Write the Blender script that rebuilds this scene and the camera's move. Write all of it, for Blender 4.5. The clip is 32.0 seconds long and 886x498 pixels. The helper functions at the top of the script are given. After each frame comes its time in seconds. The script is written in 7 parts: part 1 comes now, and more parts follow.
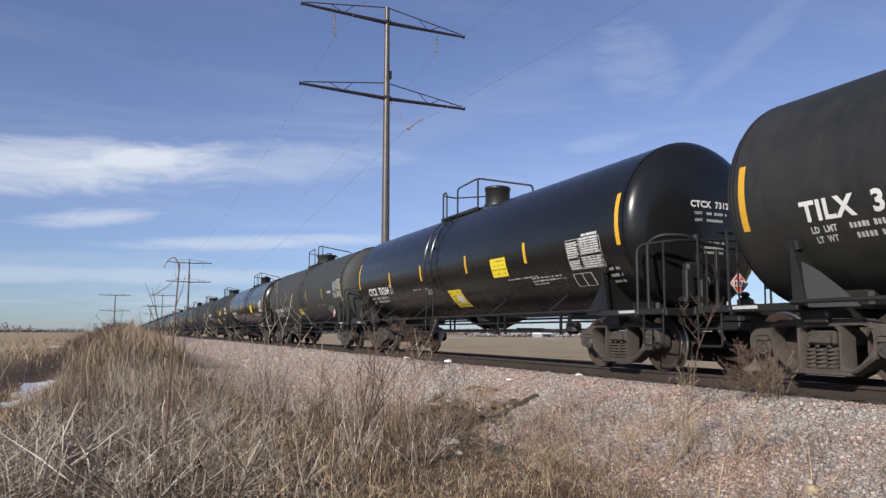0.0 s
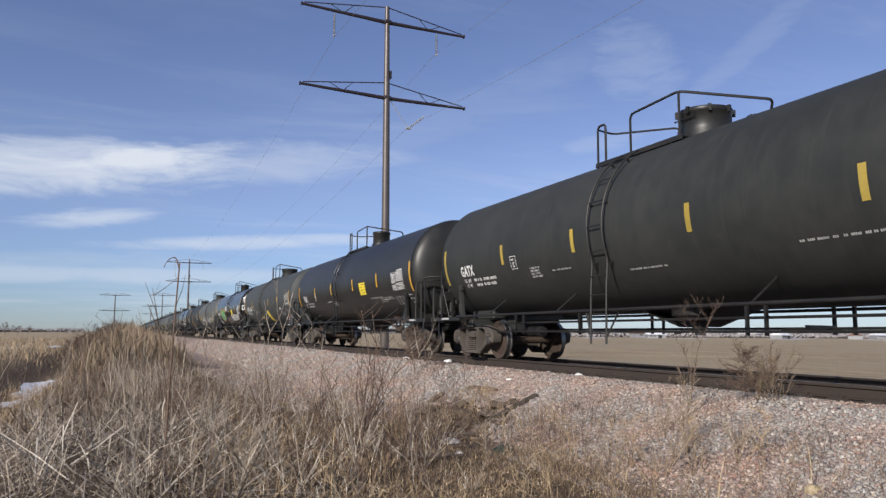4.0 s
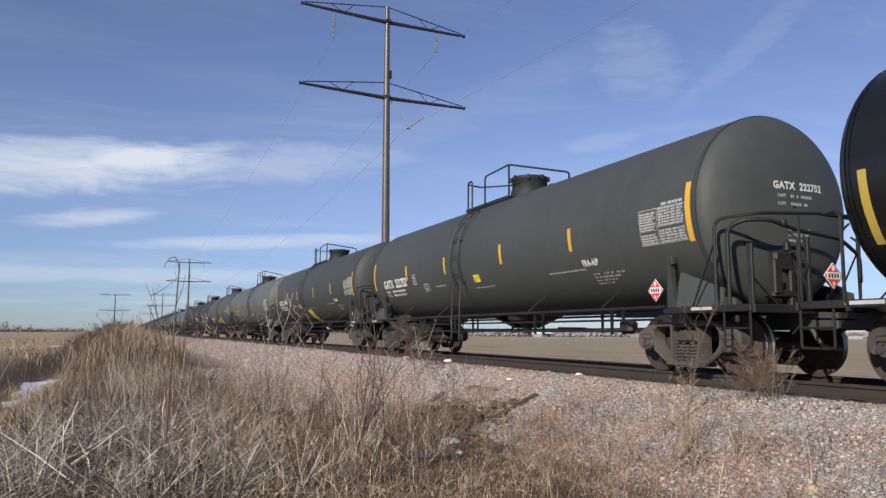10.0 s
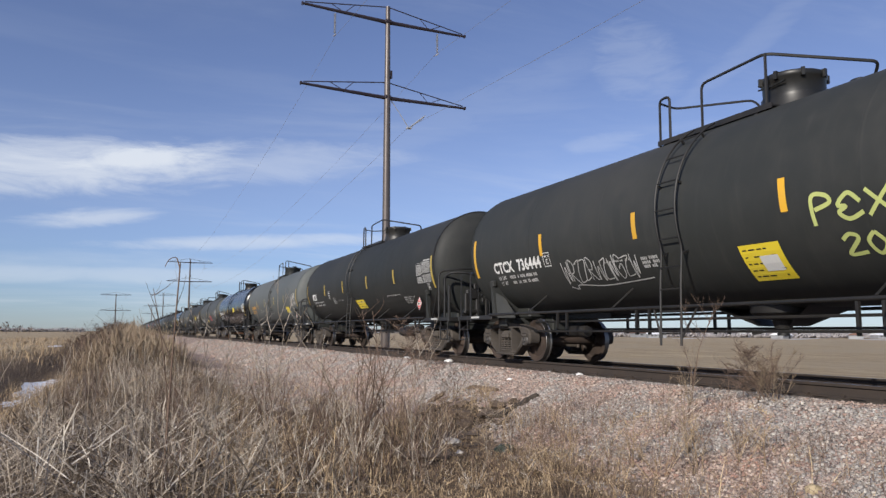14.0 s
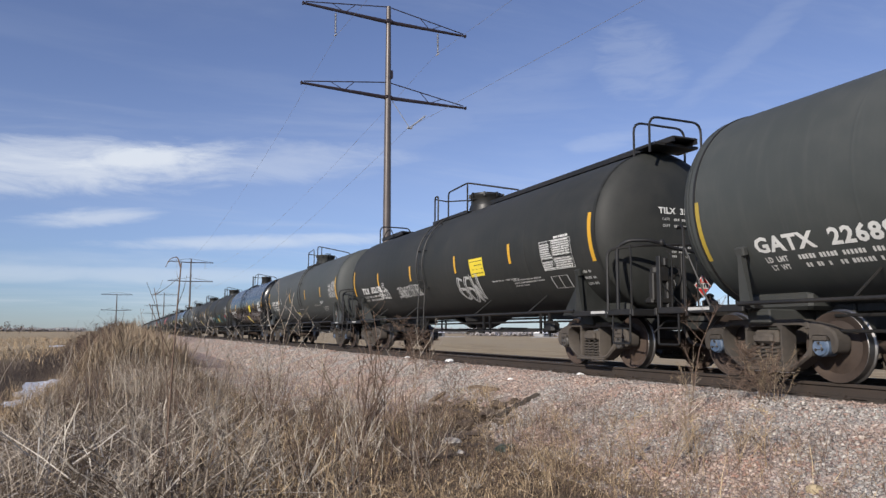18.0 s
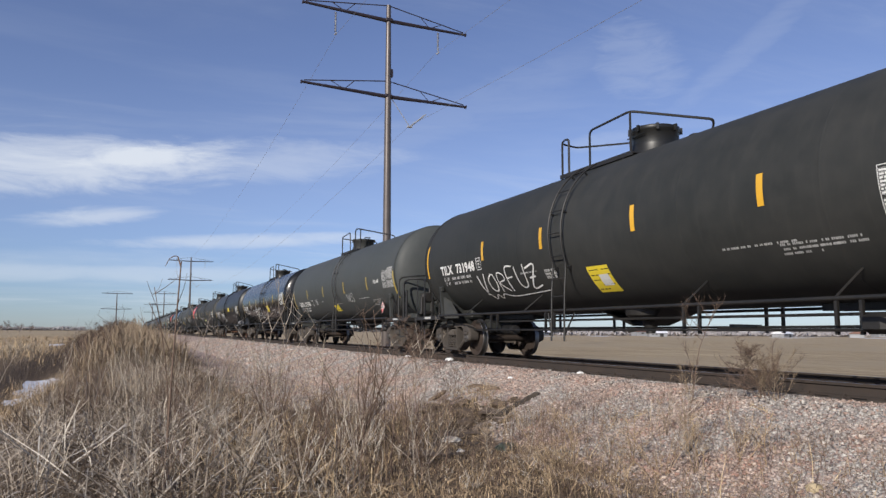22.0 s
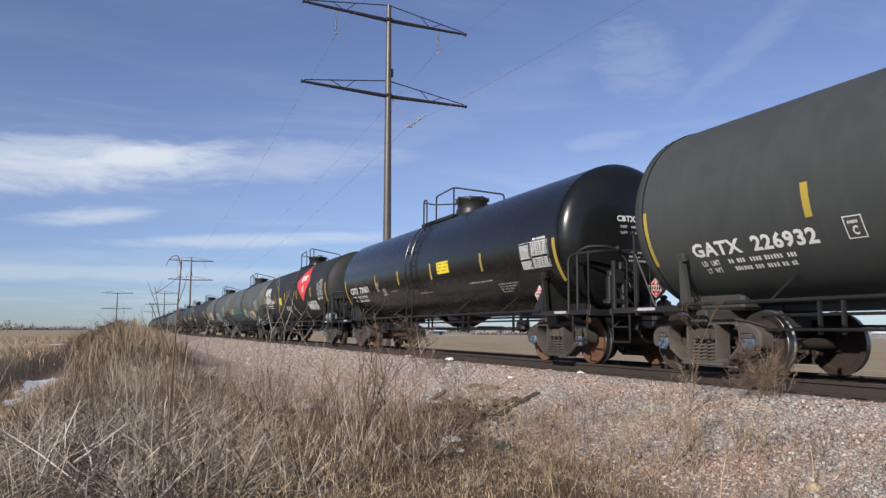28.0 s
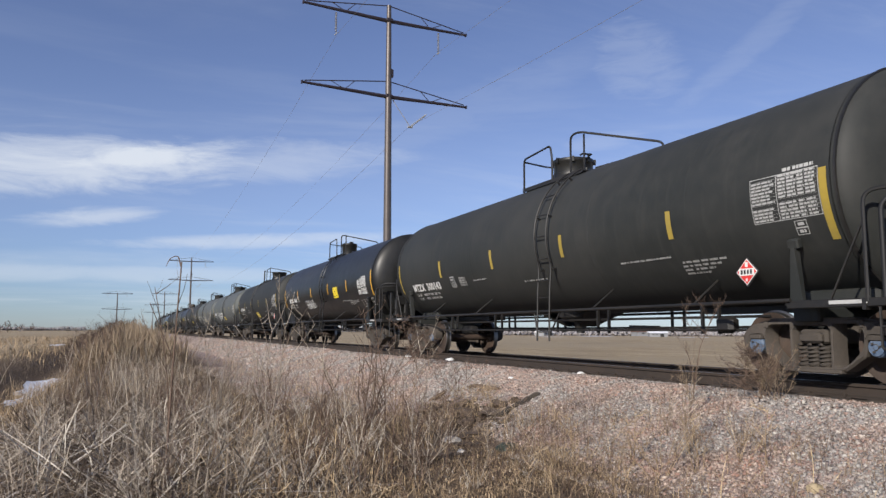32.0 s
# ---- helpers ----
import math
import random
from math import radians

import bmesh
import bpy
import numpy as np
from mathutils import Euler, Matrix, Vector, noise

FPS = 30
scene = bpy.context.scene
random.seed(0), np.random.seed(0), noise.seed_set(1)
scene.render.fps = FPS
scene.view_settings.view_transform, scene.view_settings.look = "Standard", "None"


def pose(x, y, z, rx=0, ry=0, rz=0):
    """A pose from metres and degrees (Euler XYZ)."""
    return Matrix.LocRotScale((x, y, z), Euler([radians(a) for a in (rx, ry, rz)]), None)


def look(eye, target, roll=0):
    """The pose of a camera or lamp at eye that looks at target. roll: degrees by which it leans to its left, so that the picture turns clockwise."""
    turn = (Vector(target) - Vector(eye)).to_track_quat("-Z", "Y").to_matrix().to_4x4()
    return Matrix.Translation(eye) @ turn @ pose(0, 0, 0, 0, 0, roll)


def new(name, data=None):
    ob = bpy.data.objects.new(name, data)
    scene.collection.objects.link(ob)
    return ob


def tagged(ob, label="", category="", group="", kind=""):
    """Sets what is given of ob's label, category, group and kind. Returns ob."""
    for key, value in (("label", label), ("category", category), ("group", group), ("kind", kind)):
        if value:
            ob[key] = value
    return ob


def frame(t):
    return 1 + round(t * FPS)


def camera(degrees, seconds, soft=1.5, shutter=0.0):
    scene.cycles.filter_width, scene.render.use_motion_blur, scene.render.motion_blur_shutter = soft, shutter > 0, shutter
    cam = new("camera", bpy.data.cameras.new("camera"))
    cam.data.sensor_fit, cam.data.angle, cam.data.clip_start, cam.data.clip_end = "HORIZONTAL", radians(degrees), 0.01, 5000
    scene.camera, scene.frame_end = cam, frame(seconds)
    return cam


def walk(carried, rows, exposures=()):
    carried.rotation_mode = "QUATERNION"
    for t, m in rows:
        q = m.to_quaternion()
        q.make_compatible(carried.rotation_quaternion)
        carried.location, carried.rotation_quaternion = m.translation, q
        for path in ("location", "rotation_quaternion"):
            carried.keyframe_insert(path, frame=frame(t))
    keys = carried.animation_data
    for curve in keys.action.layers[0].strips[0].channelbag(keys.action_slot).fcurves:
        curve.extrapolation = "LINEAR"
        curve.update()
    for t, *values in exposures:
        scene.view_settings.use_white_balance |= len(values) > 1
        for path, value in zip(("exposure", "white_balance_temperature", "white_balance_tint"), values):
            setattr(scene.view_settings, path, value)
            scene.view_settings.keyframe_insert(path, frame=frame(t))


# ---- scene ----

from mathutils import geometry

# ---- camera ----
cam = camera(62.2, 32.0, soft=1.42)
EYE = (-9.158, 0.0, 0.612)


def aim(pan, tilt):
    return pose(*EYE, 90 + 6.491 + tilt, 0, -23.101 + pan) @ pose(0, 0, 0, 0, 0, 0.346)


# a hand-width of drift in the tripod head: degrees of pan and tilt
walk(cam, [(0, aim(-0.06, 0.055)), (3.0, aim(-0.06, 0.05)), (6.0, aim(-0.06, 0.025)), (12.0, aim(-0.04, 0.02)),
           (17.0, aim(0.045, 0.02)), (20.0, aim(0.05, -0.05)), (25.0, aim(0.06, -0.10)), (28.0, aim(0.075, -0.11)),
           (30.0, aim(0.085, -0.075)), (32.0, aim(0.085, -0.07))], exposures=[(0, 0.0), (32, 0.0)])

# ---- sun and sky ----
SUN = Vector((-0.75, -0.49, 0.45)).normalized()
sun_data = bpy.data.lights.new("sun", "SUN")
sun_data.energy, sun_data.angle, sun_data.color = 5.0, radians(0.55), (1.0, 0.93, 0.84)
sun = new("sun", sun_data)
sun.matrix_world = look((0, 0, 60), tuple(Vector((0, 0, 60)) - SUN))

world = bpy.data.worlds.new("world")
scene.world = world
world.use_nodes = True


class Nodes:
    """A short way to wire a node tree."""

    def __init__(self, tree):
        self.tree = tree
        tree.nodes.clear()

    def add(self, kind, **values):
        node = self.tree.nodes.new(kind)
        for key, value in values.items():
            setattr(node, key, value)
        return node

    def put(self, socket, value):
        if isinstance(value, bpy.types.NodeSocket):
            self.tree.links.new(value, socket)
        elif value is not None:
            socket.default_value = value

    def math(self, op, a, b=None, c=None, clamp=False):
        node = self.add("ShaderNodeMath", operation=op, use_clamp=clamp)
        for i, value in enumerate((a, b, c)):
            self.put(node.inputs[i], value)
        return node.outputs[0]

    def mix(self, factor, a, b, blend="MIX"):
        node = self.add("ShaderNodeMix", data_type="RGBA", blend_type=blend)
        self.put(node.inputs[0], factor)
        self.put(node.inputs[6], a if not isinstance(a, tuple) or len(a) == 4 else (*a, 1))
        self.put(node.inputs[7], b if not isinstance(b, tuple) or len(b) == 4 else (*b, 1))
        return node.outputs[2]

    def noise(self, vector, scale, detail=4.0, rough=0.55, distortion=0.0):
        node = self.add("ShaderNodeTexNoise")
        self.put(node.inputs["Vector"], vector)
        self.put(node.inputs["Scale"], scale)
        self.put(node.inputs["Detail"], detail)
        self.put(node.inputs["Roughness"], rough)
        self.put(node.inputs["Distortion"], distortion)
        return node.outputs[0]

    def mapping(self, vector, scale=(1, 1, 1), rotation=(0, 0, 0), location=(0, 0, 0)):
        node = self.add("ShaderNodeMapping")
        self.put(node.inputs[0], vector)
        self.put(node.inputs[1], location)
        self.put(node.inputs[2], rotation)
        self.put(node.inputs[3], scale)
        return node.outputs[0]

    def ramp(self, value, low, high, a=0.0, b=1.0):
        node = self.add("ShaderNodeMapRange", interpolation_type="SMOOTHSTEP")
        self.put(node.inputs[0], value)
        for i, v in enumerate((low, high, a, b)):
            self.put(node.inputs[i + 1], v)
        return node.outputs[0]


def build_sky():
    w = Nodes(world.node_tree)
    out, back = w.add("ShaderNodeOutputWorld"), w.add("ShaderNodeBackground")
    sky = w.add("ShaderNodeTexSky", sky_type="NISHITA", sun_disc=False, sun_elevation=math.asin(SUN.z),
                sun_rotation=math.atan2(SUN.x, SUN.y), altitude=300, air_density=1.0, dust_density=0.25, ozone_density=1.3)
    way = w.add("ShaderNodeTexCoord").outputs["Generated"]
    split = w.add("ShaderNodeSeparateXYZ")
    w.put(split.inputs[0], way)
    up = split.outputs[2]
    # flat cloud sheet: the direction is projected onto a plane overhead
    lift = w.math("ADD", w.math("MAXIMUM", up, 0.0), 0.10)
    flat = w.add("ShaderNodeCombineXYZ")
    w.put(flat.inputs[0], w.math("DIVIDE", split.outputs[0], lift))
    w.put(flat.inputs[1], w.math("DIVIDE", split.outputs[1], lift))
    plane = flat.outputs[0]
    veil = w.noise(w.mapping(plane, (0.22, 0.5, 1), (0, 0, 0.5)), 1.0, 8, 0.6, 0.8)
    wisps = w.noise(w.mapping(plane, (0.9, 3.2, 1), (0, 0, 0.9)), 1.0, 9, 0.68, 1.2)
    thin = w.math("MULTIPLY", w.ramp(veil, 0.42, 0.75), w.ramp(wisps, 0.3, 0.75))
    thin = w.math("MULTIPLY", thin, 0.42)
    # low bands of stratus towards the horizon
    low = w.noise(w.mapping(way, (1.6, 1.6, 16.0), (0, 0, 0), (0.4, 2.2, 0.15)), 1.0, 6, 0.55, 0.25)
    band = w.math("MULTIPLY", w.ramp(low, 0.50, 0.72), w.ramp(up, 0.42, 0.10))
    band = w.math("MULTIPLY", band, 0.30)
    # banks of cloud, bands and combed cirrus: bearing, height, half width, half depth, cover, slope along the bearing
    bearing = w.math("ARCTAN2", split.outputs[0], split.outputs[1])
    fray = w.noise(w.mapping(way, (7.0, 7.0, 30.0)), 1.0, 10, 0.64, 0.6)
    comb = w.noise(w.mapping(way, (16.0, 16.0, 70.0), (0.25, 0.0, 0.0)), 1.0, 8, 0.62, 0.6)
    heap = None
    for at, high, wide, deep, much, slope, grain, rag in (
            (-0.06, 0.198, 0.25, 0.034, 0.72, 0.12, fray, 3.4), (0.0, 0.212, 0.15, 0.020, 0.90, 0.16, fray, 3.4), (0.19, 0.222, 0.17, 0.026, 0.34, 0.08, fray, 3.2),
            (-0.04, 0.140, 0.085, 0.012, 0.50, 0.12, fray, 3.6), (0.17, 0.118, 0.19, 0.010, 0.48, 0.06, fray, 3.4),
            (-0.05, 0.068, 0.36, 0.012, 0.34, 0.02, fray, 2.4), (0.30, 0.075, 0.20, 0.008, 0.30, 0.0, fray, 2.4),
            (0.668, 0.343, 0.062, 0.046, 0.15, -0.2, comb, 3.4), (0.815, 0.350, 0.105, 0.020, 0.10, 0.66, comb, 2.6),
            (0.62, 0.250, 0.06, 0.012, 0.16, 0.1, comb, 2.6), (0.45, 0.30, 0.22, 0.03, 0.08, 0.35, comb, 2.6)):
        aside = w.math("SUBTRACT", bearing, at)
        rise = w.math("SUBTRACT", up, w.math("ADD", high, w.math("MULTIPLY", aside, slope)))
        spot = w.math("ADD", w.math("POWER", w.math("ABSOLUTE", w.math("DIVIDE", aside, wide)), 2.0), w.math("POWER", w.math("ABSOLUTE", w.math("DIVIDE", rise, deep)), 2.0))
        puff = w.math("MULTIPLY", w.ramp(w.math("ADD", spot, w.math("MULTIPLY", w.math("SUBTRACT", grain, 0.5), rag)), 1.5, -0.2), much)
        heap = puff if heap is None else w.math("MAXIMUM", heap, puff)
    cover = w.math("MAXIMUM", w.math("MAXIMUM", thin, band), heap)
    cover = w.math("MULTIPLY", cover, w.ramp(up, -0.01, 0.03))
    light = w.mix(w.ramp(up, 0.0, 0.5), (8.2, 8.6, 9.2), (7.6, 8.3, 9.4))
    tint = w.mix(1.0, sky.outputs[0], w.mix(w.ramp(up, 0.0, 0.22), (0.55, 0.71, 1.14), (1.0, 0.95, 1.20)), "MULTIPLY")
    w.put(back.inputs[0], w.mix(cover, tint, light))
    back.inputs[1].default_value = 0.096
    w.put(out.inputs[0], back.outputs[0])


build_sky()


# ---- materials ----
def surface(name, base, rough=0.6, metal=0.0, bump=0.0, scale=8.0, vary=0.25, alt=None, streak=0.0, fine=0.0, coat=0.0, each=0.0, space="Object", spec=0.5):
    """A painted, rusted, wooden or earthen surface: two scales of variation, optional streaks, and relief."""
    mat = bpy.data.materials.new(name)
    mat.use_nodes = True
    n = Nodes(mat.node_tree)
    out, bsdf = n.add("ShaderNodeOutputMaterial"), n.add("ShaderNodeBsdfPrincipled")
    coord = n.add("ShaderNodeTexCoord").outputs["Object"] if space == "Object" else n.add("ShaderNodeNewGeometry").outputs["Position"]
    if space == "Object":
        info = n.add("ShaderNodeObjectInfo")
        shift = n.add("ShaderNodeVectorMath", operation="ADD")
        n.put(shift.inputs[0], coord)
        n.put(shift.inputs[1], n.math("MULTIPLY", info.outputs["Random"], 37.0))
        coord = shift.outputs[0]
    broad, grain = n.noise(coord, scale * 0.18, 3), n.noise(coord, scale * 2.2, 6, 0.65)
    alt = alt or tuple(min(1.0, v * 1.7 + 0.01) for v in base)
    colour = n.mix(n.ramp(n.math("ADD", n.math("MULTIPLY", broad, 0.6), n.math("MULTIPLY", grain, 0.4)), 0.38, 0.68), base, tuple(a * vary + b * (1 - vary) for a, b in zip(alt, base)))
    if streak:
        runs = n.noise(n.mapping(coord, (1.2, 5.0, 0.55)), 1.6, 5, 0.6)
        colour = n.mix(n.math("MULTIPLY", n.ramp(runs, 0.48, 0.75), streak), colour, alt)
    if fine:
        specks = n.noise(coord, scale * 9, 2, 0.5)
        colour = n.mix(n.math("MULTIPLY", n.ramp(specks, 0.55, 0.75), fine), colour, alt)
    if each:
        value = n.math("ADD", 1 - each, n.math("MULTIPLY", n.add("ShaderNodeObjectInfo").outputs["Random"], 2 * each))
        mul = n.add("ShaderNodeVectorMath", operation="SCALE")
        n.put(mul.inputs[0], colour)
        n.put(mul.inputs[3], value)
        colour = mul.outputs[0]
    n.put(bsdf.inputs["Base Color"], colour)
    n.put(bsdf.inputs["Roughness"], n.math("ADD", rough - 0.08, n.math("MULTIPLY", grain, 0.16), clamp=True))
    bsdf.inputs["Metallic"].default_value = metal
    bsdf.inputs["Specular IOR Level"].default_value = spec
    bsdf.inputs["Coat Weight"].default_value = coat
    bsdf.inputs["Coat Roughness"].default_value = 0.12
    if bump:
        relief = n.add("ShaderNodeBump")
        relief.inputs["Strength"].default_value = bump
        relief.inputs["Distance"].default_value = 0.02
        n.put(relief.inputs["Height"], n.math("ADD", n.math("MULTIPLY", broad, 0.8), n.math("MULTIPLY", grain, 0.25)))
        n.put(bsdf.inputs["Normal"], relief.outputs[0])
    n.put(out.inputs[0], bsdf.outputs[0])
    return mat


def islands(name, colours, rough=0.8, spec=0.3, stain=None):
    """A surface whose loose pieces each take one of several colours."""
    mat = bpy.data.materials.new(name)
    mat.use_nodes = True
    n = Nodes(mat.node_tree)
    out, bsdf = n.add("ShaderNodeOutputMaterial"), n.add("ShaderNodeBsdfPrincipled")
    geo = n.add("ShaderNodeNewGeometry")
    ramp = n.add("ShaderNodeValToRGB")
    ramp.color_ramp.interpolation = "LINEAR"
    while len(ramp.color_ramp.elements) < len(colours):
        ramp.color_ramp.elements.new(0.5)
    for i, c in enumerate(colours):
        ramp.color_ramp.elements[i].position = i / max(1, len(colours) - 1)
        ramp.color_ramp.elements[i].color = (*c, 1)
    n.put(ramp.inputs[0], geo.outputs["Random Per Island"])
    grain = n.noise(geo.outputs["Position"], 60, 3)
    colour = n.mix(n.ramp(grain, 0.3, 0.75), ramp.outputs[0], n.mix(1.0, ramp.outputs[0], (0.62, 0.6, 0.58), "MULTIPLY"))
    if stain:
        spots = n.ramp(n.noise(geo.outputs["Position"], 0.9, 4), 0.42, 0.62)
        colour = n.mix(n.math("MULTIPLY", spots, 0.75), colour, n.mix(1.0, colour, stain, "MULTIPLY"))
    n.put(bsdf.inputs["Base Color"], colour)
    bsdf.inputs["Roughness"].default_value = rough
    bsdf.inputs["Specular IOR Level"].default_value = spec
    n.put(out.inputs[0], bsdf.outputs[0])
    return mat


PAINT = {
    "black": surface("gloss_black_tank_paint", (0.0080, 0.0087, 0.0090), 0.26, 0, 0.02, 1.2, 0.3, (0.02, 0.019, 0.018), 0.08, 0, 0.16, 0.15, spec=0.34),
    "satin": surface("satin_black_tank_paint", (0.0105, 0.011, 0.0108), 0.42, 0, 0.03, 1.2, 0.4, (0.045, 0.042, 0.037), 0.15, 0, 0.0, 0.15, spec=0.4),
    "charcoal": surface("charcoal_tank_paint", (0.021, 0.0232, 0.022), 0.62, 0, 0.03, 1.2, 0.6, (0.048, 0.047, 0.043), 0.32, 0.05, 0.0, 0.12, spec=0.3),
    "coal": surface("coal_black_tank_paint", (0.0145, 0.0158, 0.015), 0.52, 0, 0.03, 1.2, 0.5, (0.045, 0.043, 0.039), 0.25, 0.05, 0.0, 0.12, spec=0.35),
    "dusty": surface("dusty_grey_tank_paint", (0.062, 0.068, 0.066), 0.6, 0, 0.03, 1.2, 0.6, (0.095, 0.097, 0.092), 0.34, 0.06, 0.0, 0.08, spec=0.3),
    "lead": surface("lead_grey_tank_paint", (0.028, 0.0305, 0.029), 0.62, 0, 0.03, 1.2, 0.6, (0.054, 0.053, 0.049), 0.32, 0.05, 0.0, 0.08, spec=0.3),
    "slate": surface("slate_grey_tank_paint", (0.040, 0.043, 0.041), 0.62, 0, 0.03, 1.2, 0.6, (0.064, 0.063, 0.058), 0.32, 0.05, 0.0, 0.08, spec=0.3),
    "grey": surface("dark_grey_tank_paint", (0.049, 0.055, 0.0535), 0.6, 0, 0.03, 1.2, 0.6, (0.076, 0.079, 0.075), 0.34, 0.06, 0.0, 0.10, spec=0.3),
    "pale": surface("weathered_grey_tank_paint", (0.075, 0.084, 0.082), 0.6, 0, 0.04, 1.2, 0.65, (0.12, 0.125, 0.118), 0.35, 0.08, 0.0, 0.08, spec=0.3),
}
STEEL = surface("black_painted_steel", (0.0105, 0.0105, 0.0105), 0.55, 0, 0.1, 6, 0.5, (0.036, 0.031, 0.026), 0.0, 0.1)
DUSTY = surface("dusty_cast_steel", (0.050, 0.0425, 0.036), 0.85, 0, 0.5, 7, 0.7, (0.095, 0.079, 0.064), 0.2, 0.2, 0, 0.25)
WHEEL = surface("brown_oxidised_wheel_steel", (0.036, 0.025, 0.019), 0.75, 0.0, 0.15, 9, 0.5, (0.082, 0.052, 0.036), 0.0, 0.15, 0, 0.35)
RUSTWHEEL = surface("orange_rusted_wheel_steel", (0.115, 0.054, 0.030), 0.8, 0.0, 0.2, 9, 0.6, (0.17, 0.080, 0.042), 0.0, 0.2, 0, 0.2)
TREAD = surface("polished_wheel_tread", (0.26, 0.25, 0.24), 0.42, 1.0, 0.02, 20, 0.2)
RAILTOP = surface("worn_rail_head", (0.17, 0.165, 0.16), 0.45, 1.0, 0.02, 6, 0.3)
RAILSIDE = surface("rusted_rail_side", (0.034, 0.026, 0.021), 0.85, 0, 0.3, 12, 0.5, (0.058, 0.038, 0.026), 0, 0.2, space="World")
TIE = surface("weathered_creosoted_tie", (0.045, 0.036, 0.029), 0.9, 0, 0.5, 9, 0.6, (0.10, 0.08, 0.06), 0.2, 0.2, 0, 0.2)
ROTTEN = surface("rotten_brown_timber", (0.13, 0.09, 0.062), 0.95, 0, 0.6, 12, 0.6, (0.22, 0.16, 0.11), 0.3, 0.2)
BLUECAP = surface("blue_bearing_cap", (0.055, 0.09, 0.15), 0.55, 0, 0.1, 40, 0.7, (0.17, 0.21, 0.27), 0, 0.2, 0, 0.2)
DARKCAP = surface("greasy_bearing_cap", (0.05, 0.045, 0.04), 0.55, 0, 0.1, 30, 0.5)
YELLOW = surface("reflective_yellow_tape", (0.66, 0.36, 0.025), 0.45, 0, 0.03, 9, 0.3, (0.55, 0.36, 0.08), 0.15, 0, 0, 0.12)
LEMON = surface("yellow_notice_sheet", (0.80, 0.62, 0.03), 0.5, 0, 0.02, 6, 0.25, (0.62, 0.52, 0.12), 0.1)
WHITE = surface("white_stencil_paint", (0.70, 0.70, 0.67), 0.6, 0, 0, 8, 0.3, (0.45, 0.45, 0.43), 0.2)
GREYWHITE = surface("faded_white_stencil", (0.47, 0.47, 0.45), 0.65, 0, 0, 8, 0.5, (0.28, 0.28, 0.27), 0.3)
ORANGE = surface("orange_stencil_paint", (0.62, 0.30, 0.04), 0.6, 0, 0, 8, 0.4, (0.38, 0.24, 0.08), 0.25)
RED = surface("red_enamel_panel", (0.62, 0.035, 0.03), 0.45, 0, 0.02, 6, 0.2)
BLACKINK = surface("black_spray_paint", (0.012, 0.012, 0.013), 0.6)
TEAL = surface("teal_spray_paint", (0.045, 0.20, 0.22), 0.6, 0, 0, 9, 0.3, (0.12, 0.30, 0.28))
GREEN = surface("green_spray_paint", (0.072, 0.25, 0.085), 0.6, 0, 0, 6, 0.6, (0.12, 0.34, 0.13), 0.3)
LIME = surface("pale_yellow_green_spray_paint", (0.45, 0.50, 0.17), 0.6)
PALELIME = surface("faded_lime_spray_paint", (0.50, 0.56, 0.36), 0.6)
PINK = surface("coral_red_spray_paint", (0.52, 0.075, 0.09), 0.6, 0, 0, 9, 0.4, (0.35, 0.06, 0.07))
FLAME = surface("orange_red_spray_paint", (0.40, 0.085, 0.035), 0.65, 0, 0, 5, 0.5, (0.42, 0.20, 0.055), 0.3)
GLOW = surface("thin_yellow_spray_paint", (0.30, 0.25, 0.085), 0.7, 0, 0, 12, 0.8, (0.10, 0.085, 0.045), 0.5, 0.4)
OCHRE = surface("ochre_spray_paint", (0.21, 0.17, 0.065), 0.7, 0, 0, 12, 0.5)
TAGGREY = surface("thin_grey_spray_paint", (0.20, 0.21, 0.20), 0.6, 0, 0, 5, 0.6, (0.36, 0.37, 0.36), 0.3)
DIM = surface("dusted_yellow_spray_paint", (0.12, 0.10, 0.045), 0.7, 0, 0, 12, 0.5)
MIST = surface("sprayed_yellow_mist", (0.035, 0.031, 0.019), 0.6, 0, 0, 12, 0.5)
OLDTAPE = surface("faded_yellow_tape", (0.42, 0.30, 0.045), 0.5, 0, 0.03, 9, 0.5, (0.26, 0.21, 0.08), 0.3, 0, 0, 0.15)
GALV = surface("galvanised_pole_steel", (0.10, 0.085, 0.078), 0.42, 0.35, 0.05, 1.2, 0.4, (0.18, 0.155, 0.14), 0.3)
DARKSTEEL = surface("dark_weathering_steel", (0.026, 0.020, 0.028), 0.65, 0.2, 0.05, 3, 0.4)
GLASSY = surface("grey_polymer_insulator", (0.30, 0.31, 0.33), 0.4)
WIRE = surface("aluminium_conductor", (0.33, 0.33, 0.34), 0.4, 0.7)
STRAW = islands("dry_grass_stalks", [(0.221, 0.150, 0.091), (0.431, 0.314, 0.189), (0.653, 0.509, 0.320), (0.287, 0.202, 0.124), (0.509, 0.392, 0.255), (0.131, 0.089, 0.059)])
DULL = islands("dull_brown_litter", [(0.085, 0.062, 0.045), (0.17, 0.13, 0.095), (0.26, 0.205, 0.15), (0.12, 0.09, 0.066), (0.36, 0.295, 0.22), (0.06, 0.045, 0.034)])
REED = islands("dry_reed_stalks", [(0.205, 0.142, 0.094), (0.318, 0.241, 0.160), (0.409, 0.333, 0.235), (0.170, 0.123, 0.086)])
GREYSTALK = islands("bleached_grey_stalks", [(0.246, 0.202, 0.157), (0.470, 0.403, 0.319), (0.146, 0.112, 0.087), (0.694, 0.616, 0.504), (0.314, 0.258, 0.202)])
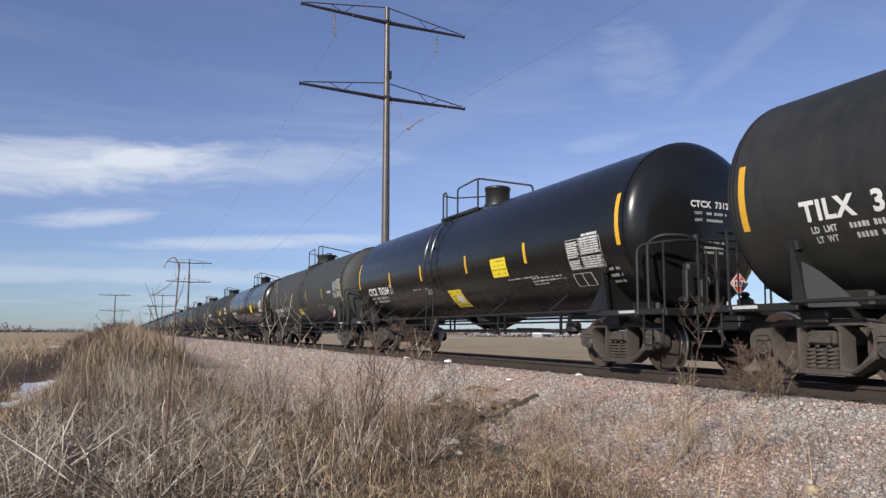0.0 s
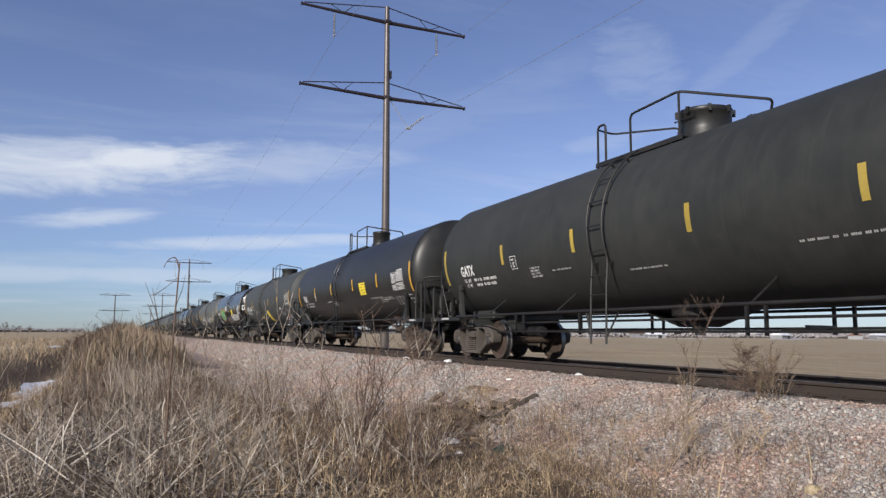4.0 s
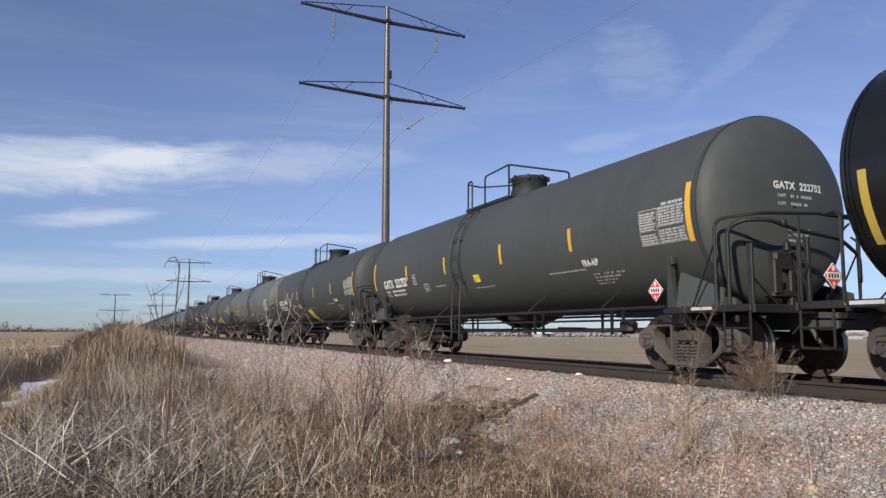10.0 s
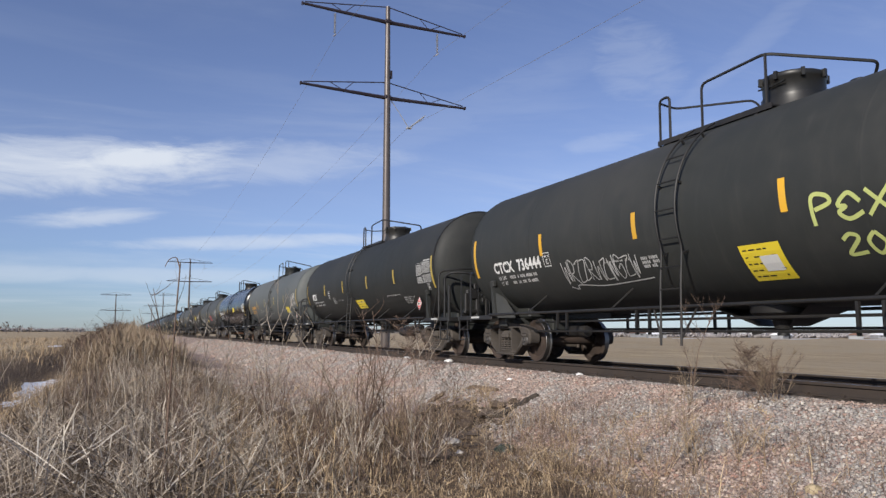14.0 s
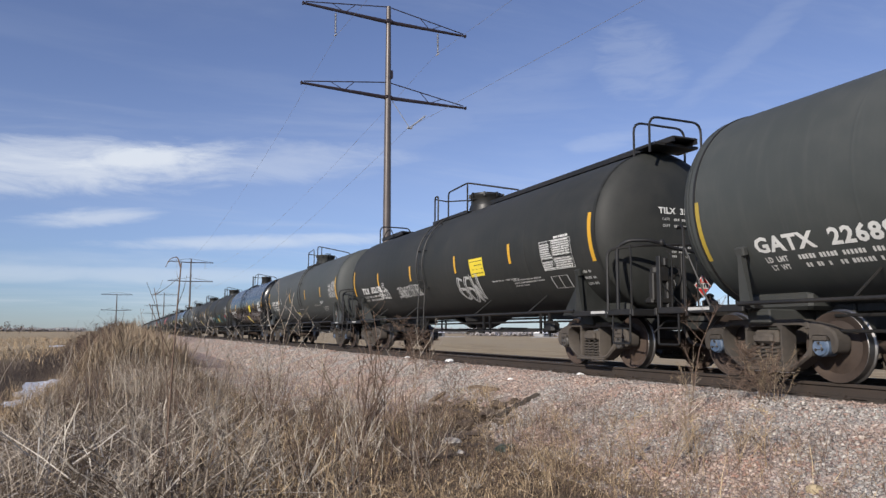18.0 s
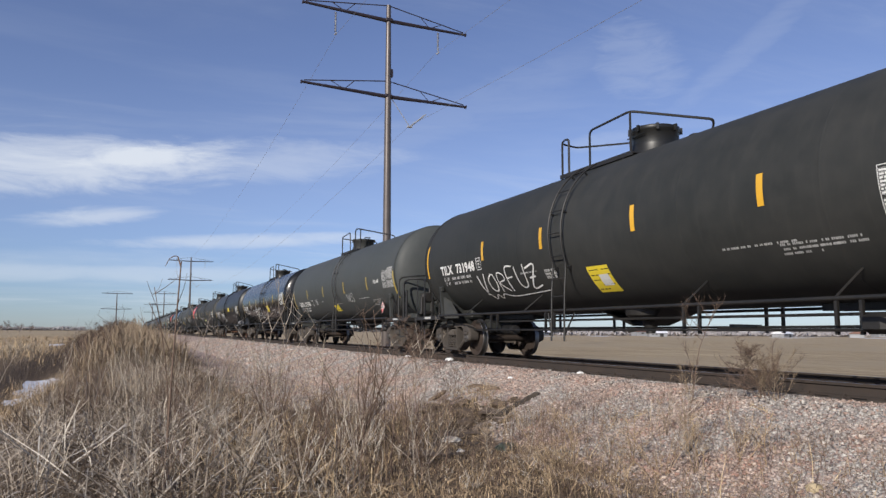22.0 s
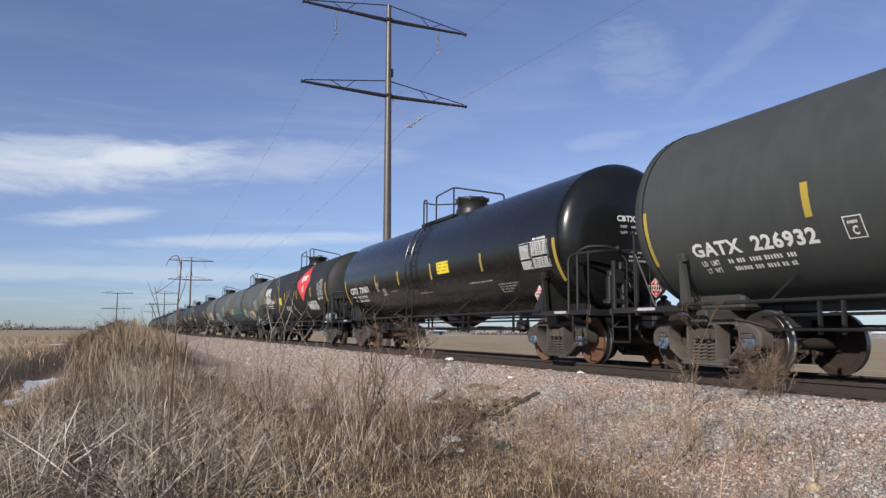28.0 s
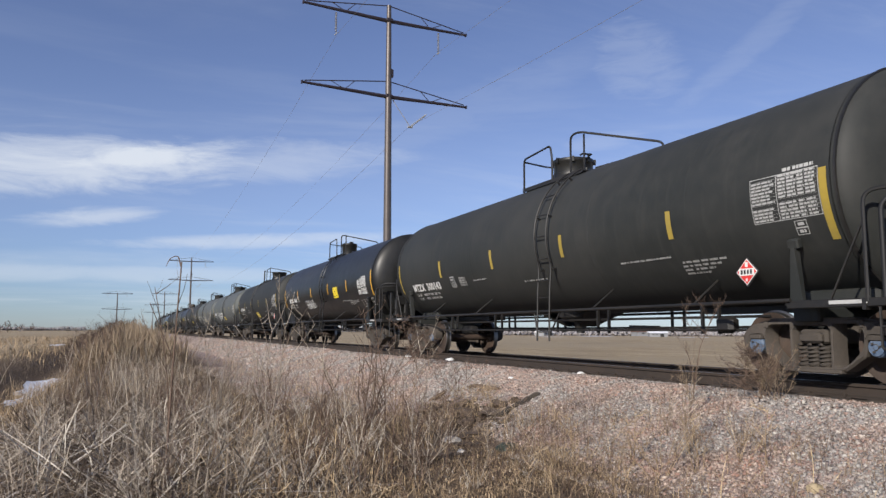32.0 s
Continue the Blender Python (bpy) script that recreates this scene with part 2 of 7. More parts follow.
PALESTALK = islands("thick_bleached_stalks", [(0.62, 0.57, 0.48), (0.50, 0.44, 0.36), (0.70, 0.65, 0.57), (0.36, 0.31, 0.25)])
BARK = islands("dead_weed_stems", [(0.106, 0.073, 0.054), (0.188, 0.131, 0.098), (0.138, 0.098, 0.073)])
STONE = islands("pink_grey_ballast_stone", [(0.27, 0.235, 0.215), (0.40, 0.37, 0.34), (0.22, 0.21, 0.20), (0.48, 0.45, 0.41), (0.37, 0.26, 0.215), (0.34, 0.325, 0.31), (0.62, 0.585, 0.53), (0.17, 0.145, 0.13)], 0.85, 0.25, (1.10, 0.88, 0.79))
# old snow; the blue-grey of shade is put into its base colour
SNOW = surface("old_crusted_snow", (0.62, 0.66, 0.74), 0.6, 0, 0.6, 5, 0.8, (0.40, 0.40, 0.42))
BUSH = islands("bare_bush_twigs", [(0.10, 0.065, 0.05), (0.16, 0.11, 0.08), (0.13, 0.09, 0.07)])
# pale grey twigs: the haze of distance is put into their colour
HAZY = islands("haze_paled_far_trees", [(0.36, 0.34, 0.345), (0.44, 0.42, 0.425), (0.30, 0.28, 0.285)])
CLAD = surface("pale_metal_cladding", (0.24, 0.245, 0.255), 0.5, 0, 0.05, 1, 0.3)


# ---- mesh tools ----
class Shape:
    """Collects vertices and faces of one mesh."""

    def __init__(self):
        self.v, self.f, self.m = [], [], []

    def add(self, verts, faces, slot=0):
        base = len(self.v)
        self.v.extend(tuple(p) for p in verts)
        self.f.extend(tuple(i + base for i in face) for face in faces)
        self.m.extend([slot] * len(faces))
        return self

    def box(self, centre, size, turn=(0, 0, 0), slot=0, bevel=0.0):
        m = pose(*centre, *turn)
        x, y, z = (s / 2 for s in size)
        b = min(bevel, 0.45 * min(size))
        if b <= 0:
            c = [(i, j, k) for k in (-z, z) for j in (-y, y) for i in (-x, x)]
            faces = [(0, 2, 3, 1), (4, 5, 7, 6), (0, 1, 5, 4), (2, 6, 7, 3), (0, 4, 6, 2), (1, 3, 7, 5)]
        else:
            c, faces = [], []
            for k, s in ((-z, b), (-z + b, 0), (z - b, 0), (z, b)):
                c += [(-x + s, -y + s + b, k), (-x + s + b, -y + s, k), (x - s - b, -y + s, k), (x - s, -y + s + b, k),
                      (x - s, y - s - b, k), (x - s - b, y - s, k), (-x + s + b, y - s, k), (-x + s, y - s - b, k)]
            for r in range(3):
                faces += [(r * 8 + i, r * 8 + (i + 1) % 8, r * 8 + 8 + (i + 1) % 8, r * 8 + 8 + i) for i in range(8)]
            faces += [tuple(range(7, -1, -1)), tuple(range(24, 32))]
        return self.add([m @ Vector(p) for p in c], faces, slot)

    def tube(self, points, radius, sides=6, slot=0, taper=None, caps=True):
        pts = [Vector(p) for p in points]
        verts, faces = [], []
        side = None
        for i, p in enumerate(pts):
            way = (pts[min(i + 1, len(pts) - 1)] - pts[max(i - 1, 0)]).normalized()
            if side is None:
                side = way.orthogonal().normalized()
            side = (side - way * side.dot(way)).normalized()
            other = way.cross(side)
            r = radius if taper is None else radius + (taper - radius) * i / (len(pts) - 1)
            verts += [p + (side * math.cos(a) + other * math.sin(a)) * r for a in (2 * math.pi * k / sides for k in range(sides))]
        for i in range(len(pts) - 1):
            for k in range(sides):
                a, b = i * sides + k, i * sides + (k + 1) % sides
                faces.append((a, b, b + sides, a + sides))
        if caps:
            faces += [tuple(range(sides - 1, -1, -1)), tuple(range(len(verts) - sides, len(verts)))]
        return self.add(verts, faces, slot)

    def lathe(self, profile, sides=24, axis="z", centre=(0, 0, 0), slot=0, slots=None):
        """profile: (radius, height) pairs along the axis."""
        verts, faces, kinds = [], [], []
        c = Vector(centre)
        for r, h in profile:
            for k in range(sides):
                a = 2 * math.pi * k / sides
                u, w = r * math.cos(a), r * math.sin(a)
                p = {"z": (u, w, h), "y": (w, h, u), "x": (h, u, w)}[axis]
                verts.append(c + Vector(p))
        for i in range(len(profile) - 1):
            for k in range(sides):
                a, b = i * sides + k, i * sides + (k + 1) % sides
                faces.append((a, b, b + sides, a + sides))
                kinds.append(slots[i] if slots else slot)
        base = len(self.v)
        self.v.extend(tuple(p) for p in verts)
        self.f.extend(tuple(i + base for i in f) for f in faces)
        self.m.extend(kinds)
        return self

    def mesh(self, name, mats, smooth=35):
        me = bpy.data.meshes.new(name)
        me.from_pydata(self.v, [], self.f)
        for mat in mats if isinstance(mats, (list, tuple)) else [mats]:
            me.materials.append(mat)
        me.polygons.foreach_set("material_index", self.m)
        if smooth:
            me.shade_smooth()
            me.set_sharp_from_angle(angle=radians(smooth))
        me.update()
        return me


def part(name, me, parent, label="", m=None):
    ob = new(name, me)
    ob.parent = parent
    if m is not None:
        ob.matrix_basis = m
    return tagged(ob, label)


def round_path(points, radius, steps=4):
    """A polyline with rounded corners."""
    pts = [Vector(p) for p in points]
    out = [pts[0]]
    for a, b, c in zip(pts, pts[1:], pts[2:]):
        r = min(radius, (a - b).length * 0.45, (c - b).length * 0.45)
        p, q = b + (a - b).normalized() * r, b + (c - b).normalized() * r
        for i in range(steps + 1):
            t = i / steps
            out.append(p.lerp(b, t).lerp(b.lerp(q, t), t))
    return out + [pts[-1]]


# ---- ground ----
def lie(x, y):
    """Height of the ground; the rail tops are at 0."""
    far = abs(x)
    if far < 1.75:
        z = -0.19
    elif far < 4.3:
        z = -0.19 - (far - 1.75) * 0.32
    else:
        z = -1.006
    if x < -9.8:
        z -= 0.75 * math.exp(-((x + 12.6) / 1.4) ** 2)
        z -= 0.15 * min(1.0, (-9.8 - x) / 6)
    if -9.6 < x < -4.3:
        z += 0.10 * math.sin((x + 4.3) / 5.3 * math.pi) * noise.noise((x * 0.5, y * 0.3, 0.0))
    if x < -4.3 and y > 25:
        # the verge rises a little up the line
        z += 1.15 * min(1.0, (y - 25) / 40.0) * math.exp(-((x + 8.9) / 1.45) ** 2)
    if abs(x) < 60 and -40 < y < 160:
        z += 0.03 * noise.noise((x * 0.9, y * 0.9, 2.0)) * (0.3 if far < 1.75 else 1.0)
    return z


def ground_material():
    mat = bpy.data.materials.new("verge_ballast_and_field")
    mat.use_nodes = True
    n = Nodes(mat.node_tree)
    out, bsdf = n.add("ShaderNodeOutputMaterial"), n.add("ShaderNodeBsdfPrincipled")
    where = n.add("ShaderNodeNewGeometry").outputs["Position"]
    split = n.add("ShaderNodeSeparateXYZ")
    n.put(split.inputs[0], where)
    x = split.outputs[0]
    wander = n.noise(where, 0.7, 5, 0.6)
    # crushed stone
    cell = n.add("ShaderNodeTexVoronoi", feature="F1")
    n.put(cell.inputs["Vector"], where)
    cell.inputs["Scale"].default_value = 27.0
    edge = n.add("ShaderNodeTexVoronoi", feature="DISTANCE_TO_EDGE")
    n.put(edge.inputs["Vector"], where)
    edge.inputs["Scale"].default_value = 27.0
    tone = n.add("ShaderNodeValToRGB")
    for i, c in enumerate([(0.27, 0.21, 0.185), (0.40, 0.355, 0.33), (0.33, 0.25, 0.215), (0.48, 0.445, 0.41)]):
        if i > 1:
            tone.color_ramp.elements.new(0.5)
    for i, c in enumerate([(0.27, 0.21, 0.185), (0.40, 0.355, 0.33), (0.33, 0.25, 0.215), (0.48, 0.445, 0.41)]):
        tone.color_ramp.elements[i].position = i / 3
        tone.color_ramp.elements[i].color = (*c, 1)
    cut = n.add("ShaderNodeSeparateColor")
    n.put(cut.inputs[0], cell.outputs["Color"])
    n.put(tone.inputs[0], cut.outputs[0])
    gap = n.ramp(edge.outputs["Distance"], 0.0, 0.12)
    stone = n.mix(gap, (0.13, 0.10, 0.085), tone.outputs[0])
    pink = n.ramp(n.noise(where, 0.5, 4), 0.45, 0.65)
    stone = n.mix(n.math("MULTIPLY", pink, 0.38), stone, n.mix(1.0, stone, (1.25, 0.88, 0.76), "MULTIPLY"))
    oily = n.mix(0.8, stone, (0.045, 0.035, 0.028))
    stone = n.mix(n.ramp(n.math("ABSOLUTE", x), 1.5, 1.15), stone, oily)
    # litter and soil of the verge
    litter = n.noise(n.mapping(where, (4, 4, 4)), 3.0, 8, 0.7, 0.6)
    soil = n.mix(n.ramp(litter, 0.35, 0.65), (0.07, 0.051, 0.036), (0.22, 0.16, 0.105))
    # stubble field: tan rows along the track
    row = n.noise(n.mapping(where, (2.2, 0.08, 1)), 1.0, 5, 0.6)
    broad = n.noise(where, 0.03, 4)
    field = n.mix(n.ramp(row, 0.35, 0.65), (0.215, 0.16, 0.098), (0.46, 0.37, 0.24))
    field = n.mix(n.ramp(broad, 0.42, 0.62), field, (0.34, 0.275, 0.185))
    edge_x = n.math("ADD", n.math("ABSOLUTE", x), n.math("MULTIPLY", n.math("SUBTRACT", wander, 0.5), 2.2))
    edge_x = n.math("SUBTRACT", edge_x, n.ramp(split.outputs[1], 10.5, 17.0, 0.0, 1.9))
    base = n.mix(n.ramp(edge_x, 3.3, 4.7), stone, soil)
    right = n.ramp(x, 5.0, 7.5)
    left = n.ramp(x, -14.5, -18.0)
    base = n.mix(n.math("MAXIMUM", right, left), base, field)
    # bare dark soil where the slope was dug
    dx = n.math("DIVIDE", n.math("ADD", x, 3.75), 0.72)
    dy = n.math("DIVIDE", n.math("SUBTRACT", split.outputs[1], 12.1), 1.8)
    pit = n.math("ADD", n.math("ADD", n.math("MULTIPLY", dx, dx), n.math("MULTIPLY", dy, dy)), n.math("MULTIPLY", n.math("SUBTRACT", n.noise(where, 1.6, 5, 0.65), 0.5), 5.0))
    base = n.mix(n.ramp(pit, 1.0, 0.6), base, n.mix(n.ramp(litter, 0.4, 0.65), (0.05, 0.037, 0.027), (0.17, 0.125, 0.085)))
    n.put(bsdf.inputs["Base Color"], base)
    bsdf.inputs["Roughness"].default_value = 0.95
    bsdf.inputs["Specular IOR Level"].default_value = 0.15
    relief = n.add("ShaderNodeBump")
    relief.inputs["Strength"].default_value = 0.7
    relief.inputs["Distance"].default_value = 0.03
    n.put(relief.inputs["Height"], n.math("ADD", n.math("MULTIPLY", n.math("MINIMUM", edge.outputs["Distance"], 0.3), 1.4), n.math("MULTIPLY", litter, 0.5)))
    n.put(bsdf.inputs["Normal"], relief.outputs[0])
    n.put(out.inputs[0], bsdf.outputs[0])
    return mat


def build_ground():
    xs = [-4000, -1500, -600, -250, -120, -60, -35, -25, -20] + [-18 + 0.4 * i for i in range(46)] + [0.6 + 0.45 * i for i in range(16)] + [8.5, 10, 14, 20, 35, 60, 120, 250, 600, 1500, 4000]
    ys = [-4000, -1600, -800, -300, -120, -60, -30] + [-15 + 0.6 * i for i in range(96)] + [43 + 2.5 * i for i in range(40)] + [150, 180, 230, 320, 500, 800, 1300, 2200, 4500]
    s = Shape()
    verts = [(x, y, lie(x, y)) for y in ys for x in xs]
    w = len(xs)
    faces = [(j * w + i, j * w + i + 1, (j + 1) * w + i + 1, (j + 1) * w + i) for j in range(len(ys) - 1) for i in range(w - 1)]
    s.add(verts, faces)
    ob = new("ground", s.mesh("ground", ground_material(), 60))
    tagged(ob, "dry verge, pink-grey ballast slope and tan stubble fields", "ground", "", "structure")


build_ground()


def build_track():
    s = Shape()
    # rail section, head up, foot on the ties
    half = [(0.0, 0.0), (0.030, 0.0), (0.037, -0.008), (0.036, -0.038), (0.010, -0.052), (0.009, -0.145), (0.07, -0.163), (0.07, -0.178), (0.0, -0.178)]
    ring = half + [(-a, b) for a, b in half[-2:0:-1]]
    track = new("railway_track")
    tagged(track, "steel railway track on dark ties and stone ballast", "railway track", "", "structure")
    for x0 in (-0.755, 0.755):
        s = Shape()
        ends = (-900.0, 1600.0)
        verts = [(x0 + a, y, b) for y in ends for a, b in ring]
        k = len(ring)
        faces = [(i, (i + 1) % k, (i + 1) % k + k, i + k) for i in range(k)]
        s.add(verts, faces, 1)
        s.m = [0 if i in (0, k - 1) else 1 for i in range(k)]
        part("rail", s.mesh("rail", [RAILTOP, RAILSIDE], 0), track)
    tie = Shape().box((0, 0, -0.255), (2.6, 0.23, 0.15), (0, 0, 0), 0, 0.012).mesh("tie", TIE, 0)
    rng = random.Random(5)
    for i in range(150):
        y = -6 + i * 0.53
        part("tie", tie, track, "", pose(rng.uniform(-0.03, 0.03), y + rng.uniform(-0.02, 0.02), rng.uniform(-0.008, 0.004), 0, 0, rng.uniform(-1, 1)))
    rest = Shape()
    for i in range(500):
        rest.box((0, 73.5 + i * 0.53, -0.255), (2.6, 0.23, 0.15))
    for i in range(200):
        rest.box((0, -6.5 - i * 0.53, -0.255), (2.6, 0.23, 0.15))
    tagged(part("far_ties", rest.mesh("far_ties", TIE, 0), track), "", "", "", "stuff")
    plate = Shape().box((0, 0, 0), (0.19, 0.30, 0.02)).box((0.085, 0.07, 0.02), (0.03, 0.03, 0.04)).box((-0.085, -0.07, 0.02), (0.03, 0.03, 0.04)).mesh("tie_plate", RAILSIDE, 0)
    for i in range(60):
        part("tie_plate", plate, track, "", pose(-0.755, 3 + i * 0.53, -0.178))


build_track()


# ---- tank cars ----
R, ZC = 1.52, 2.526  # tank radius and the height of its axis
TRUCK = 6.9          # truck centre from the car's middle
HALF = 8.12          # half the tank's length over its heads


def skin(y, deg, lift=0.004):
    """A point on the near side of the tank shell: metres along, degrees above its axis."""
    a = radians(deg)
    return (-(R + lift) * math.cos(a), y, ZC + (R + lift) * math.sin(a))


def patch(s, y0, y1, a0, a1, lift=0.004, slot=0):
    """A sheet that lies on the shell, with a rim."""
    k = max(2, int(abs(a1 - a0) / 5) + 1)
    verts, faces = [], []
    for i in range(k + 1):
        a = a0 + (a1 - a0) * i / k
        verts += [skin(y0, a, lift), skin(y1, a, lift)]
    for i in range(k):
        faces.append((2 * i, 2 * i + 2, 2 * i + 3, 2 * i + 1))
    s.add(verts, faces, slot)


DISH, FLAT = 0.50, 2.3  # depth of a head, and how flat its crown is


def head_depth(r):
    """How far a head's surface lies behind its crown, at r from the axis."""
    return DISH * (1 - max(0.0, 1 - (r / R) ** FLAT) ** (1 / FLAT))


def tank_profile():
    pts = []
    for i in range(19):
        a = i / 18 * math.pi / 2
        r = R * math.sin(a) ** (2 / FLAT)
        pts.append((max(0.02, r), -HALF + DISH * (1 - math.cos(a) ** (2 / FLAT))))
    # weld beads round the shell
    for y in (-7.66, -5.1, -2.55):
        pts += [(R, y - 0.04), (R, y - 0.015), (R + 0.003, y), (R, y + 0.015), (R, y + 0.04)]
    return pts + [(r, 0.18 * (h < -7.5) - h) for r, h in reversed(pts)]


MESH = {}


def cached(key, make):
    if key not in MESH:
        MESH[key] = make()
    return MESH[key]


def tank_mesh(colour):
    return cached(("tank", colour), lambda: Shape().lathe(tank_profile(), 64, "y", (0, 0, ZC)).mesh("tank", PAINT[colour], 40))


def add_ladder(car, y0, dark):
    """Ladder up the near side of the shell: two rails with their feet, rungs and stays."""
    steel = PAINT["black"] if dark else STEEL
    def rail():
        s = Shape()
        arc = []
        for i in range(13):
            a = radians(62 - i * 7.0)
            arc.append((-(R + 0.09) * math.cos(a), 0, ZC + (R + 0.09) * math.sin(a)))
        arc += [(-1.53, 0, 1.4), (-1.55, 0, 0.44)]
        s.tube(round_path(arc, 0.1, 2), 0.019, 6)
        for a in (50, 15, -25):
            a = radians(a)
            s.box((-(R + 0.045) * math.cos(a), 0, ZC + (R + 0.045) * math.sin(a)), (0.1, 0.03, 0.03), (0, math.degrees(a), 0))
        return s.mesh("rail", steel, 50)
    ladder = part("ladder", cached(("ladder_rail", dark), rail), car, "", pose(0, y0 + 0.23, 0))
    part("rail", cached(("ladder_rail", dark), rail), ladder, "", pose(0, -0.46, 0))
    rung = cached(("rung", dark), lambda: Shape().tube([(0, 0, 0), (0, -0.46, 0)], 0.013, 5).mesh("rung", steel, 50))
    for k in range(9):
        if k < 5:
            a = radians(48 - 16 * k)
            x, z = -(R + 0.09) * math.cos(a), ZC + (R + 0.09) * math.sin(a)
        else:
            x, z = -1.54, 1.64 - 0.34 * (k - 5)
        part("rung", rung, ladder, "", pose(x, 0, z))
    stay = cached("ladder_stay", lambda: Shape().tube([(-1.54, 0, 0.55), (-1.46, 0.27, 1.03)], 0.017, 5).mesh("stay", STEEL, 50))
    part("stay", stay, ladder)
    stay = cached("ladder_stay_2", lambda: Shape().tube([(-1.54, -0.46, 0.55), (-1.46, -0.73, 1.03)], 0.017, 5).mesh("stay", STEEL, 50))
    part("stay", stay, ladder)


def add_side_rail(car, side):
    long = cached("side_rail", lambda: Shape().tube([(0, -6.95, 1.03), (0, 6.95, 1.03)], 0.028, 8).mesh("side_rail", STEEL, 50))
    rail = part("side_rail", long, car, "", pose(1.49 * side, 0, 0))
    if side < 0:
        hold = cached("rail_bracket", lambda: Shape().tube([(0, 0, 1.03), (0.46, -0.04, ZC - 1.12)], 0.016, 5).mesh("bracket", STEEL, 50))
        for y in (-5.2, -2.6, 2.3, 5.2):
            part("bracket", hold, rail, "", pose(0, y, 0))


def manway_mesh(colour, slim=False):
    def make():
        s = Shape()
        if slim:
            s.lathe([(0.0, 4.60), (0.28, 4.60), (0.345, 4.58), (0.355, 4.56), (0.355, 4.50), (0.335, 4.48), (0.335, 4.12), (0.37, 4.11), (0.37, 4.06), (0.46, 3.92)], 26, "z")
            s.box((0.0, 0.30, 4.62), (0.16, 0.12, 0.06), (0, 0, 0), 0, 0.01)
            s.lathe([(0.0, 4.12), (0.10, 4.12), (0.12, 4.10), (0.12, 4.06), (0.08, 4.04), (0.08, 3.95)], 14, "z", (0.0, -0.62, 0))
            s.tube([(-0.2, 0.5, 4.08), (0.1, 0.9, 4.12), (0.2, 1.2, 4.06)], 0.05, 8)
            return s.mesh("manway", PAINT["charcoal" if colour in ("grey", "pale", "slate", "dusty") else "satin"], 45)
        s.lathe([(0.0, 4.52), (0.36, 4.52), (0.455, 4.50), (0.465, 4.48), (0.465, 4.42), (0.445, 4.40), (0.44, 4.18), (0.47, 4.17), (0.47, 4.12), (0.54, 3.92)], 28, "z")
        for k in range(8):
            a = 2 * math.pi * k / 8 + 0.2
            s.box((0.475 * math.cos(a), 0.475 * math.sin(a), 4.45), (0.06, 0.05, 0.12), (0, 0, math.degrees(a)))
        s.tube([(-0.1, 0.44, 4.54), (-0.1, 0.56, 4.54), (0.1, 0.56, 4.54), (0.1, 0.44, 4.54)], 0.025, 6)
        s.tube(round_path([(-0.46, 0.25, 4.32), (-0.50, 0, 4.29), (-0.46, -0.25, 4.34)], 0.2), 0.014, 5)
        # low fittings beside the hatch
        s.lathe([(0.0, 4.16), (0.10, 4.16), (0.13, 4.14), (0.13, 4.08), (0.09, 4.06), (0.09, 3.95)], 14, "z", (0.05, -1.05, 0))
        s.tube([(0.25, 0.9, 4.0), (0.25, 0.9, 4.14)], 0.05, 10)
        s.tube([(0.1, -1.0, 4.1), (0.1, -0.4, 4.1)], 0.04, 8)
        return s.mesh("manway", PAINT["charcoal" if colour in ("grey", "pale", "slate", "dusty") else "satin"], 45)
    return cached(("manway", colour, slim), make)


def walkway_mesh(length):
    """A steel grating walkway with a toe edge, on two bearers."""
    def make():
        s = Shape()
        s.box((0, 0, 3.95), (0.34, length, 0.035), (0, 0, 0), 0, 0.008)
        s.box((-0.17, 0, 3.945), (0.02, length, 0.085))
        for y in (-0.38 * length, 0.38 * length):
            s.box((0.05, y, 3.86), (0.44, 0.06, 0.17))
        return s.mesh("walkway", STEEL, 0)
    return cached(("walkway", length), make)


